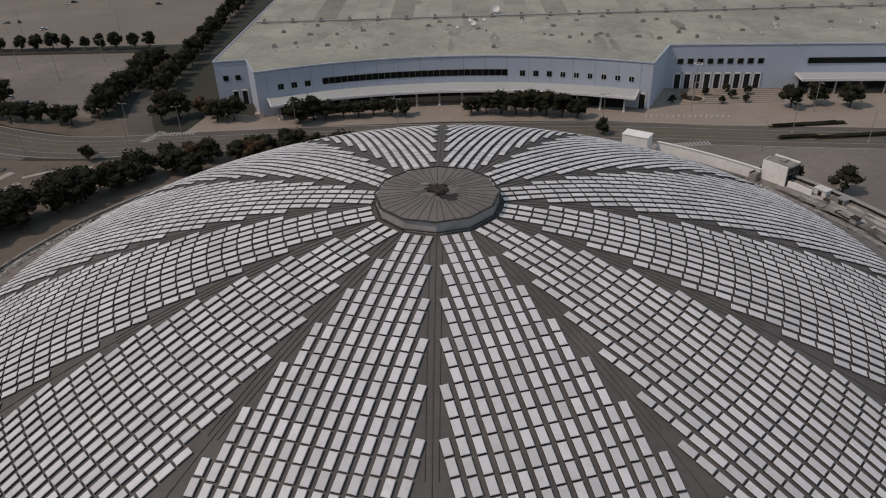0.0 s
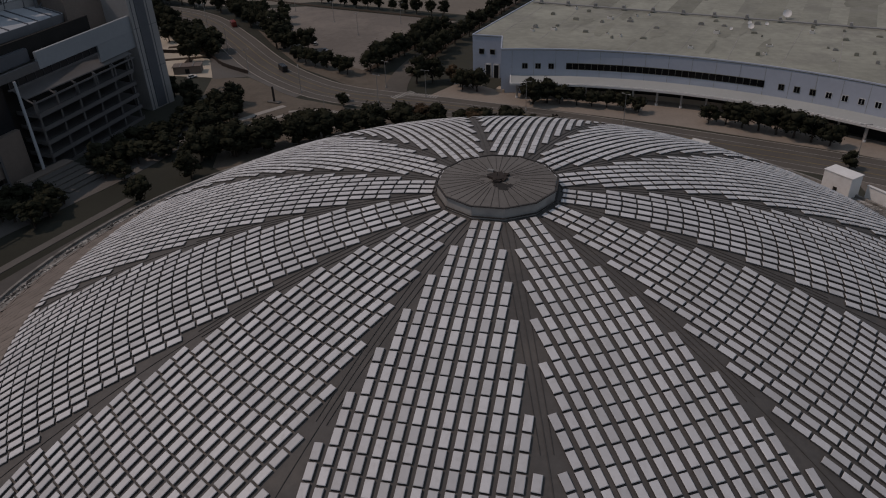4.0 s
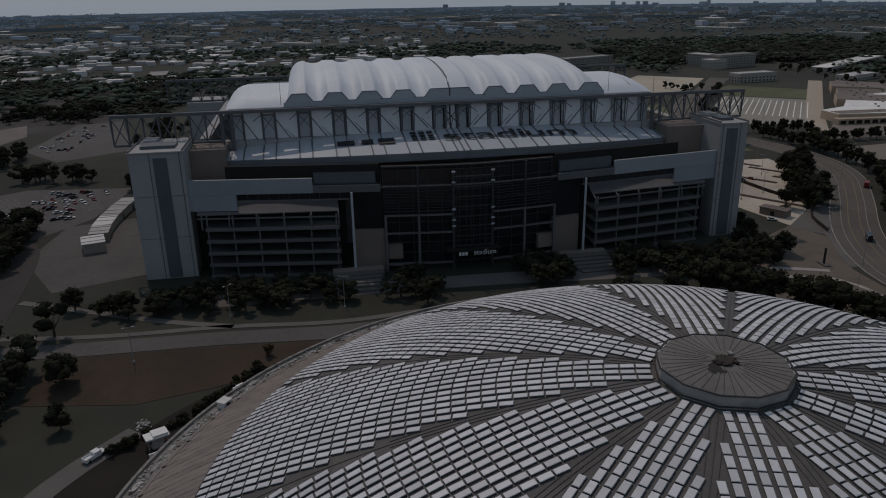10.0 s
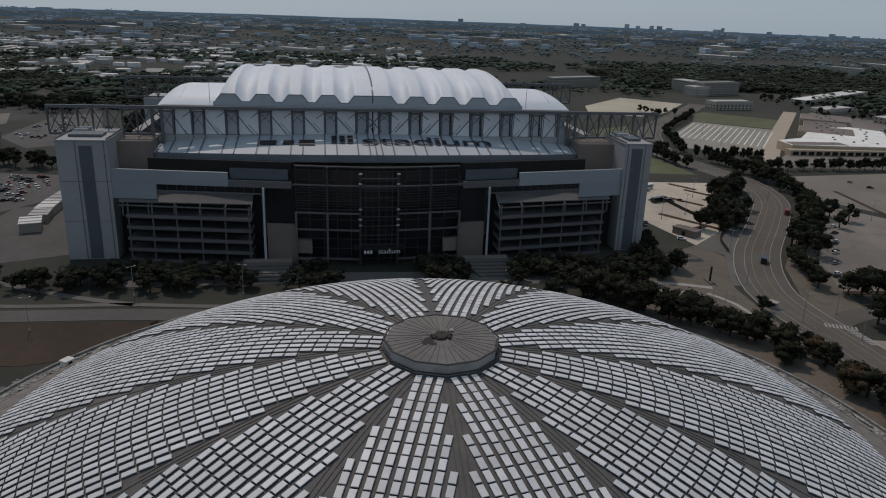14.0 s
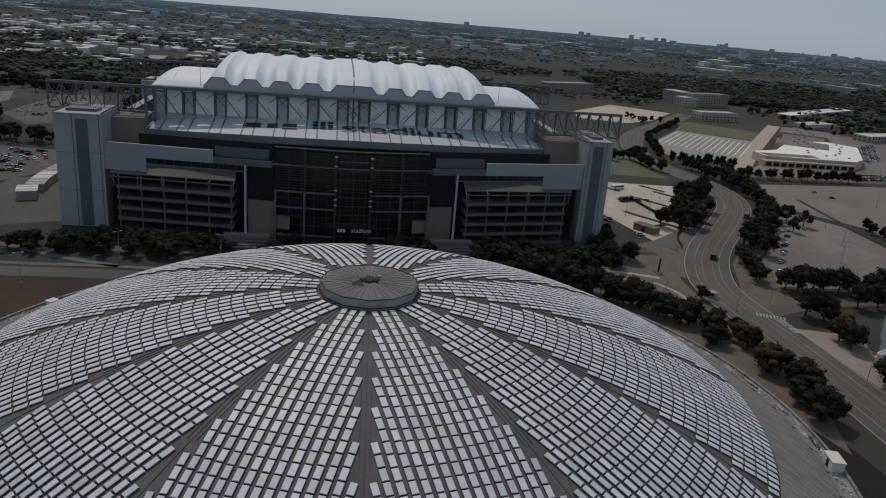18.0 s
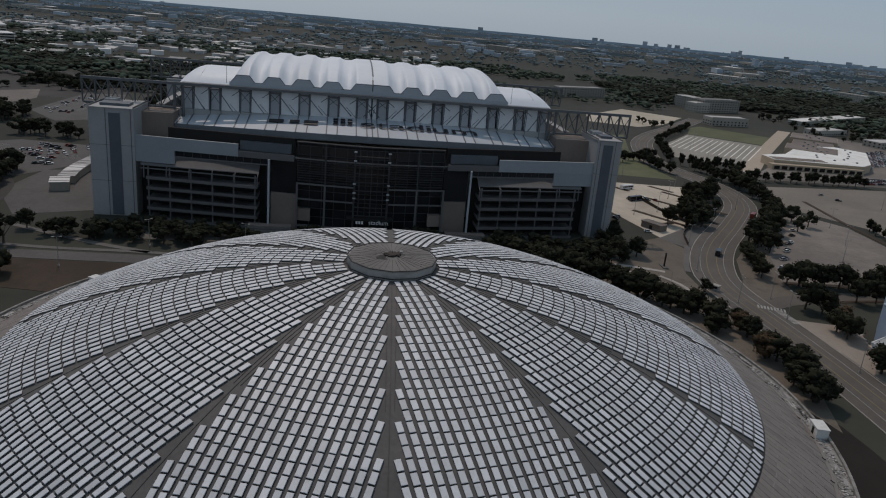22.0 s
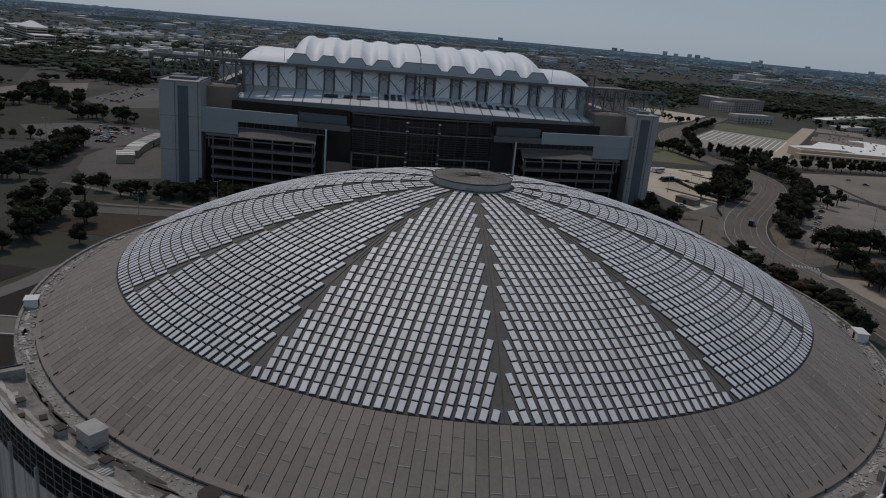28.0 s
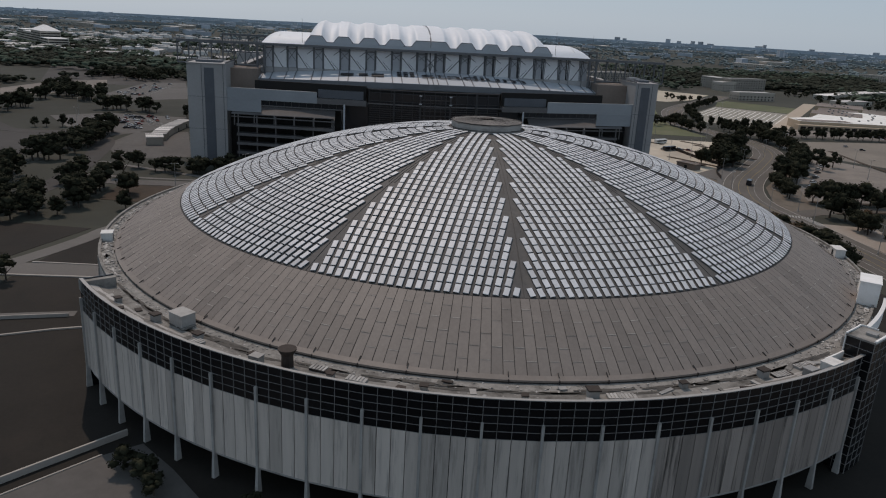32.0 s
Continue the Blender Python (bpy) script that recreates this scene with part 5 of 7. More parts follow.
    # the two dark walls carry the shade behind decks and canopy as colour
    part("wing_wall", bowed(*U(50, 113 if sg > 0 else 110), 8, 9, 0, 33), "dark", stad, "wall painted shade-dark behind the terraces")
    part("wing_upper", bowed(*U(36.5, 96), 5, 6, 36, 43.5, 3), "dark", stad, "wall painted shade-dark below the canopy")
    part("wing_box", bowed(*U(38, 62), 3, 5, 36.35, 40.6, 3), "towerdark", stad, "dark glazed box under the canopy")
    # terrace roof, sloping up to the wall, with an open pergola before it
    r0, r1 = sg * 53, sg * 108
    n = 4
    pts, fc = [], []
    for i in range(n + 1):
        u = r0 + (r1 - r0) * i / n
        b = bow(u)
        pts += [(u, b + deck_d(u) + 2.6, 25.6), (u, b + 7.5, 29.0), (u, b + 7.5, 29.4), (u, b + deck_d(u) + 2.6, 26.0)]
    fc = [(4 * i + j, 4 * i + (j + 1) % 4, 4 * i + 4 + (j + 1) % 4, 4 * i + 4 + j) for i in range(n) for j in range(4)] + [(3, 2, 1, 0), (16, 17, 18, 19)]
    roof = part("terrace_roof", Shape().add(pts, fc), "slab", stad, "grey sloping terrace roof")
    part("pergola_beam", bowed(r0, r1, -2.6, -2.1, 24.3, 24.8, 4), "slab", roof)
    for k in range(6):
        u = sg * (53.3 + 10.6 * k)
        b = bow(u)
        part("pergola_rafter", Shape().beam((u, b - 2.4, 24.6), (u, b + deck_d(u) + 2.8, 25.8), 0.45, 0.4), "slab", roof)
        part("roof_post", Shape().box(u - 0.25, b - 2.6, 20.0, u + 0.25, b - 2.1, 24.4), "slab", roof)
    for z in (0.3, 5.2, 10.1, 15.0, 20.0):
        d = deck_d(80)
        sl = part("deck_slab", bowed(sg * 53.5, sg * 105, d, 8, z - 0.45, z, 4), "slab", stad, "grey parking deck slab")
        part("deck_upstand", bowed(sg * 53.4, sg * 105.1, d - 0.25, d, z - 0.5, z + 0.95, 4), "slab", sl)
        part("side_upstand", Shape().box(sg * 53.3 - 0.12, bow(53.3) + d, z - 0.5, sg * 53.3 + 0.12, bow(53.3) + 8, z + 0.95), "slab", sl)
        part("guard_rail", bowed(sg * 53.5, sg * 105, d - 0.15, d - 0.05, z + 1.25, z + 1.35, 4), "darksteel", sl)
    for k in range(6):
        u = sg * (54.3 + 10.0 * k)
        part("deck_column", Shape().box(u - 0.3, bow(u) + deck_d(80) + 0.6, 0, u + 0.3, bow(u) + deck_d(80) + 1.3, 25.5), "slab", stad)
    part("tall_column", Shape().tube((sg * 47.9, -1.0, 0), (sg * 47.9, -1.0, 34.2), 0.55, 0.45, 10), "canopy", stad, "pale tall round column")
    part("stone_panel", bowed(*U(35.4, 47.2), 1.5, 3.5, 0, 17.3, 2), "tanpanel", stad, "brown stone panel wall")
    part("low_block", bowed(*U(28.4, 35.2), 1.0, 4.0, 5.0, 10.6, 2), "tanpanel", stad, "brown entrance block")
    part("low_beam", bowed(*U(28.4, 35.2), 0.8, 1.6, 2.0, 2.6, 2), "slab", stad)
    part("upper_glass", bowed(*U(35.4, 47.6), 3.8, 4.6, 17.3, 33.4, 2), "stadiumglass", stad, "dark glass bay")

glazing = part("entrance_glazing", bowed(-35.4, 35.4, 4.4, 5.2, 42.0, 42.5, 12), "darksteel", stad, "dark gridded entrance glazing")
# near-black sheet standing for the shade behind the glazing
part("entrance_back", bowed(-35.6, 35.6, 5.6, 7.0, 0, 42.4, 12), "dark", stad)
for i in range(12):
    ua, ub = -35 + 70 / 12 * i, -35 + 70 / 12 * (i + 1)
    for j in range(9):
        part("glass_pane", bowed(ua + 0.2, ub - 0.2, 5.0, 5.07, 2.15 + 4.3 * j, 6.15 + 4.3 * j), "stadiumglass", glazing)
for i in range(13):
    u = -35 + 70 / 12 * i
    part("glazing_mullion", bowed(u - 0.16, u + 0.16, 4.6, 5.1, 0, 42), "darksteel", stad)
for j in range(10):
    z = 2 + 4.3 * j
    part("glazing_transom", bowed(-35, 35, 4.7, 5.05, z - 0.14, z + 0.14, 12), "darksteel", stad)
for u, top, mat_ in ((-34.9, 23.6, "slab"), (-21.8, 43.0, "slab"), (-8.0, 41.0, "darksteel"), (8.0, 41.0, "darksteel"), (22.0, 43.0, "slab"), (35.3, 23.6, "slab")):
    part("entrance_post", bowed(u - 0.45, u + 0.45, 0, 0.8, 0, min(top, 23.6)), mat_, stad, "grey entrance post")
    if top > 24:
        part("upper_post", bowed(u - 0.35, u + 0.35, 0, 0.8, 23.6, top), "darksteel", stad, "dark upper post")
for u0, u1 in ((-34.9, -21.8), (-21.8, -8.0), (8.0, 22.0), (22.0, 35.3)):
    for z, d in ((2.6, 1.2), (15.9, 0.1), (23.3, 0.1)):
        part("entrance_beam", bowed(u0, u1, d, d + 0.6, z - 0.35, z + 0.35, 2), "slab", stad, "grey entrance beam")
for j in range(8):
    part("centre_beam", bowed(-8.0, 8.0, 0.2, 0.6, 9.6 + 4.1 * j, 10.0 + 4.1 * j, 4), "darksteel", stad)
for k in range(5):
    u = -5.6 + 2.8 * k
    part("centre_mullion", bowed(u - 0.1, u + 0.1, 0.3, 0.6, 9.6, 41.0), "darksteel", stad)
for sg in (-1, 1):
    for j in range(9):
        part("louvre_rail", bowed(sg * 8.2, sg * 35.0, 2.4, 2.8, 24.4 + 1.15 * j, 24.62 + 1.15 * j, 5), "darksteel", stad)
part("upper_rail", bowed(-47, 47, 0.4, 1.0, 35.0, 35.5, 14), "slab", stad, "grey rail across the facade")
for u in (-8.0, 8.0):
    for z in (36.4, 40.6, 25.4, 21.0, 18.4):
        part("facade_lamp", bowed(u - 0.7, u + 0.7, -0.5, -0.02, z - 0.3, z + 0.3), "canopy", stad, "small pale facade fitting")
part("entrance_canopy", bowed(-11, 11, -2.5, 4, 8.0, 8.7, 4), "dark", stad)


def lettering(name, body, size, m, mat, parent, label):
    cu = bpy.data.curves.new(name, "FONT")
    cu.body, cu.size, cu.extrude = body, size, 0.03
    cu.align_x = "CENTER"
    tmp = bpy.data.objects.new(name, cu)
    scene.collection.objects.link(tmp)
    me = bpy.data.meshes.new_from_object(tmp.evaluated_get(bpy.context.evaluated_depsgraph_get()))
    bpy.data.objects.remove(tmp)
    me.materials.clear()
    me.materials.append(M[mat])
    return part(name, me, None, parent, label, m)


def on_canopy(u, f, lift=0.6):
    (v0, z0), (v1, z1) = eave(u), wall_line(u)
    return Vector((u, v0 + (v1 - v0) * f, z0 + (z1 - z0) * f + lift))


# the word on the canopy roof, letter by letter
word = part("roof_lettering", Shape().box(-6.2, 27, 47.2, 54, 27.1, 47.3), "towerdark", stad, "large dark word on the canopy roof")
for ch, u, w in (("s", -2.1, 7.3), ("t", 5.2, 6.0), ("a", 13.0, 8.6), ("d", 22.1, 8.6), ("i", 29.1, 2.5), ("u", 35.2, 8.0), ("m", 47.8, 13.2)):
    ob = lettering("letter", ch, 15.0, None, "letters", word, "")
    xs = [q.co.x for q in ob.data.vertices]
    k = w / (max(xs) - min(xs))
    c = (max(xs) + min(xs)) / 2
    ex = (on_canopy(u + 2, 0.44) - on_canopy(u - 2, 0.44)).normalized()
    ey = (on_canopy(u, 0.8) - on_canopy(u, 0.44)).normalized()
    for q in ob.data.vertices:
        q.co = on_canopy(u, 0.44) + ex * ((q.co.x - c) * k) + ey * (q.co.y * 0.95) + ex.cross(ey) * q.co.z
    ob["label"] = "large dark letter"
lettering("entrance_lettering", "stadium", 3.0, pose(4.2, -6.3, 6.6, 90, 0, 0), "lettersmall", stad, "small pale word over the entrance")
# plain shapes for the trade mark
def canopy_bar(u0, u1, f0, f1, name="mark_bar", parent=None):
    p = [on_canopy(u0, f0), on_canopy(u1, f0), on_canopy(u1, f1), on_canopy(u0, f1)]
    return part(name, Shape().add(p + [q - Vector((0, 0, 0.2)) for q in p], [(0, 1, 2, 3), (0, 4, 5, 1), (1, 5, 6, 2), (2, 6, 7, 3), (3, 7, 4, 0)]), "letters", parent or mark)


mark = canopy_bar(-51, -43.8, 0.46, 0.66, "roof_mark", stad)
mark["label"] = "dark plain mark shapes on the canopy roof"
for u0, u1, f0 in ((-40.8, -36, 0.46), (-33.8, -26.9, 0.42)):
    canopy_bar(u0, u1, f0, 0.66)
for i in range(3):
    for j in range(3):
        canopy_bar(-19.4 + 3.6 * i, -17.0 + 3.6 * i, 0.50 + 0.14 * j, 0.58 + 0.14 * j)
for u in (-6.6, -5.3, -4.0):
    part("entrance_mark", Shape().box(u, -6.35, 6.6, u + 0.9, -6.25, 8.0), "lettersmall", stad, "small pale mark block")

# stepped planted terraces before the corner columns
for sg in (-1, 1):
    st = part("entrance_terrace", Shape().box(min(sg * 37, sg * 57), -5, 0, max(sg * 37, sg * 57), -0.5, 3.2), "tanpanel", stad, "brown stepped entrance terrace")
    for k in range(5):
        part("step", Shape().box(min(sg * (37 + k), sg * (57 - 0.5 * k)), -8 - 3 * k, 0, max(sg * (37 + k), sg * (57 - 0.5 * k)), -5 - 3 * k, 2.7 - 0.5 * k), "path", st)

# ---- the exhibition hall ----
hall = thing("exhibition_hall", "long blue-grey exhibition hall with a concave front", "hall")
HR, HZ = 197.0, 18.9
A0, A1 = 65.7, 113.3


def arc_pt(az, r, z):
    return (r * math.cos(radians(az)), r * math.sin(radians(az)), z)


front = [arc_pt(a, HR, 0)[:2] for a in np.linspace(A0, A1, 40)]
foot = front + [(-85.5, 199.4), (-99.1, 197.4), (-96.5, 500), (330, 500), (330, 190), (200, 198), (93.7, 205.0)]
foot = foot[::-1]
part("hall_body", Shape().prism([(x, y) for x, y in foot][::-1], 0, HZ - 0.5), "hallwall", hall, "blue-grey panelled walls")
part("hall_roof", Shape().prism(foot[::-1], HZ - 0.5, HZ), "hallroof", hall, "stained pale roof membrane")
cop = Shape()
ring = foot[::-1]
for i in range(len(ring)):
    (x0, y0), (x1, y1) = ring[i], ring[(i + 1) % len(ring)]
    cop.beam((x0, y0, HZ + 0.1), (x1, y1, HZ + 0.1), 0.5, 0.5)
part("roof_coping", cop, "hallwall", hall, "metal roof edge")
for k in range(18):
    az = A0 + (A1 - A0) * (k + 0.5) / 18
    part("panel_joint", Shape().tube(arc_pt(az, HR - 0.02, 7.8), arc_pt(az, HR - 0.02, HZ), 0.06, n=4), "halldark", hall)


def hall_window(az, z0, z1, w, rim="halldark"):
    m = Matrix.Translation(arc_pt(az, HR, 0)) @ pose(0, 0, 0, 0, 0, az - 90)
    wn_ = part("window", Shape().box(-w / 2, -0.14, z0, w / 2, 0.1, z1), rim, hall, "small square window", m)
    part("pane", Shape().box(-w / 2 + 0.15, -0.18, z0 + 0.15, -0.07, 0, z1 - 0.15).box(0.07, -0.18, z0 + 0.15, w / 2 - 0.15, 0, z1 - 0.15), "darkglass", wn_)


for az in (110.4, 108.8, 107.2):
    hall_window(az, 10.6, 13.0, 2.4)
for k in range(9):
    hall_window(81.0 - 1.62 * k, 10.6, 13.0, 2.2, "halldark" if k < 3 else "whitetrim")
for k in range(30):
    a = 105.4 - 22.6 / 30 * (k + 0.5)
    m = Matrix.Translation(arc_pt(a, HR, 0)) @ pose(0, 0, 0, 0, 0, a - 90)
    w = HR * radians(22.6 / 30)
    wn_ = part("ribbon_window", Shape().box(-w / 2, -0.12, 10.6, w / 2, 0.1, 13.4), "halldark", hall, "ribbon window unit", m)
    part("pane", Shape().box(-w / 2 + 0.07, -0.16, 10.75, w / 2 - 0.07, 0, 13.25), "darkglass", wn_)
# front canopy on columns
cn = part("front_canopy", Shape().revolve([(189.4, 6.2), (HR, 7.4), (HR, 7.8), (189.4, 6.6)], A0 + 1.4, A1 - 1.2, 44), "hallcanopy", hall, "long pale sheet canopy")
part("canopy_edge", Shape().revolve([(189.1, 5.9), (189.5, 5.9), (189.5, 6.75), (189.1, 6.75)], A0 + 1.3, A1 - 1.1, 44), "whitetrim", cn, "white canopy edge")
part("canopy_gutter", Shape().revolve([(189.8, 6.75), (190.1, 6.75), (190.1, 6.9), (189.8, 6.9)], A0 + 1.3, A1 - 1.1, 44), "whitetrim", cn)
for a in (A0 + 1.35, A1 - 1.15):
    part("canopy_end", Shape().beam(arc_pt(a, 189.2, 6.35), arc_pt(a, HR, 7.6), 0.4, 0.9), "whitetrim", cn)
# near-black for dark glazing and, painted in, the shade under the canopy
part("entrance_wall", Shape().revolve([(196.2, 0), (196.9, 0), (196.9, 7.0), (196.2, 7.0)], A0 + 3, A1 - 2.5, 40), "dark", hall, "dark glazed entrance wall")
part("entrance_band", Shape().revolve([(195.9, 0), (196.15, 0), (196.15, 2.2), (195.9, 2.2)], A0 + 9, A1 - 9, 40), "plinth", hall, "tan entrance plinth")
for k in range(16):
    a = A0 + 2.6 + (A1 - A0 - 4.6) * k / 15
    cl = part("canopy_column", Shape().tube(arc_pt(a, 190.6, 0), arc_pt(a, 190.6, 6.3), 0.42, 0.42, 10), "concrete", hall, "round concrete canopy column")
    part("column_base", Shape().tube(arc_pt(a, 190.6, 0), arc_pt(a, 190.6, 0.9), 0.6, 0.6, 10), "whitetrim", cl)
part("corner_plinth", Shape().box(-80.5, 181.0, 0, -76.5, 184.5, 1.6), "plinth", hall)


def recess_door(x, y):
    d = part("door_frame", Shape().box(-1.7, -0.25, 0, -1.2, 0.2, 7.0).box(1.2, -0.25, 0, 1.7, 0.2, 7.0).box(-1.7, -0.25, 6.4, 1.7, 0.2, 7.0), "whitetrim", hall, "tall white door frame", pose(x, y, 0, 0, 0, -3.2))
    part("door_leaf", Shape().box(-1.2, -0.1, 0, -0.03, 0.1, 6.4).box(0.03, -0.1, 0, 1.2, 0.1, 6.4), "dark", d, "dark door")
    w = part("window", Shape().box(-1.3, -0.12, 10.8, 1.3, 0.1, 13.2), "halldark", hall, "small square window", pose(x + 0.4, y, 0, 0, 0, -3.2))
    part("pane", Shape().box(-1.1, -0.16, 10.95, 1.1, 0, 13.05), "darkglass", w)


for k in range(9):
    x = 98.6 + 4.15 * k
    recess_door(x, 205.0 - (x - 93.7) * 0.0659 - 0.12)
for px, py_, turn in ((-92.3, 198.4, 8.4),):
    for dx in (-2.6, 2.4):
        w = part("window", Shape().box(-1.2, -0.12, 10.6, 1.2, 0.1, 13.0), "halldark", hall, "small square window", pose(px + dx, py_ + dx * 0.147 - 0.05, 0, 0, 0, turn))
        part("pane", Shape().box(-1.0, -0.16, 10.8, 1.0, 0, 12.8), "darkglass", w)
    for dx in (0.5, 4.2):
        d = part("door_frame", Shape().box(-1.5, -0.25, 0, -1.1, 0.2, 6.4).box(1.1, -0.25, 0, 1.5, 0.2, 6.4).box(-1.5, -0.25, 5.9, 1.5, 0.2, 6.4), "whitetrim", hall, "tall white door frame", pose(px + dx, py_ + dx * 0.147 - 0.1, 0, 0, 0, turn))
        part("door_leaf", Shape().box(-1.1, -0.1, 0, 1.1, 0.1, 5.9), "dark", d)
d = part("door_frame", Shape().box(-1.6, -0.25, 0, -1.2, 0.2, 6.6).box(1.2, -0.25, 0, 1.6, 0.2, 6.6).box(-1.6, -0.25, 6.1, 1.6, 0.2, 6.6), "whitetrim", hall, "tall white door frame", Matrix.Translation(arc_pt(66.6, HR - 0.1, 0)) @ pose(0, 0, 0, 0, 0, 66.6 - 90))
part("door_leaf", Shape().box(-1.2, -0.1, 0, 1.2, 0.1, 6.1), "dark", d)
cn2 = part("east_canopy", Shape().box(0, -9, 6.3, 70, 0, 6.8), "hallcanopy", hall, "pale sheet canopy", pose(147.5, 201.4, 0, 0, 0, -3.4))
part("canopy_edge", Shape().box(-0.3, -9.3, 5.9, 70, -8.9, 7.0).box(-0.35, -9.3, 5.9, 0, 0, 7.0), "whitetrim", cn2)
# glazing and the shade below this canopy share one near-black colour
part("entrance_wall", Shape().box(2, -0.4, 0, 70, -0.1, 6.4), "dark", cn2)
part("ribbon_window", Shape().box(4, -0.35, 10.8, 70, -0.1, 13.2), "darkglass", cn2)
for k in range(7):
    part("canopy_column", Shape().tube((4 + 10 * k, -8, 0), (4 + 10 * k, -8, 6.3), 0.4, 0.4, 10), "concrete", cn2)

# roof details: pipe line with stands, seams, darker patches, dishes and units
thing("roof_pipe", "long pale pipe run across the hall roof", "pipe", data=Shape().beam((-96, 263.3, HZ + 0.8), (320, 263.3, HZ + 0.8), 0.5).beam((-96, 266.0, HZ + 0.3), (320, 266.0, HZ + 0.3), 1.6, 0.4).mesh("vent"))
for k in range(30):
    x = -92 + 14.2 * k
    o = thing("pipe_stand", "small dark roof stand on the pipe run", "roof stand", pose(x, 264.5, HZ), "pipe stands")
    part("base", Shape().box(-0.9, -1.1, 0, 0.9, 1.1, 1.0), "halldark", o)
    part("cap", Shape().box(-0.6, -0.8, 1.0, 0.6, 0.8, 2.2), "vent", o)
for k in range(16):
    x = -88 + 19.5 * k
    part("roof_seam", Shape().beam((x, 200 + rnd.uniform(-2, 2), HZ + 0.03), (x + rnd.uniform(-2, 4), 262, HZ + 0.03), 0.22, 0.08), "concrete", hall, "pale roof seam")
    for j in range(3):
        y = 268 + 60 * j
        part("roof_patch", Shape().box(x, y, HZ, x + 11.5, y + 57, HZ + 0.06), "halldark" if (k + j) % 2 else "hallroof", hall, "darker roof strip")
hr = random.Random(8)
for k in range(46):
    cx_, cy_, w, l = hr.uniform(-80, 190), hr.uniform(206, 258) if k % 2 else hr.uniform(270, 400), hr.uniform(1.0, 4.0), hr.uniform(4, 18)
    if cx_ * cx_ + (cy_ - l) ** 2 < 202 ** 2 or (cx_ > 78 and cy_ - l < 212):
        continue
    pts = [(cx_ + w * hr.uniform(0.5, 1.2) * math.cos(radians(20 * q)), cy_ + l * hr.uniform(0.6, 1.1) * math.sin(radians(20 * q)), HZ + 0.09) for q in range(18)]
    part("roof_stain", Shape().add(pts + [(cx_, cy_, HZ + 0.1)], [(q, (q + 1) % 18, 18) for q in range(18)]), "halldark", hall, "dark weather stain on the roof")
for x, y, r in ((23.5, 272, 1.9), (10, 255, 0.9), (11.5, 247, 1.3), (17, 256, 0.8), (4, 243, 0.7)):
    o = thing("satellite_dish", "white satellite dish on the hall roof", "dish", pose(x, y, HZ), "roof dishes")
    part("mast", Shape().tube((0, 0, 0), (0, 0, r * 1.1), 0.12, 0.1, 8), "pole", o)
    prof = [(r * k / 5, 0.35 * r * (k / 5) ** 2) for k in range(6)]
    part("dish", Shape().revolve(prof + [(a, z - 0.06) for a, z in prof[::-1]], n=18), "whitetrim", o, m=Matrix.Translation((0, 0, r * 1.1)) @ pose(0, 0, 0, 50, 0, 10))
ur = random.Random(5)
for k in range(75):
    x, y = ur.uniform(-88, 200), ur.uniform(205, 260)
    if x * x + y * y < 200 ** 2 or (x > 80 and y < 212):
        continue
    w, d_, h = ur.uniform(0.8, 2.6), ur.uniform(0.8, 1.8), ur.uniform(0.4, 1.3)
    o = thing("roof_unit", "small grey vent unit on the hall roof", "roof unit", pose(x, y, HZ, 0, 0, ur.uniform(-8, 8)), "hall roof units")
    part("body", Shape().box(-w / 2, -d_ / 2, 0, w / 2, d_ / 2, h), ur.choice(("vent", "halldark", "halldark", "white")), o)
    part("cowl", Shape().box(-w / 3, -d_ / 3, h, w / 3, d_ / 3, h + 0.25), "halldark", o)

# ---- trees ----
def crown_mesh(seed, mat, height=5.5, radius=3.6, clumps=18, leaves=800):
    """A crown of uneven clumps with loose leaf sprays round them, its foot at z = 0."""
    r = random.Random(seed)
    bm = bmesh.new()
    centres = []
    for i in range(clumps):
        a, q, h = r.uniform(0, 2 * math.pi), math.sqrt(r.random()), r.random()
        env = math.sin(math.pi * (0.18 + 0.74 * h)) ** 0.7
        c = Vector((radius * 0.72 * q * env * math.cos(a), radius * 0.72 * q * env * math.sin(a), height * (0.12 + 0.76 * h)))
        s = radius * r.uniform(0.26, 0.42)
        centres.append((c, s))
        k = bmesh.ops.create_icosphere(bm, subdivisions=2, radius=1.0, matrix=Matrix.Translation(c) @ pose(0, 0, 0, r.uniform(0, 360), 0, r.uniform(0, 360)) @ Matrix.Diagonal((s, s, s * 0.72, 1)))
        for v in k["verts"]:
            d = v.co - c
            v.co = c + d * (0.78 + 0.5 * noise.noise(v.co * 1.7 + Vector((seed * 7.1, 0, 0))) + r.uniform(-0.12, 0.12))
    for i in range(leaves):
        c, s = r.choice(centres)
        d = Vector((r.gauss(0, 1), r.gauss(0, 1), r.gauss(0, 0.8))).normalized()
        p = c + d * s * r.uniform(0.8, 1.22)
        e = r.uniform(0.13, 0.36)
        t1 = d.orthogonal().normalized() * e
        t2 = d.cross(t1).normalized() * e * r.uniform(0.5, 1.0)
        w = d * r.uniform(-0.2, 0.25)
        bm.faces.new([bm.verts.new(p + q) for q in (t1 + w, t2, -t1 - w, -t2)])
    me = bpy.data.meshes.new("crown")
    bm.to_mesh(me)
    bm.free()
    me.materials.append(M[mat])
    me.polygons.foreach_set("use_smooth", [True] * len(me.polygons))
    return me


def trunk_mesh(seed, height=3.2):
    r = random.Random(seed)
    s = Shape().tube((0, 0, -0.2), (0.08, 0.05, height * 0.6), 0.26, 0.19, 8)
    for i in range(4):
        a = i * 1.6 + r.uniform(-0.4, 0.4)
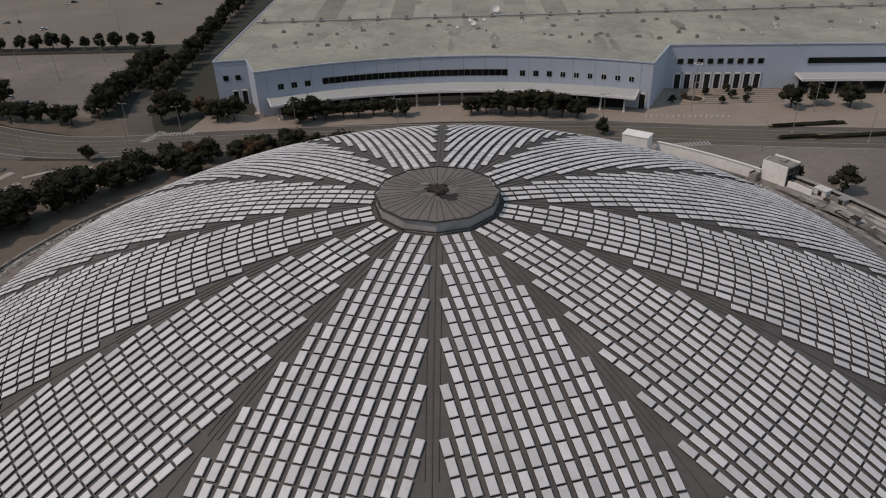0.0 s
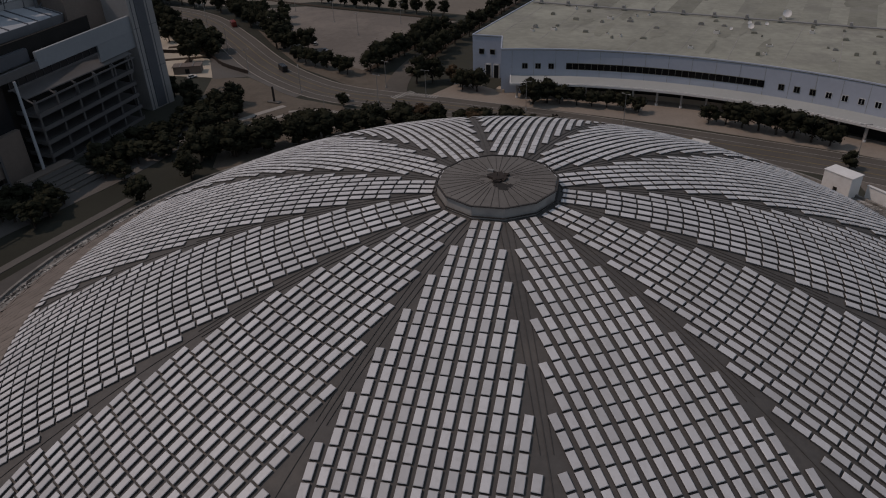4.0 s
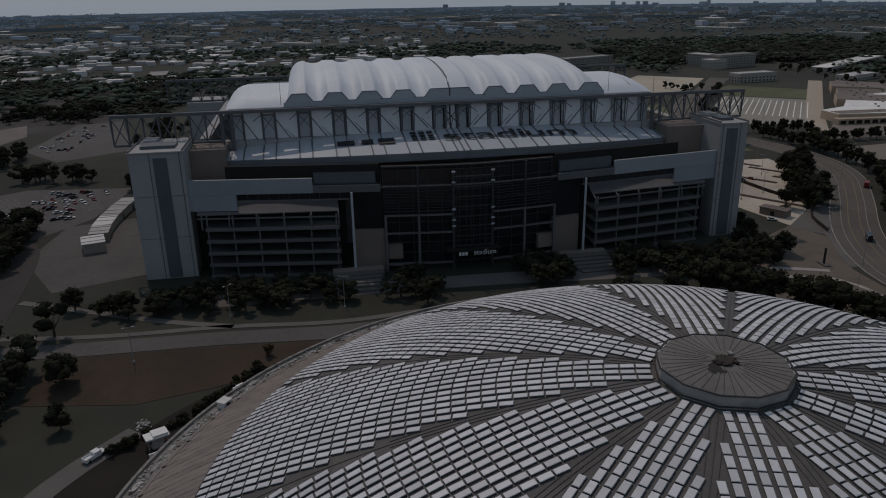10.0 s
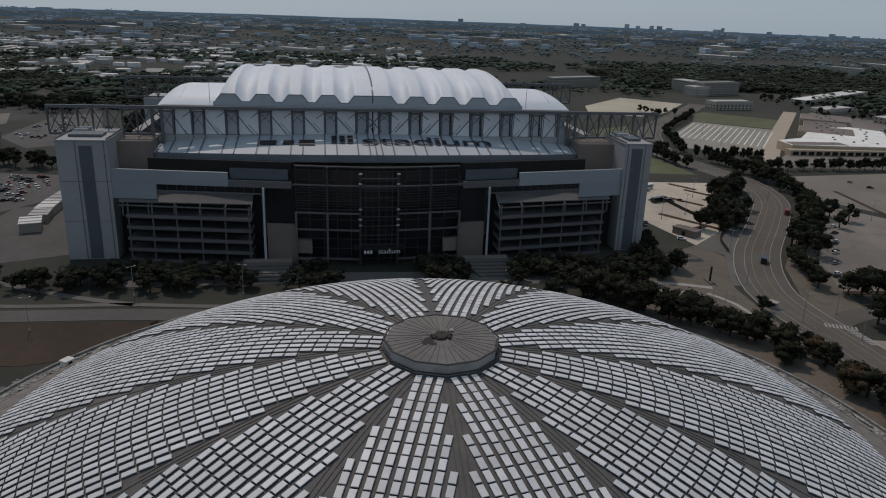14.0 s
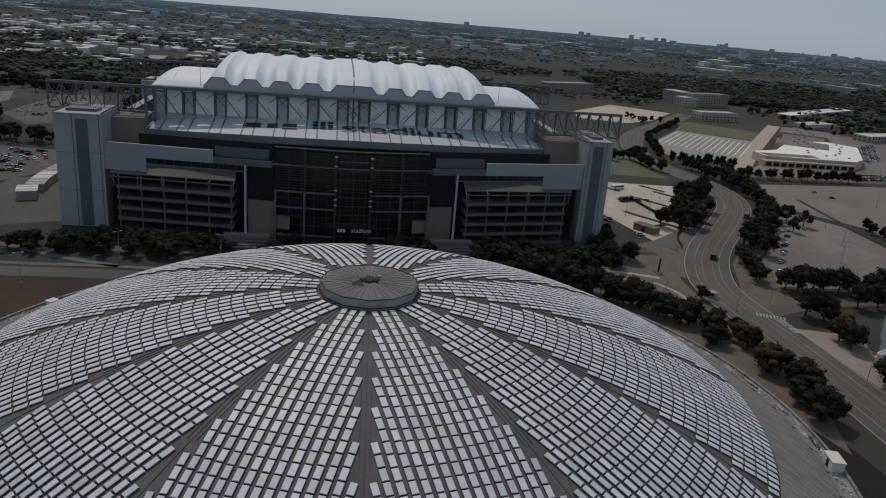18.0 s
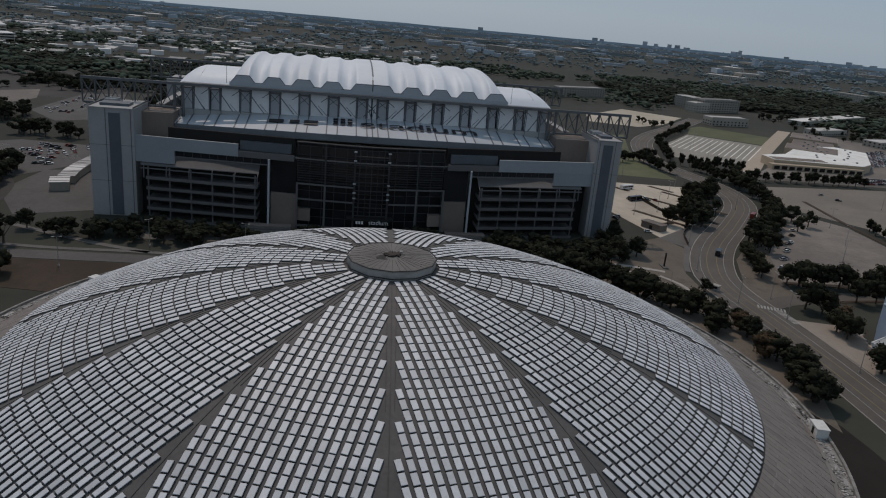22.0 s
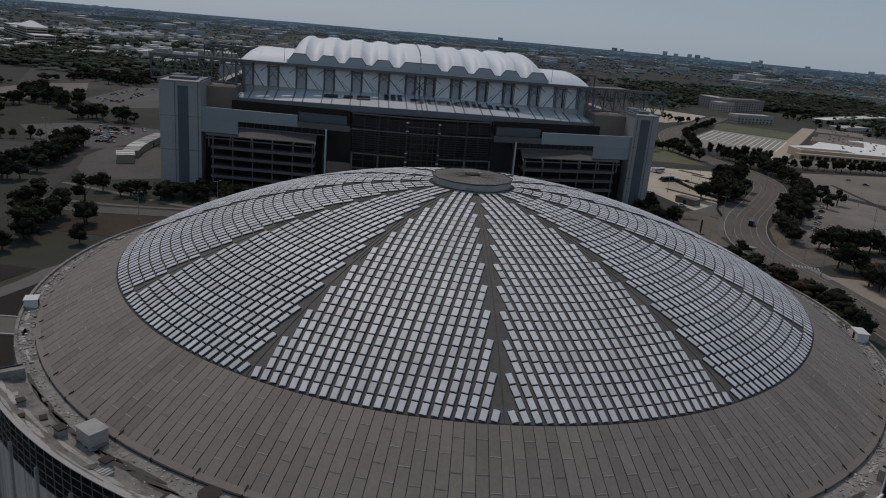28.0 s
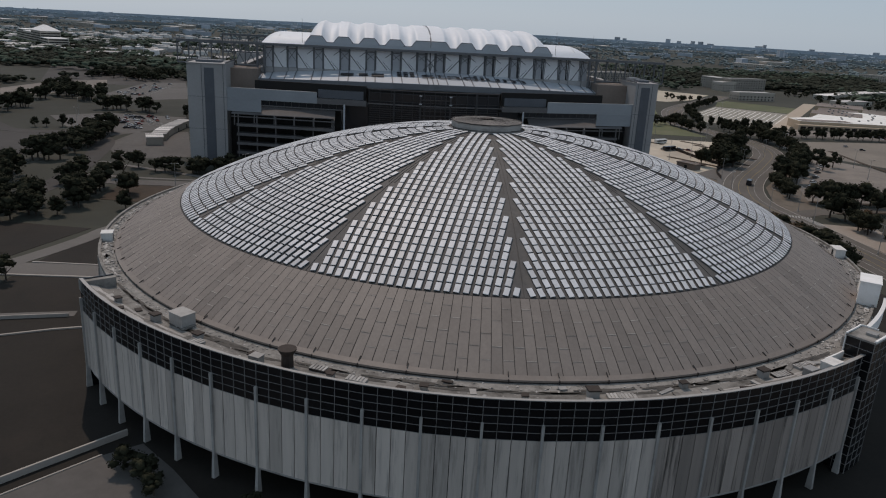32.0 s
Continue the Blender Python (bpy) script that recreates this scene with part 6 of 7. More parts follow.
        s.tube((0.08, 0.05, height * (0.5 + 0.08 * i)), (1.5 * math.cos(a), 1.5 * math.sin(a), height * r.uniform(1.05, 1.35)), 0.13, 0.05, 6)
    return s.mesh("wood")


CROWNS = [crown_mesh(i, "leaf") for i in range(6)] + [crown_mesh(11, "leafbrown"), crown_mesh(12, "leafbrown")]
TRUNKS = [trunk_mesh(i) for i in range(3)]
tr = random.Random(21)
TREE_LABELS = ("broad dark green tree in full leaf", "broad tree with brownish leaves")


FAR_CROWNS = [crown_mesh(30 + i, "leaf", clumps=11, leaves=170) for i in range(5)]
FAR_V = [np.array([tuple(v.co) for v in me.vertices]) + np.array([0, 0, 1.9]) for me in FAR_CROWNS]
FAR_F = [[tuple(p.vertices) for p in me.polygons] for me in FAR_CROWNS]
TRUNK_V = np.array([tuple(v.co) for v in TRUNKS[0].vertices])
TRUNK_F = [tuple(p.vertices) for p in TRUNKS[0].polygons]
massed = {"crown": ([], [], [0]), "trunk": ([], [], [0])}


def massed_tree(m):
    i, mm = tr.randrange(5), np.array(m)
    for key, v, f in (("crown", FAR_V[i], FAR_F[i]), ("trunk", TRUNK_V, TRUNK_F)):
        vs, fs, k = massed[key]
        vs.append(v @ mm[:3, :3].T + mm[:3, 3])
        fs += [tuple(k[0] + j for j in q) for q in f]
        k[0] += len(v)


def tree(x, y, h=7.5, spread=1.0, brown=False, group="trees by the roads"):
    h *= 1.28
    s = h / 7.5
    if group in ("trees in groves", "trees before the stadium"):
        massed_tree(pose(x, y, 0, 0, 0, tr.uniform(0, 360)) @ Matrix.Diagonal((s * spread, s * spread, s, 1)))
        return
    i = tr.choice((6, 7)) if brown else tr.randrange(6)
    o = thing("tree", TREE_LABELS[1 if brown else 0], "tree", pose(x, y, 0, 0, 0, tr.uniform(0, 360)) @ Matrix.Diagonal((s * spread, s * spread, s, 1)), group)
    part("trunk", TRUNKS[tr.randrange(3)], None, o)
    part("crown", CROWNS[i], None, o, m=pose(0, 0, 1.9))
    return o


def row(p, q, n, h=7.5, jit=1.5, spread=1.0, group="trees in a row", brown=0.0):
    for i in range(n):
        t = (i + 0.5) / n
        tree(p[0] + (q[0] - p[0]) * t + tr.uniform(-jit, jit), p[1] + (q[1] - p[1]) * t + tr.uniform(-jit, jit), h * tr.uniform(0.8, 1.2), spread, tr.random() < brown, group)


row((-160, 294), (-262, 299), 11, 7.0, 1.0)
row((-146, 184), (-147, 262), 13, 8.5, 2.0, 1.15)
row((-129, 205), (-136, 330), 15, 8.0, 1.8)
row((-138, 330), (-141, 480), 12, 8.0, 2.0)
row((-150, 178), (-196, 188), 6, 7.5, 2.0, 1.2)
row((-196, 198), (-290, 252), 14, 9.0, 4.0, 1.1)
row((-292, 254), (-350, 265), 7, 8.5, 3.0)
row((-394, 284), (-398, 392), 15, 7.0, 1.5)
row((-450, 244), (-560, 272), 12, 6.5, 2.0)
row((-560, 272), (-690, 356), 14, 6.5, 2.0)
row((-398, 224), (-446, 214), 7, 7.5, 3.0)
row((-350, 262), (-385, 268), 5, 9.0, 3.0, 1.2)
row((-380, 262), (-425, 256), 7, 7.5, 3.0, 1.0)
row((-440, 248), (-431, 304), 11, 7.5, 1.5, 0.62)
row((-236, 166), (-330, 228), 14, 9.0, 5.0, 1.1)
row((-306, 203), (-330, 232), 6, 9.0, 4.0, 1.1)
for x, y, h, br in ((-118, 178, 10, 0), (-112, 182, 9, 0), (-104, 186, 6, 1), (-98, 182, 6, 1), (-95, 178, 7.5, 0), (-92, 182, 6, 1), (-88, 178, 8, 0), (-132, 140, 5, 0),
                    (-147, 78, 9, 0), (-142, 88, 9, 0), (-177, 113, 8, 0), (-177, 124, 8, 0), (-210, 122, 7, 0), (-186, 108, 8, 0), (-196, 118, 8, 0),
                    (-168, 114, 7.5, 0), (-140, 60, 8, 0), (-143, 40, 7, 0),
                    (-150, -30, 7, 0), (-118, -84, 3.2, 1), (-108, -142, 8, 0), (-107, -155, 8, 0), (-104, -162, 8, 0), (-112, -143, 7, 0), (-124, -173, 8, 0), (-142, -209, 8, 0), (-84, -171, 9, 0), (-76, -182, 9, 0), (-90, -186, 9, 0),
                    (-60, -176, 9, 0), (-70, -165, 8, 0), (-119, -200, 8, 0), (-165, -157, 7, 0), (123, 101, 7, 0), (109, 108, 6, 0), (58, 154, 5, 0),
                    (137, 177, 7.5, 0), (148, 180, 7.5, 0), (160, 176, 8, 0), (118, 190, 3, 0), (112, 184, 2.6, 0), (108, 195, 3, 0), (98, 190, 2.5, 1), (92, 186, 2.8, 0), (118, 198, 3, 0), (126, 195, 3, 0), (122, 185, 2.6, 0),
                    (95.5, -66, 4.2, 0), (92.5, -70.5, 3.8, 0), (99.5, -63, 3.4, 0), (104, -46, 3.4, 0), (-83, -152, 7, 0), (-84, -134, 6, 0), (-69, -162, 7, 0), (-71, -155, 6, 0), (-62, -168, 7, 0), (-96, -158, 7, 0)):
    tree(x, y, h, 1.15, bool(br))
# clumps of dark trees at the arena's foot, with gaps between
belt = random.Random(21)
for x, y, n, h in ((-131, 91, 4, 8.5), (-139, 84, 3, 8.5), (-146, 76, 3, 8.5), (-121, 107, 3, 8.5), (-124, 100, 2, 8.5), (-110, 116, 3, 7.5), (-104, 122, 3, 7.5), (-97, 127, 2, 7), (-90, 126, 2, 6.5), (-92, 137, 1, 5.5), (-84, 138, 2, 6), (-77, 138, 2, 6), (-68, 136, 3, 7), (-56, 137, 3, 7.5), (-46, 137, 2, 7), (-38, 138, 3, 8), (-101, 140, 1, 5)):
    for k in range(n):
        tree(x + belt.uniform(-3, 3) * (n > 1), y + belt.uniform(-3, 3) * (n > 1), h * belt.uniform(0.85, 1.1), 1.4, belt.random() < 0.06, "trees at the arena's foot")
# hall forecourt planting, low and wide
for x, y, h in ((-60, 173, 6.5), (-55, 176, 6), (-50, 177, 5), (-43, 178, 4.6), (-37, 179, 4.2), (-31, 180, 4.4), (-24, 180, 4.6), (-18, 179, 4), (9, 178, 4.5), (15, 179, 5), (21, 178, 6), (27, 177, 6), (33, 176, 6.5), (39, 175, 6.5), (45, 173, 6), (51, 172, 5)):
    tree(x, y, h * 1.3, 1.25, False, "trees before the hall")
# planting before the stadium
for k in range(170):
    u, v = tr.uniform(-150, 122), tr.uniform(-30, -9)
    if abs(u) < 16 or (v > -14 and abs(u) > 104) or (v > -21 and 35 < abs(u) < 59):
        continue
    q = SM @ Vector((u, v, 0))
    tree(q.x, q.y, tr.uniform(4.5, 7.0), 1.35, tr.random() < 0.1, "trees before the stadium")


def grove(x0, y0, x1, y1, n, h, keep=lambda x, y: True, spread=1.15, brown=0.1, group="trees in groves"):
    k = 0
    while k < n:
        x, y = tr.uniform(x0, x1), tr.uniform(y0, y1)
        k += 1
        if keep(x, y):
            tree(x, y, h * tr.uniform(0.7, 1.2), spread, tr.random() < brown, group)


grove(-150, -215, -70, -150, 22, 9)
grove(-60, -240, 30, -165, 26, 9)
grove(-40, -165, 60, -128, 8, 7)
for x, y, rx, ry, n in ((-340, -318, 34, 10, 16), (-430, -318, 40, 12, 20), (-495, -345, 20, 6, 8), (-440, -292, 28, 8, 14), (-378, -236, 10, 22, 12), (-215, -208, 50, 8, 26), (-250, -210, 20, 7, 8), (-640, -330, 30, 40, 30), (-400, -180, 60, 12, 22), (-510, -200, 60, 14, 24)):
    for k in range(n):
        tree(x + rx * tr.uniform(-1, 1), y + ry * tr.uniform(-1, 1), 8.5 * tr.uniform(0.7, 1.2), 1.2, False, "trees in groves")
row((-276, -266), (-292, -222), 6, 5.5, 1.5)

grove(-470, -170, -350, -120, 14, 8)
grove(-880, 520, -680, 650, 70, 6)
grove(-720, 300, -650, 350, 10, 6)
grove(-260, 182, -205, 205, 16, 9, lambda x, y: abs((y - 177) + (x + 205) * 0.66) > 15)
grove(-296, 222, -240, 262, 16, 9, lambda x, y: (y - 208) + (x + 252) * 0.78 > 16)
grove(-330, 150, -232, 222, 30, 9, lambda x, y: -32 < (y - 208) + (x + 252) * 0.78 < -15)


row((-400, 150), (-470, 235), 10, 7, 4.0)


grove_ob = thing("tree_groves", "groves of dark green trees round the stadium and lots", "trees", kind="stuff")
for key, mat_ in (("crown", "leaf"), ("trunk", "wood")):
    part(key + "s", mesh_of(np.concatenate(massed[key][0]).tolist(), massed[key][1], mat_), None, grove_ob)["kind"] = "stuff"

# ---- far woods and town ----
ico = bmesh.new()
bmesh.ops.create_icosphere(ico, subdivisions=1, radius=1.0)
ICO_V = np.array([tuple(v.co) for v in ico.verts])
ICO_F = np.array([[v.index for v in f.verts] for f in ico.faces])
ico.free()


def clump_template(rng, lumps):
    """A ragged crown of several small lumps, about one unit in radius."""
    vs, fs = [], []
    for i in range(lumps):
        c = rng.normal(0, 0.48, 3) * np.array([1, 1, 0.5])
        s = rng.uniform(0.28, 0.5)
        vs.append(ICO_V * (1 + rng.uniform(-0.3, 0.3, (len(ICO_V), 1))) * s * np.array([1, 1, 0.85]) + c)
        fs.append(ICO_F + i * len(ICO_V))
    return np.concatenate(vs), np.concatenate(fs)


def woods(name, label, boxes, seed, mat="farwood", lumps=7):
    """Many ragged tree crowns as one mass; boxes: (x0, y0, x1, y1, count, height)."""
    rng = np.random.default_rng(seed)
    forms = [clump_template(rng, lumps) for i in range(8)]
    vs, fs, k = [], [], 0
    for x0, y0, x1, y1, n, h in boxes:
        for px, py_ in zip(rng.uniform(x0, x1, n), rng.uniform(y0, y1, n)):
            if noise.noise(Vector((px * 0.004, py_ * 0.004, seed))) < -0.14 or (-872 < px < -380 and 170 < py_ < 590):
                continue
            s, a = h * rng.uniform(0.5, 1.1), rng.uniform(0, 6.28)
            v, f = forms[rng.integers(8)]
            ca, sa = math.cos(a) * s, math.sin(a) * s
            vs.append(np.column_stack((v[:, 0] * ca - v[:, 1] * sa + px, v[:, 0] * sa + v[:, 1] * ca + py_, v[:, 2] * s * 0.62 + s * 0.5)))
            fs.append(f + k)
            k += len(v)
    return thing(name, label, "woodland", kind="stuff", data=mesh_of(np.concatenate(vs).tolist(), np.concatenate(fs).tolist(), mat))


woods("near_woods", "belts of dark woodland round the stadium lots", [(-1160, -760, -600, -355, 1500, 9), (-1000, -420, -640, -230, 420, 9), (-560, -560, -420, -400, 160, 8), (-900, 480, -420, 1300, 600, 9), (-1500, 650, -160, 1500, 700, 10), (-700, -1200, 100, -420, 600, 10), (-1250, 400, -960, 900, 1300, 11)], 9, "nearwood")
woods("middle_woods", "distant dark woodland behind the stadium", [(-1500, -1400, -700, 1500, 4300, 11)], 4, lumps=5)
# haze grows with distance through the woods' own painted colours
woods("horizon_woods", "blue haze-tinted woodland near the horizon", [(-6200, -4600, -2900, 5600, 8000, 15)], 6, "bluewood", 2)
woods("far_woods", "haze-tinted distant woodland stretching to the horizon", [(-3000, -3400, -1450, 3400, 9500, 13), (-3000, 1200, -300, 3400, 2600, 13)], 5, "hazewood", 2)

rb = random.Random(31)
town = Shape()
for k in range(420):
    x, y = rb.uniform(-1900, -900), rb.uniform(-1250, 120)
    w, d, h = rb.uniform(5, 16), rb.uniform(5, 10), rb.uniform(4, 8)
    town.box(-w, -d, 0, w, d, h, pose(x, y, 0, 0, 0, rb.choice((0, 12, 90)) + rb.uniform(-4, 4)))
thing("far_town", "scattered pale-roofed houses and sheds among far trees", "town", kind="stuff", data=town.mesh("farroof"))


def far_building(x, y, w, d, h, turn, kind=0, group="far buildings"):
    o = thing("building", ("pale flat-roofed commercial building", "brown-roofed apartment block with rows of windows", "grey office block in the distance", "beige apartment block with rows of windows and a pale roof")[kind], "building", pose(x, y, 0, 0, 0, turn), group)
    part("wall", Shape().box(-w / 2, -d / 2, 0, w / 2, d / 2, h), "hazewall" if kind == 2 else "farwall", o)
    if kind == 1:
        s = Shape().add([(-w / 2 - 0.6, -d / 2 - 0.6, h), (w / 2 + 0.6, -d / 2 - 0.6, h), (w / 2 + 0.6, d / 2 + 0.6, h), (-w / 2 - 0.6, d / 2 + 0.6, h), (-w / 2 + d / 3, 0, h + 3), (w / 2 - d / 3, 0, h + 3)], [(0, 1, 5, 4), (1, 2, 5), (2, 3, 4, 5), (3, 0, 4), (3, 2, 1, 0)])
        part("roof", s, "brownroof", o)
    else:
        part("roof", Shape().box(-w / 2 + 0.3, -d / 2 + 0.3, h, w / 2 - 0.3, d / 2 - 0.3, h + 0.3), "farroof", o)
        for sg in (-1, 1):
            part("parapet", Shape().box(-w / 2, sg * (d / 2 - 0.2) - 0.2, h, w / 2, sg * (d / 2 - 0.2) + 0.2, h + 0.9), "farwall", o)
    floors = max(1, int(h / 3.4))
    ws = Shape()
    for f in range(floors):
        z = 1.0 + 3.4 * f
        n = max(2, int(w / 5))
        for i in range(n):
            u = -w / 2 + w * (i + 0.5) / n
            for sg in (-1, 1):
                ws.box(u - 1.0, sg * d / 2 - 0.06, z, u + 1.0, sg * d / 2 + 0.06, z + 1.6)
        for i in range(max(1, int(d / 5))):
            v = -d / 2 + d * (i + 0.5) / max(1, int(d / 5))
            for sg in (-1, 1):
                ws.box(sg * w / 2 - 0.06, v - 1.0, z, sg * w / 2 + 0.06, v + 1.0, z + 1.6)
    if kind != 2:
        part("window_glass", ws, "darkglass", o)["kind"] = "stuff"
    return o


# the hotel with a pyramid roof
hotel = thing("hotel", "large pale hotel with stepped wings and a pyramid roof", "building", pose(-1150, -655, 0, 0, 0, 38))
for u0, u1, h in ((-32, 32, 26), (-85, -32, 22), (32, 80, 16), (-130, -85, 24)):
    w = part("wing", Shape().box(u0, -16, 0, u1, 16, h), "farwall", hotel)
    for f in range(int(h / 4)):
        part("window_band", Shape().box(u0 + 1, 15.8, 1.5 + 4 * f, u1 - 1, 16.2, 3.3 + 4 * f), "darkglass", w)
        part("window_band", Shape().box(u0 + 1, -16.2, 1.5 + 4 * f, u1 - 1, -15.8, 3.3 + 4 * f), "darkglass", w)
        if u1 in (32, 80):
            part("window_band", Shape().box(u1 - 0.2, -15, 1.5 + 4 * f, u1 + 0.2, 15, 3.3 + 4 * f), "darkglass", w)
    part("wing_roof", Shape().box(u0 - 0.5, -16.5, h, u1 + 0.5, 16.5, h + 0.8), "whitetrim", w)
part("pyramid_roof", Shape().add([(-33, -17, 26.8), (33, -17, 26.8), (33, 17, 26.8), (-33, 17, 26.8), (-12, 0, 36), (12, 0, 36)], [(0, 1, 5, 4), (1, 2, 5), (2, 3, 4, 5), (3, 0, 4)]), "whitetrim", hotel, "pale pyramid roof")

# the white-roofed store and its neighbours
store = thing("store", "large tan store with a white coated roof", "building", pose(-510, 415, 0, 0, 0, 0))
STORE = [(45, -70), (50, 12), (36, 28), (-38, 72), (-64, 54), (-52, 6), (8, -40), (22, -70)]
part("wall", Shape().prism(STORE, 0, 7.0), "tanwall", store)
part("roof", Shape().prism([(x * 0.99, y * 0.99) for x, y in STORE], 7.0, 7.3), "whiteroof", store, "white coated flat roof")
part("front_roof", Shape().box(30, -68, 7.3, 44, -18, 7.45), "mauveroof", store, "brown roof of the shop front")
part("shop_front", Shape().box(46, -76, 0, 55, 10, 4.6), "tanwall", store, "low tan shop front")
for k in range(12):
    part("shop_window", Shape().box(55.0, -74 + 7 * k, 0.5, 55.15, -69 + 7 * k, 3.4), "darkglass", store)
for x, y in ((-45, 52), (-38, 30), (-30, 48), (-24, 20), (-18, 38), (-8, 8), (-4, 30), (4, -8), (10, 20), (16, -14), (20, 10), (28, -4), (34, 14), (38, -30)):
    part("roof_vent", Shape().box(x, y, 7.3, x + 1.6, y + 1.5, 8.4), "vent", store)
mall = thing("shopping_centre", "long tan shopping centre with a brown flat roof", "building", pose(-592, 455, 0, 0, 0, 148.5))
for u0, u1, d, h in ((-74, -30, 24, 7.5), (-30, 22, 20, 6.5), (22, 74, 24, 8.0)):
    w = part("wall", Shape().box(u0, -d, 0, u1, d, h), "tanwall", mall)
    part("roof", Shape().box(u0 + 0.4, -d + 0.4, h, u1 - 0.4, d - 0.4, h + 0.25), "mauveroof", mall, "brown flat roof")
    for k in range(5):
        part("roof_vent", Shape().box(u0 + 5 + 8 * k, -10 + (k * 13 % 22), h + 0.25, u0 + 7 + 8 * k, -8 + (k * 13 % 22), h + 1.5), "vent", mall)
for x, y, w, d, h, tn in ((-985, 298, 88, 20, 14, 116), (-918, 492, 70, 20, 18, 110), (-944, 462, 24, 46, 17, 110), (-900, 455, 26, 22, 13, 110), (-755, 432, 54, 20, 10, 102), (-906, 678, 150, 26, 7, 128), (-850, 600, 90, 24, 6, 128), (-742, 560, 60, 22, 6, 118), (-660, 590, 60, 24, 7, 110), (-560, 600, 70, 26, 7, 100)):
    far_building(x, y, w, d, h, tn, 3, "apartment blocks")
for k in range(80):
    x, y = rb.uniform(-1700, -900), rb.uniform(-1000, -230)
    far_building(x, y, rb.uniform(18, 60), rb.uniform(14, 30), rb.uniform(4, 8), rb.choice((0, 0, 90, 10)), 0)
for k in range(60):
    x, y = rb.uniform(-3400, -1200), rb.uniform(-2200, 2400)
    far_building(x, y, rb.uniform(30, 110), rb.uniform(20, 60), rb.uniform(8, 16), rb.uniform(0, 90), 0)
# office blocks and the roofs below take their haze from the wall colour
for x, y, w, h in ((-4857, 1380, 30, 34), (-4941, 1452, 26, 28), (-4759, 1694, 30, 40), (-4830, 1795, 24, 30), (-4706, 1842, 26, 36), (-4781, 1925, 30, 34), (-4665, 1945, 36, 26), (-4728, 2300, 40, 26), (-4713, 2332, 20, 36), (-5007, 622, 34, 34), (-2881, 1526, 24, 34), (-2917, 1565, 20, 24), (-2949, 1818, 56, 26), (-5244, 46, 40, 24), (-4495, 2538, 30, 26), (-4312, 2847, 30, 30), (-4194, 2846, 24, 22), (-5037, 1058, 40, 20)):
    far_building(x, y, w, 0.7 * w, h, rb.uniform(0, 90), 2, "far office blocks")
specks = Shape()
for k in range(600):
    w, h = rb.uniform(8, 34), rb.uniform(5, 13)
    specks.box(-w, -9, 0, w, 9, h, pose(rb.uniform(-5800, -1900), rb.uniform(-3600, 4800), 4, 0, 0, rb.uniform(0, 180)))
thing("far_roofs", "pale haze-tinted roofs scattered through the distance", "town", kind="stuff", data=specks.mesh("hazewall"))

# ridges of trees at the horizon; haze is painted into their colours
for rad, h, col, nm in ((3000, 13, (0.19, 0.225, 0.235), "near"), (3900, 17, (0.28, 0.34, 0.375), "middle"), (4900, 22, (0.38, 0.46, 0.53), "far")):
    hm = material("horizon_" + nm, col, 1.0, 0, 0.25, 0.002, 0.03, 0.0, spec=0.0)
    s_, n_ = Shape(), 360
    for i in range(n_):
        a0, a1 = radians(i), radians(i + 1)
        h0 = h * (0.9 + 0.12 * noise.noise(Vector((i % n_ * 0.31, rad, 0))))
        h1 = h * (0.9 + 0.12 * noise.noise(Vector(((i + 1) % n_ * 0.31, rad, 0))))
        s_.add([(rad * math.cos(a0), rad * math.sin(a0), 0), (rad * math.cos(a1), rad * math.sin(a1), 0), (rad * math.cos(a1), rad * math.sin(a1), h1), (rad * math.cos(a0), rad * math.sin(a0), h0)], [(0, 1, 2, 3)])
    thing("backdrop_horizon_" + nm, "wooded horizon with blue-grey haze painted in", "backdrop", kind="structure", data=s_.mesh(hm))

# ---- vehicles ----
def car_parts(o, paint, l=4.5, w=1.8, h=1.45):
    body = Shape().add([(-l / 2, -w / 2, 0.3), (l / 2, -w / 2, 0.3), (l / 2, w / 2, 0.3), (-l / 2, w / 2, 0.3), (-l / 2, -w / 2, 0.85), (l / 2, -w / 2, 0.75), (l / 2, w / 2, 0.75), (-l / 2, w / 2, 0.85)],
                       [(3, 2, 1, 0), (4, 5, 6, 7), (0, 1, 5, 4), (1, 2, 6, 5), (2, 3, 7, 6), (3, 0, 4, 7)])
    part("body", body, paint, o)
    cab = Shape().add([(-l * 0.42, -w * 0.46, 0.84), (l * 0.22, -w * 0.46, 0.78), (l * 0.22, w * 0.46, 0.78), (-l * 0.42, w * 0.46, 0.84), (-l * 0.30, -w * 0.38, h), (l * 0.06, -w * 0.38, h), (l * 0.06, w * 0.38, h), (-l * 0.30, w * 0.38, h)],
                      [(0, 1, 5, 4), (1, 2, 6, 5), (2, 3, 7, 6), (3, 0, 4, 7)])
    part("window_glass", cab, "darkglass", o)
    part("roof", Shape().box(-l * 0.31, -w * 0.39, h - 0.01, l * 0.07, w * 0.39, h + 0.05), paint, o)
    for x in (-l * 0.31, l * 0.31):
        for y in (-w / 2 + 0.05, w / 2 - 0.05):
            part("wheel", Shape().tube((x, y - 0.1, 0.33), (x, y + 0.1, 0.33), 0.33, 0.33, 12), "tyre", o)


PAINTS = {"carwhite": "white parked car", "carsilver": "silver grey parked car", "cardark": "dark parked car", "carred": "dark red parked car"}
car_master = {}
for k in PAINTS:
    car_master[k] = thing("car", PAINTS[k] + " on the asphalt lot", "car", pose(-300, 160 + 6 * len(car_master), 0.06, 0, 0, 35), "parked cars")
    car_parts(car_master[k], k)
cr = random.Random(77)


def car(x, y, paint=None, turn=None, z=0.07):
    paint = paint or cr.choice(("carwhite", "carwhite", "carsilver", "cardark", "cardark", "carred"))
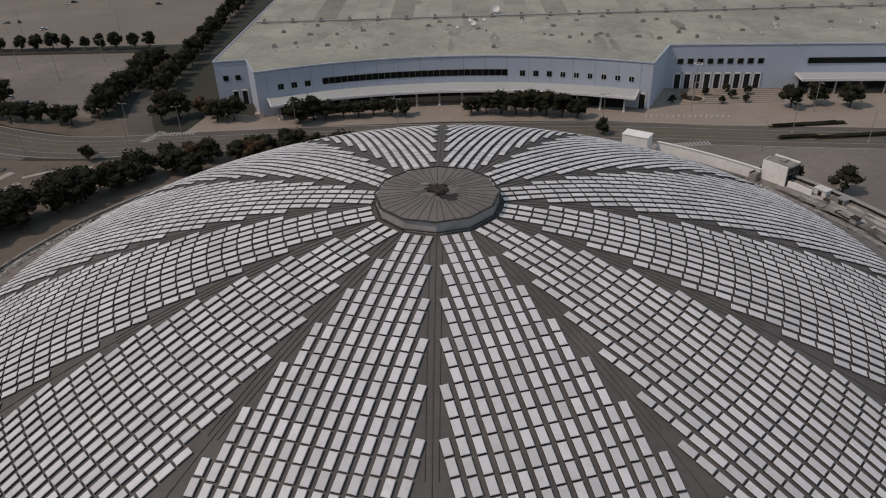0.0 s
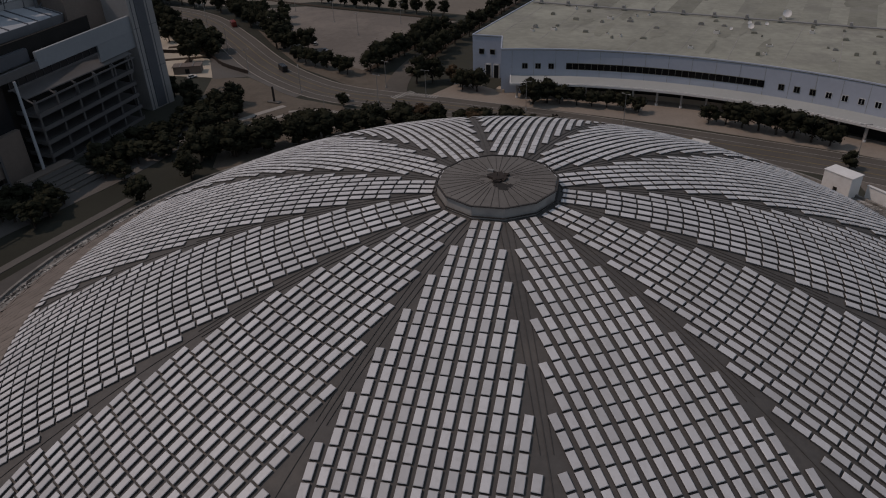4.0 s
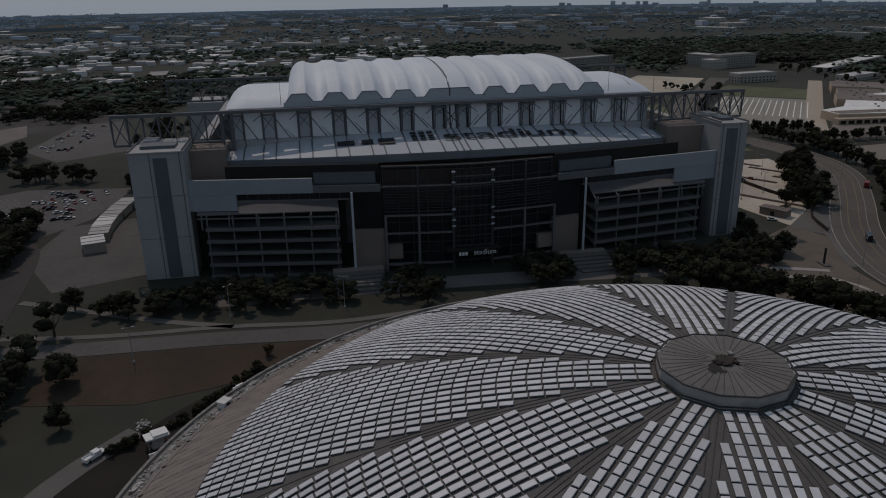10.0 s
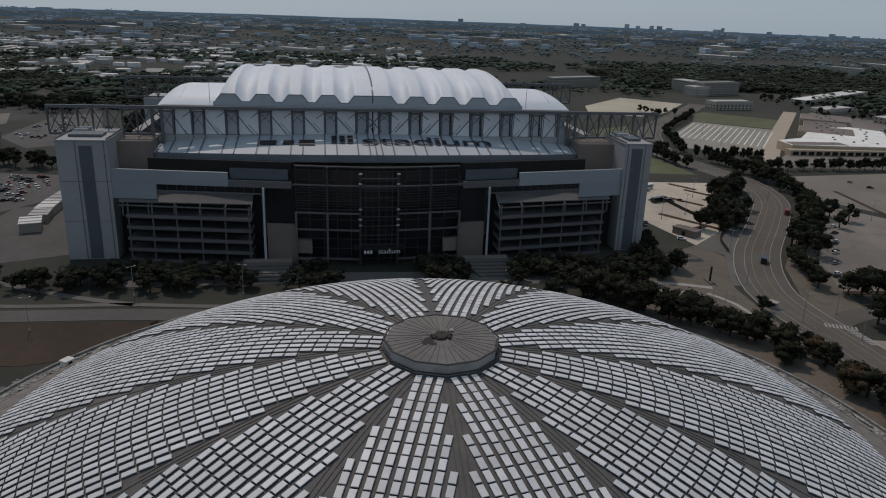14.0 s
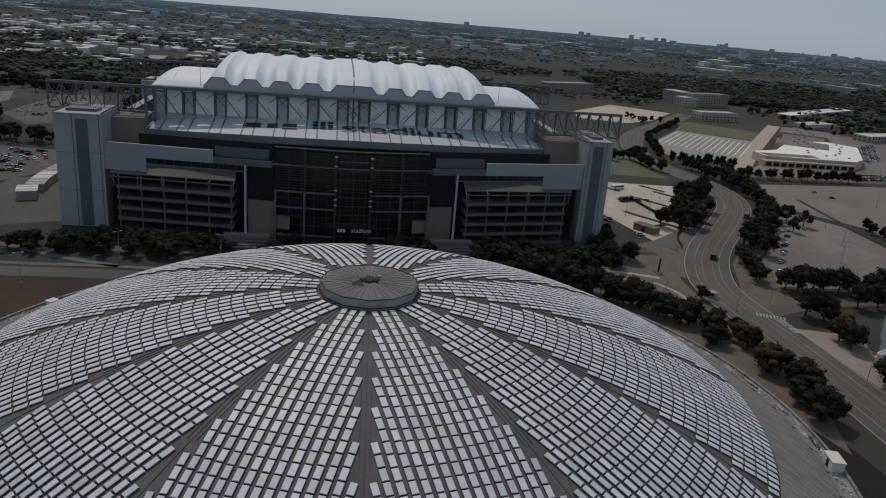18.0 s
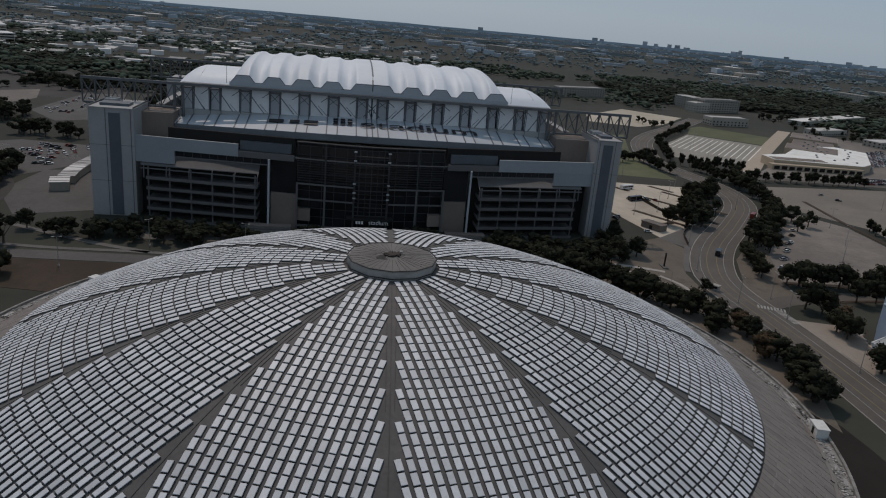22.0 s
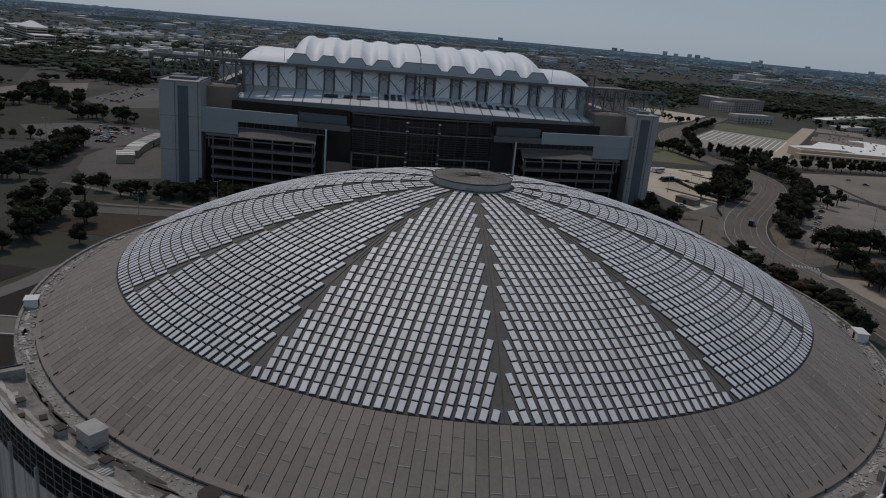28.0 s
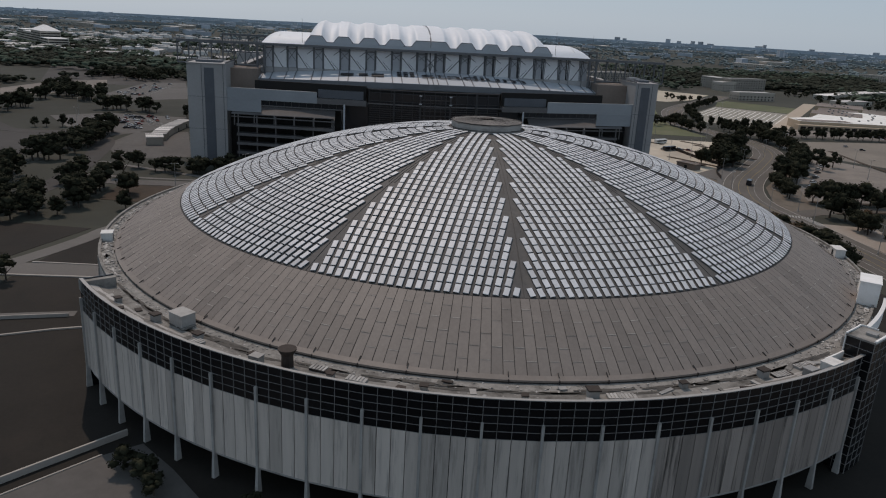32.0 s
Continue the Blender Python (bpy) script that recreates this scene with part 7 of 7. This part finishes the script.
    return copy_thing(car_master[paint], pose(x, y, z, 0, 0, cr.uniform(0, 360) if turn is None else turn))


for x, y, c in ((-258, 252, "carwhite"), (-246, 243, "carwhite"), (-234, 236, "cardark"), (-219, 227, "carwhite"), (-216, 224, "cardark"), (-204, 217, "cardark"), (-201, 215, "carwhite"), (-189, 207, "cardark"), (-186, 205, "carsilver"), (-172, 197, "carwhite"), (-169, 195, "cardark")):
    car(x, y, c, 120 + cr.uniform(-8, 8))
for x, y, c in ((-268, 418, "carwhite"), (-265, 423, "cardark"), (-200, 409, "cardark"), (-249, 345, "carwhite"), (-228, 327, "cardark"), (-282, 364, "carsilver"), (-275, 366, "cardark"), (-340, 330, "cardark"), (-356, 326, "carsilver"), (-248, 135, "cardark"), (-252, 137, "carsilver"), (-305, 172, "carwhite"), (-223, 146, "carwhite")):
    car(x, y, c)
for k in range(64):   # the crowded lot before the store
    i, j = k % 16, k // 16
    car(-412 - 5.6 * j - 0.5 * i, 392 + 2.9 * i, None, 170 + cr.uniform(-4, 4))
for k in range(96):   # rows behind the shopping centre
    i, j = k % 24, k // 24
    car(-500 - 4.2 * i - 6 * j, 462 + 2.6 * i + 9.5 * j, None, 58 + cr.uniform(-5, 5))
for k in range(46):
    car(cr.uniform(-345, -285), cr.uniform(-240, -196), None, 30 + cr.choice((0, 90, 90)))
for k in range(24):
    car(cr.uniform(-590, -470), cr.uniform(-290, -262), None, 10 + cr.choice((0, 90)))


def bus(x, y, turn, paint, label, l=11.0, h=3.1, z=0.07):
    o = thing("bus", label, "bus", pose(x, y, z, 0, 0, turn))
    part("body", Shape().box(-l / 2, -1.25, 0.45, l / 2, 1.25, h), paint, o)
    part("window_glass", Shape().box(-l / 2 + 0.5, -1.28, 1.5, l / 2 - 0.6, 1.28, 2.4), "darkglass", o)
    part("windscreen", Shape().box(l / 2 - 0.02, -1.1, 1.3, l / 2 + 0.04, 1.1, 2.6), "darkglass", o)
    for x_ in (-l * 0.3, l * 0.32):
        for y_ in (-1.15, 1.15):
            part("wheel", Shape().tube((x_, y_ - 0.15, 0.5), (x_, y_ + 0.15, 0.5), 0.5, 0.5, 12), "tyre", o)


bus(-331, 168, 120, "carwhite", "white coach parked in the pale lot")
bus(-298, 163, 120, "cardark", "dark coach parked in the pale lot")
bus(-188, 171, 148, "cardark", "dark delivery van on the road", 6.5, 2.9, 0.11)
bus(-272, 231, 142, "carred", "rust-coloured truck on the road", 7.0, 3.0, 0.11)
truck = thing("pickup_truck", "white pickup truck on the concrete driveway", "truck", pose(-69.5, -121.3, 0.17, 0, 0, 145))
part("chassis", Shape().box(-2.9, -0.95, 0.45, 2.9, 0.95, 0.95), "carwhite", truck)
part("bed", Shape().box(-2.9, -0.95, 0.95, -0.4, -0.85, 1.35).box(-2.9, 0.85, 0.95, -0.4, 0.95, 1.35).box(-2.9, -0.95, 0.95, -2.8, 0.95, 1.35), "carwhite", truck)
part("cab", Shape().box(-0.3, -0.9, 0.95, 1.5, 0.9, 1.85), "carwhite", truck)
part("windscreen", Shape().box(1.45, -0.8, 1.1, 1.6, 0.8, 1.75), "darkglass", truck)
for x in (-1.9, 1.9):
    for y in (-0.9, 0.9):
        part("wheel", Shape().tube((x, y - 0.12, 0.4), (x, y + 0.12, 0.4), 0.4, 0.4, 12), "tyre", truck)
booth = thing("gate_booth", "white booth with a stepped canopy roof beside the arena", "booth", pose(-72.6, -107.0, 0.06, 0, 0, 118) @ Matrix.Diagonal((0.9, 0.9, 0.9, 1)))
part("base", Shape().box(-1.6, -1.2, 0, 1.6, 1.2, 2.9), "concrete", booth)
part("window_glass", Shape().box(-1.65, -1.0, 1.1, 1.65, 1.0, 2.3), "darkglass", booth)
for x in (-2.6, 2.6):
    for y in (-1.6, 1.6):
        part("post", Shape().box(x - 0.12, y - 0.12, 0, x + 0.12, y + 0.12, 3.4), "vent", booth)
part("canopy", Shape().box(-3.2, -2.0, 3.4, 3.2, 2.0, 3.8), "whitepaint", booth, "white canopy slab")
part("canopy_step", Shape().box(-1.2, -1.8, 3.8, 2.9, 1.8, 4.4), "whitepaint", booth, "raised white canopy step")
part("low_wall", Shape().box(-3.5, -4.6, 0, 3.5, -4.2, 1.1), "whitepaint", booth, "low white wall")
copy_thing(booth, pose(-96.0, -89.7, 0.06, 0, 0, 135) @ Matrix.Diagonal((0.6, 0.6, 0.6, 1)))
for k in range(34):
    f = k / 33
    o = thing("shrub", "dark shrub along the arena foot", "shrub", pose(-70 - 40 * f + cr.uniform(-1, 1), -118 + 32 * f + 5 * math.sin(3.1 * f) + cr.uniform(-1.5, 1.5), 0.1, 0, 0, cr.uniform(0, 360)), "shrubs at the arena foot")
    part("foliage", CROWNS[k % 6], None, o, m=Matrix.Diagonal((0.5, 0.5, cr.uniform(0.3, 0.5), 1)))
debris = Shape()
for k in range(40):
    q = cr.uniform(0.2, 0.55)
    debris.box(-q, -q * 0.7, 0, q, q * 0.7, q, pose(-82.5 + cr.gauss(0, 1.1), -113.5 + cr.gauss(0, 1.1), 0.1, cr.uniform(-25, 25), cr.uniform(-25, 25), cr.uniform(0, 180)))
thing("rubble_pile", "pale rubble pile beside the driveway", "rubble", kind="stuff", data=debris.mesh("litter"))
kiosk = thing("kiosk", "small off-white gate kiosk at the junction", "kiosk", pose(-135, 146, 0.05, 0, 0, 40))
part("walls", Shape().box(-1.6, -1.1, 0, 1.6, 1.1, 2.4), "kerb", kiosk)
part("roof", Shape().box(-1.9, -1.4, 2.4, 1.9, 1.4, 2.6), "kerb", kiosk)
part("window", Shape().box(-1.2, -1.16, 1.1, 1.2, -1.1, 2.0), "darkglass", kiosk)
pyl = thing("sign_pylon", "dark upright sign pylon by the road", "sign", pose(-163, 133, 0.08))
part("post", Shape().box(-0.35, -0.3, 0, 0.35, 0.3, 7.0), "dark", pyl)
part("base", Shape().box(-3.0, -1.2, 0, 3.0, 1.2, 0.5), "path", pyl)
rp = thing("round_planter", "round planter ring with a flagpole", "planter", pose(-128.5, 122.5, 0.06))
part("ring", Shape().revolve([(4.6, 0), (5.4, 0), (5.4, 0.45), (4.6, 0.45)], n=40), "kerb", rp)
part("soil", Shape().revolve([(0.2, 0), (4.6, 0), (4.6, 0.2), (0.2, 0.3)], n=40), "drygrass", rp)
part("pole", Shape().tube((0, 0, 0), (0, 0, 10), 0.14, 0.07, 8), "pole", rp)
rp2 = thing("round_planter", "round planter ring with a tall lamp mast", "planter", pose(102, 190, 0.13))
part("ring", Shape().revolve([(3.8, 0), (4.6, 0), (4.6, 0.5), (3.8, 0.5)], n=40), "plinth", rp2)
part("soil", Shape().revolve([(0.2, 0), (3.8, 0), (3.8, 0.2), (0.2, 0.3)], n=40), "drygrass", rp2)
part("mast", Shape().tube((0, 0, 0), (0, 0, 15), 0.25, 0.14, 8), "pole", rp2)
for k in range(6):
    a = radians(60 * k)
    part("floodlight", Shape().box(-0.35, -0.2, -0.25, 0.35, 0.2, 0.25), "white", rp2, m=pose(1.5 * math.cos(a), 1.5 * math.sin(a), 15, 20, 0, 60 * k + 90))
    part("arm", Shape().beam((0, 0, 14.8), (1.4 * math.cos(a), 1.4 * math.sin(a), 14.9), 0.12), "pole", rp2)


# ---- lamp posts ----
def lamp_post(x, y, h=12.0, m=None):
    o = thing("lamp_post", "tall grey lot lamp post with twin heads", "lamp post", pose(x, y, 0.05, 0, 0, cr.uniform(0, 180)), "lamp posts")
    part("base", Shape().tube((0, 0, 0), (0, 0, 0.8), 0.35, 0.32, 10), "concrete", o)
    part("pole", Shape().tube((0, 0, 0.8), (0, 0, h), 0.14, 0.08, 8), "pole", o)
    for sg in (-1, 1):
        part("arm", Shape().beam((0, 0, h - 0.1), (sg * 1.4, 0, h), 0.09), "pole", o)
        part("lamp_head", Shape().box(sg * 1.4 - 0.45, -0.2, h - 0.1, sg * 1.4 + 0.45, 0.2, h + 0.12), "vent", o)


for x, y in ((127, 150), (97, 176), (144, 172), (60, 165), (-20, 165), (-60, 165), (-105, 163), (-128, 168), (-121, 150), (-160, 148), (-200, 160), (-240, 190), (-290, 228), (-230, 215), (-330, 262), (-190, 240), (-220, 260), (-180, 270), (-260, 275), (-200, 340), (-260, 340), (-320, 350), (-230, 400), (-270, 168), (-310, 190), (-350, 210), (-330, 150), (-260, 150), (-380, 180), (-520, 290), (-560, 310), (-500, 300), (-150, -100), (-152, -60), (-240, -220), (-290, -240), (-340, -260), (-120, -125), (110, 135), (150, 140)):
    lamp_post(x, y)

# ---- road paint, islands, kerbs ----
for off, mat, w in ((-2.4, "yellowline", 0.25), (2.4, "yellowline", 0.25), (-5.6, "line", 0.18), (5.6, "line", 0.18), (-10.4, "kerb", 0.35), (10.4, "kerb", 0.35)):
    thing("kerb_line" if mat == "kerb" else "lane_line", "faded painted lane line" if mat != "kerb" else "pale concrete kerb", "kerb" if mat == "kerb" else "road marking", kind="structure", data=strip_mesh(ROAD, w, 0.0, 0.22 if mat == "kerb" else 0.125, mat, off))
thing("median_strip", "pale concrete strip beside the road", "kerb", kind="structure", data=strip_mesh(spline([(-202, 160), (-183, 152.5), (-168, 146), (-158, 143)], 4), 3.0, 0.0, 0.2, "path"))
for pts, w in (([(-163, 108), (-160, 120), (-156, 131)], 3.0), ([(-152, 99), (-153, 112), (-149, 122)], 2.4), ([(-150, 126), (-140, 132), (-128, 134)], 2.0), ([(-122, 118), (-128, 128)], 1.6)):
    thing("paved_strip", "pale concrete strip across the bare dirt", "path", group="paved strips", kind="structure", data=strip_mesh(spline(pts, 4), w, 0.0, 0.18, "kerb"))
for cx_, cy_, turn, n in ((-116, 163, 68, 9), (-107, 165, 5, 11), (-97, 186, 12, 8), (84, 142, 5, 18)):
    for i in range(n):
        thing("crossing_bar", "white painted crossing bar", "road marking", pose(cx_, cy_, 0, 0, 0, turn) @ pose(i * 1.3 - n * 0.65, 0, 0), "crossing bars", "structure", Shape().box(-0.35, -1.8, 0.05, 0.35, 1.8, 0.16).mesh("line"))
for pts, w in (([(-155, 289), (-260, 292), (-330, 298)], 3.0), ([(-126, 186), (-133, 230), (-136, 300), (-137, 420)], 2.2), ([(-150, 186), (-149, 230), (-148, 285)], 3.0)):
    thing("grass_verge", "dark grass verge under the tree row", "verge", kind="structure", data=strip_mesh(spline(pts), w, 0, 0.2, "drygrass"))
for x, y, l, turn in ((-262, 190, 30, 36), (-290, 205, 36, 36), (-320, 200, 24, 36), (-338, 195, 20, 36), (-300, 180, 26, 36), (-255, 165, 40, 36), (-240, 158, 24, 120), (-335, 160, 26, 36)):
    thing("planted_island", "dark planted parking island with pale kerb", "parking island", pose(x, y, 0, 0, 0, turn), "parking islands", "structure", Shape().box(-l / 2, -1.6, 0, l / 2, 1.6, 0.3).mesh("drygrass"))
# bay stripes of the pale far lot
for k in range(15):
    f = (k + 0.5) / 15
    thing("bay_line", "faded painted parking bay line", "road marking", pose(-589 + 57 * f, 303 + 62 * f, 0, 0, 0, 147), "bay lines", "structure", Shape().box(-52, -0.4, 0.05, 50, 0.4, 0.1).mesh("whiteroof"))
for k in range(9):
    thing("paving_band", "dark paving band across the forecourt", "paving", pose(0, 0, 0), "paving bands", "structure", Shape().box(94 + 0.3 * k, 184 + 2.4 * k, 0.1, 138 + 0.6 * k, 184.5 + 2.4 * k, 0.15).mesh("asphalt"))
for k in range(16):
    o = thing("bollard", "short pale bollard along the forecourt edge", "bollard", pose(78 + 2.1 * k, 170.5 - 0.18 * k, 0.13), "bollards")
    part("post", Shape().tube((0, 0, 0), (0, 0, 0.9), 0.22, 0.2, 8), "whitetrim", o)
    part("cap", Shape().tube((0, 0, 0.9), (0, 0, 1.0), 0.24, 0.1, 8), "whitetrim", o)

for x, y, l, turn in ((136, 158, 30, 4), (150, 146, 34, 4), (176, 152, 26, 4), (128, 146, 16, 4)):
    o = thing("hedge", "low clipped dark hedge on a parking island", "hedge", pose(x, y, 0.1, 0, 0, turn), "hedges")
    part("soil", Shape().box(-l / 2, -1.3, -0.1, l / 2, 1.3, 0.12), "drygrass", o)
    vs = Shape()
    for k in range(int(l * 1.6)):
        s_ = cr.uniform(0.45, 0.8)
        vs.add([tuple(Vector(p) * s_ * cr.uniform(0.8, 1.2) + Vector((-l / 2 + 0.6 + (l - 1.2) * cr.random(), cr.uniform(-0.6, 0.6), 0.55))) for p in ICO_V], [tuple(f) for f in ICO_F.tolist()])
    part("foliage", vs, "leaf", o)
for gx, gy, turn, n in ((-318, -240, 30, 14), (-326, -218, 30, 14), (-318, -200, 30, 12), (-530, -285, 2, 30), (-530, -265, 2, 30)):
    s_ = Shape()
    for k in range(n):
        s_.box(-1.5 * n + 3.0 * k - 0.08, -5, 0.05, -1.5 * n + 3.0 * k + 0.08, 5, 0.1)
    thing("bay_lines", "faded painted parking bay lines", "road marking", pose(gx, gy, 0, 0, 0, turn), "bay line rows", "stuff", s_.mesh("line"))

# low outbuildings beside the stadium
for x, y, l, w, h, turn in ((-302, -176, 17, 8, 4.0, 176), (-285, -176.5, 17, 8, 4.0, 180), (-268, -176, 17, 8, 4.0, 4), (-253, -174, 13, 8, 4.0, 10), (-236, -172, 12, 9, 4.5, 20), (-231, 152, 13, 6, 3.4, 35)):
    o = thing("outbuilding", "low pale-roofed service building by the stadium" if y < 0 else "low brown service building by the lot", "building", pose(x, y, 0.02, 0, 0, turn), "outbuildings")
    part("wall", Shape().box(-l / 2, -w / 2, 0, l / 2, w / 2, h), "farwall" if y < 0 else "tanpanel", o)
    part("roof", Shape().box(-l / 2 - 0.4, -w / 2 - 0.4, h, l / 2 + 0.4, w / 2 + 0.4, h + 0.35), "farroof" if y < 0 else "mauveroof", o)
    for k in range(int(l / 6)):
        part("roof_rib", Shape().box(-l / 2 + 3 + 6 * k, -w / 2 - 0.4, h + 0.35, -l / 2 + 3.4 + 6 * k, w / 2 + 0.4, h + 0.55), "vent", o)
    part("door", Shape().box(-1, -w / 2 - 0.05, 0, 1, -w / 2, 2.4), "dark", o)
fence = thing("lot_fence", "dark fence between the pale lots", "fence")
FP = spline([(-300, 168), (-270, 172), (-245, 178), (-222, 166), (-200, 160)], 6)
for i, (x, y) in enumerate(FP):
    part("post", Shape().tube((x, y, 0), (x, y, 2.2), 0.08, n=6), "rust", fence)
    if i + 1 < len(FP):
        part("mesh_panel", Shape().beam((x, y, 1.1), (*FP[i + 1], 1.1), 0.05, 1.9), "rust", fence)

# ---- terrace debris ----
dr = random.Random(55)


def lift(r):
    """Height of the gallery roof above the terrace, rising towards the parapet."""
    return max(0.0, (r - 103.6) / 4.0) * 1.45


def terrace_xy(az, r):
    return r * math.cos(radians(az)), r * math.sin(radians(az))


for k in range(30):
    az = dr.uniform(-54, 35)
    r = dr.uniform(99.6, 106.2)
    x, y = terrace_xy(az, r)
    l, w = dr.uniform(0.8, 3.2), dr.uniform(0.5, 1.3)
    o = thing("loose_board", "loose weathered board lying on the arena terrace", "debris", pose(x, y, TZ + 0.1 + lift(r), dr.uniform(-3, 3), dr.uniform(-3, 3), az + dr.choice((0, 90)) + dr.uniform(-25, 25)), "terrace debris")
    part("board", Shape().box(-l / 2, -w / 2, 0, l / 2, w / 2, dr.uniform(0.08, 0.3)), dr.choice(("vent", "concrete", "terrace", "rust", "terrace")), o)
for k, (az, r) in enumerate(((-20.4, 101.9), (-16.5, 103.2), (7.6, 103.4), (26.0, 103.2), (30.0, 102.6), (-34, 104.5))):
    x, y = terrace_xy(az, r)
    l = dr.uniform(3.0, 5.0)
    o = thing("skylight_hatch", "low ribbed hatch panel on the gallery roof", "roof hatch", pose(x, y, TZ + 0.05 + lift(r), 0, 0, az + 90 + dr.uniform(-6, 6)), "gallery hatches")
    part("curb", Shape().box(-l / 2, -0.8, 0, l / 2, 0.8, 0.4), "rust" if k % 3 == 0 else "concrete", o)
    for j in range(int(l / 0.6)):
        part("rib", Shape().box(-l / 2 + 0.6 * j, -0.85, 0.4, -l / 2 + 0.6 * j + 0.42, 0.85, 0.52), "felt", o)
for k in range(12):
    az = -50 + 8 * k + dr.uniform(-2, 2)
    r = dr.uniform(101, 106)
    x, y = terrace_xy(az, r)
    s = dr.uniform(0.7, 1.3)
    o = thing("vent_cowl", "small grey vent cowl on the arena terrace", "vent", pose(x, y, TZ + lift(r), 0, 0, az), "terrace vents")
    part("body", Shape().box(-0.6 * s, -0.7 * s, 0, 0.6 * s, 0.7 * s, 1.2 * s), "vent", o)
    part("cowl", Shape().box(-0.75 * s, -0.85 * s, 1.2 * s, 0.75 * s, 0.85 * s, 1.4 * s), "rust", o)
lit = Shape()
for k in range(3200):
    az = dr.uniform(40, 305) if k % 8 < 6 else dr.uniform(-54, 39)
    wing = -54 < (az + 180) % 360 - 180 < 36
    r = min(dr.gauss(100.0, 0.9), 101.3) if dr.random() < 0.6 or not wing else dr.uniform(101, 106.8)
    r = max(r, 98.8)
    x, y = terrace_xy(az, r)
    s = dr.uniform(0.05, 0.20) if wing else dr.uniform(0.07, 0.32)
    lit.box(-s, -s * dr.uniform(0.3, 1), 0, s, s * dr.uniform(0.3, 1), s * dr.uniform(0.2, 0.6), pose(x, y, TZ + 0.05 + (lift(r) if wing else 0), dr.uniform(-10, 10), dr.uniform(-10, 10), dr.uniform(0, 360)))
thing("terrace_litter", "scattered rubble and rags on the arena terrace", "litter", kind="stuff", data=lit.mesh("litter"))


def ragged_patch(az, r, half_az, half_r, up):
    """An irregular flat patch that follows the curve and slope of the gallery roof."""
    n, pts = 12, []
    edge = [[half_r * (math.sin(math.pi * (i + 0.5) / (n + 1)) ** 0.6) * dr.uniform(0.78, 1.1) for i in range(n + 1)] for j in range(2)]
    for i in range(n + 1):
        a = az + half_az * (2 * i / n - 1)
        for q in (r - edge[0][i], r + edge[1][i]):
            x, y = terrace_xy(a, min(max(q, 98.9), 107.3))
            pts.append((x, y, TZ + up + lift(min(max(q, 98.9), 107.3))))
    return Shape().add(pts, [(2 * i, 2 * i + 1, 2 * i + 3, 2 * i + 2) for i in range(n)])


for k in range(34):
    az = -53 + 2.62 * k + dr.uniform(-1, 1)
    thing("puddle_stain", "dark damp stain on the arena terrace", "stain", group="terrace stains", kind="structure", data=ragged_patch(az, dr.uniform(100.4, 102.4), dr.uniform(1.5, 3.6), dr.uniform(0.25, 0.6), 0.13).mesh("damp"))
for k in range(26):
    az = -53 + 3.4 * k + dr.uniform(-1, 1)
    thing("roofing_felt", "loose pale roofing felt on the gallery roof", "roofing felt", group="loose felt", data=ragged_patch(az, dr.uniform(104.0, 105.8), dr.uniform(1.8, 3.4), dr.uniform(0.3, 0.8), 0.17).mesh("felt"))
for k in range(70):
    thing("roofing_felt", "torn pale roofing felt on the arena terrace", "roofing felt", group="loose felt", data=ragged_patch(42 + 3.75 * k + dr.uniform(-1, 1), dr.uniform(99.6, 100.8), dr.uniform(0.5, 1.7), dr.uniform(0.2, 0.6), 0.09).mesh("felt"))
for k in range(24):
    thing("roofing_felt", "bleached strip of roofing felt below the parapet", "roofing felt", group="loose felt", data=ragged_patch(-53 + 3.8 * k + dr.uniform(-1, 1), dr.uniform(106.0, 106.9), dr.uniform(1.4, 2.4), dr.uniform(0.25, 0.5), 0.18).mesh("concrete"))
for k in range(30):
    az = dr.uniform(45, 300)
    thing("puddle_stain", "dark damp stain on the arena terrace", "stain", group="terrace stains", kind="structure", data=ragged_patch(az, 100.2, dr.uniform(0.8, 2.4), dr.uniform(0.3, 0.7), 0.06).mesh("tar"))
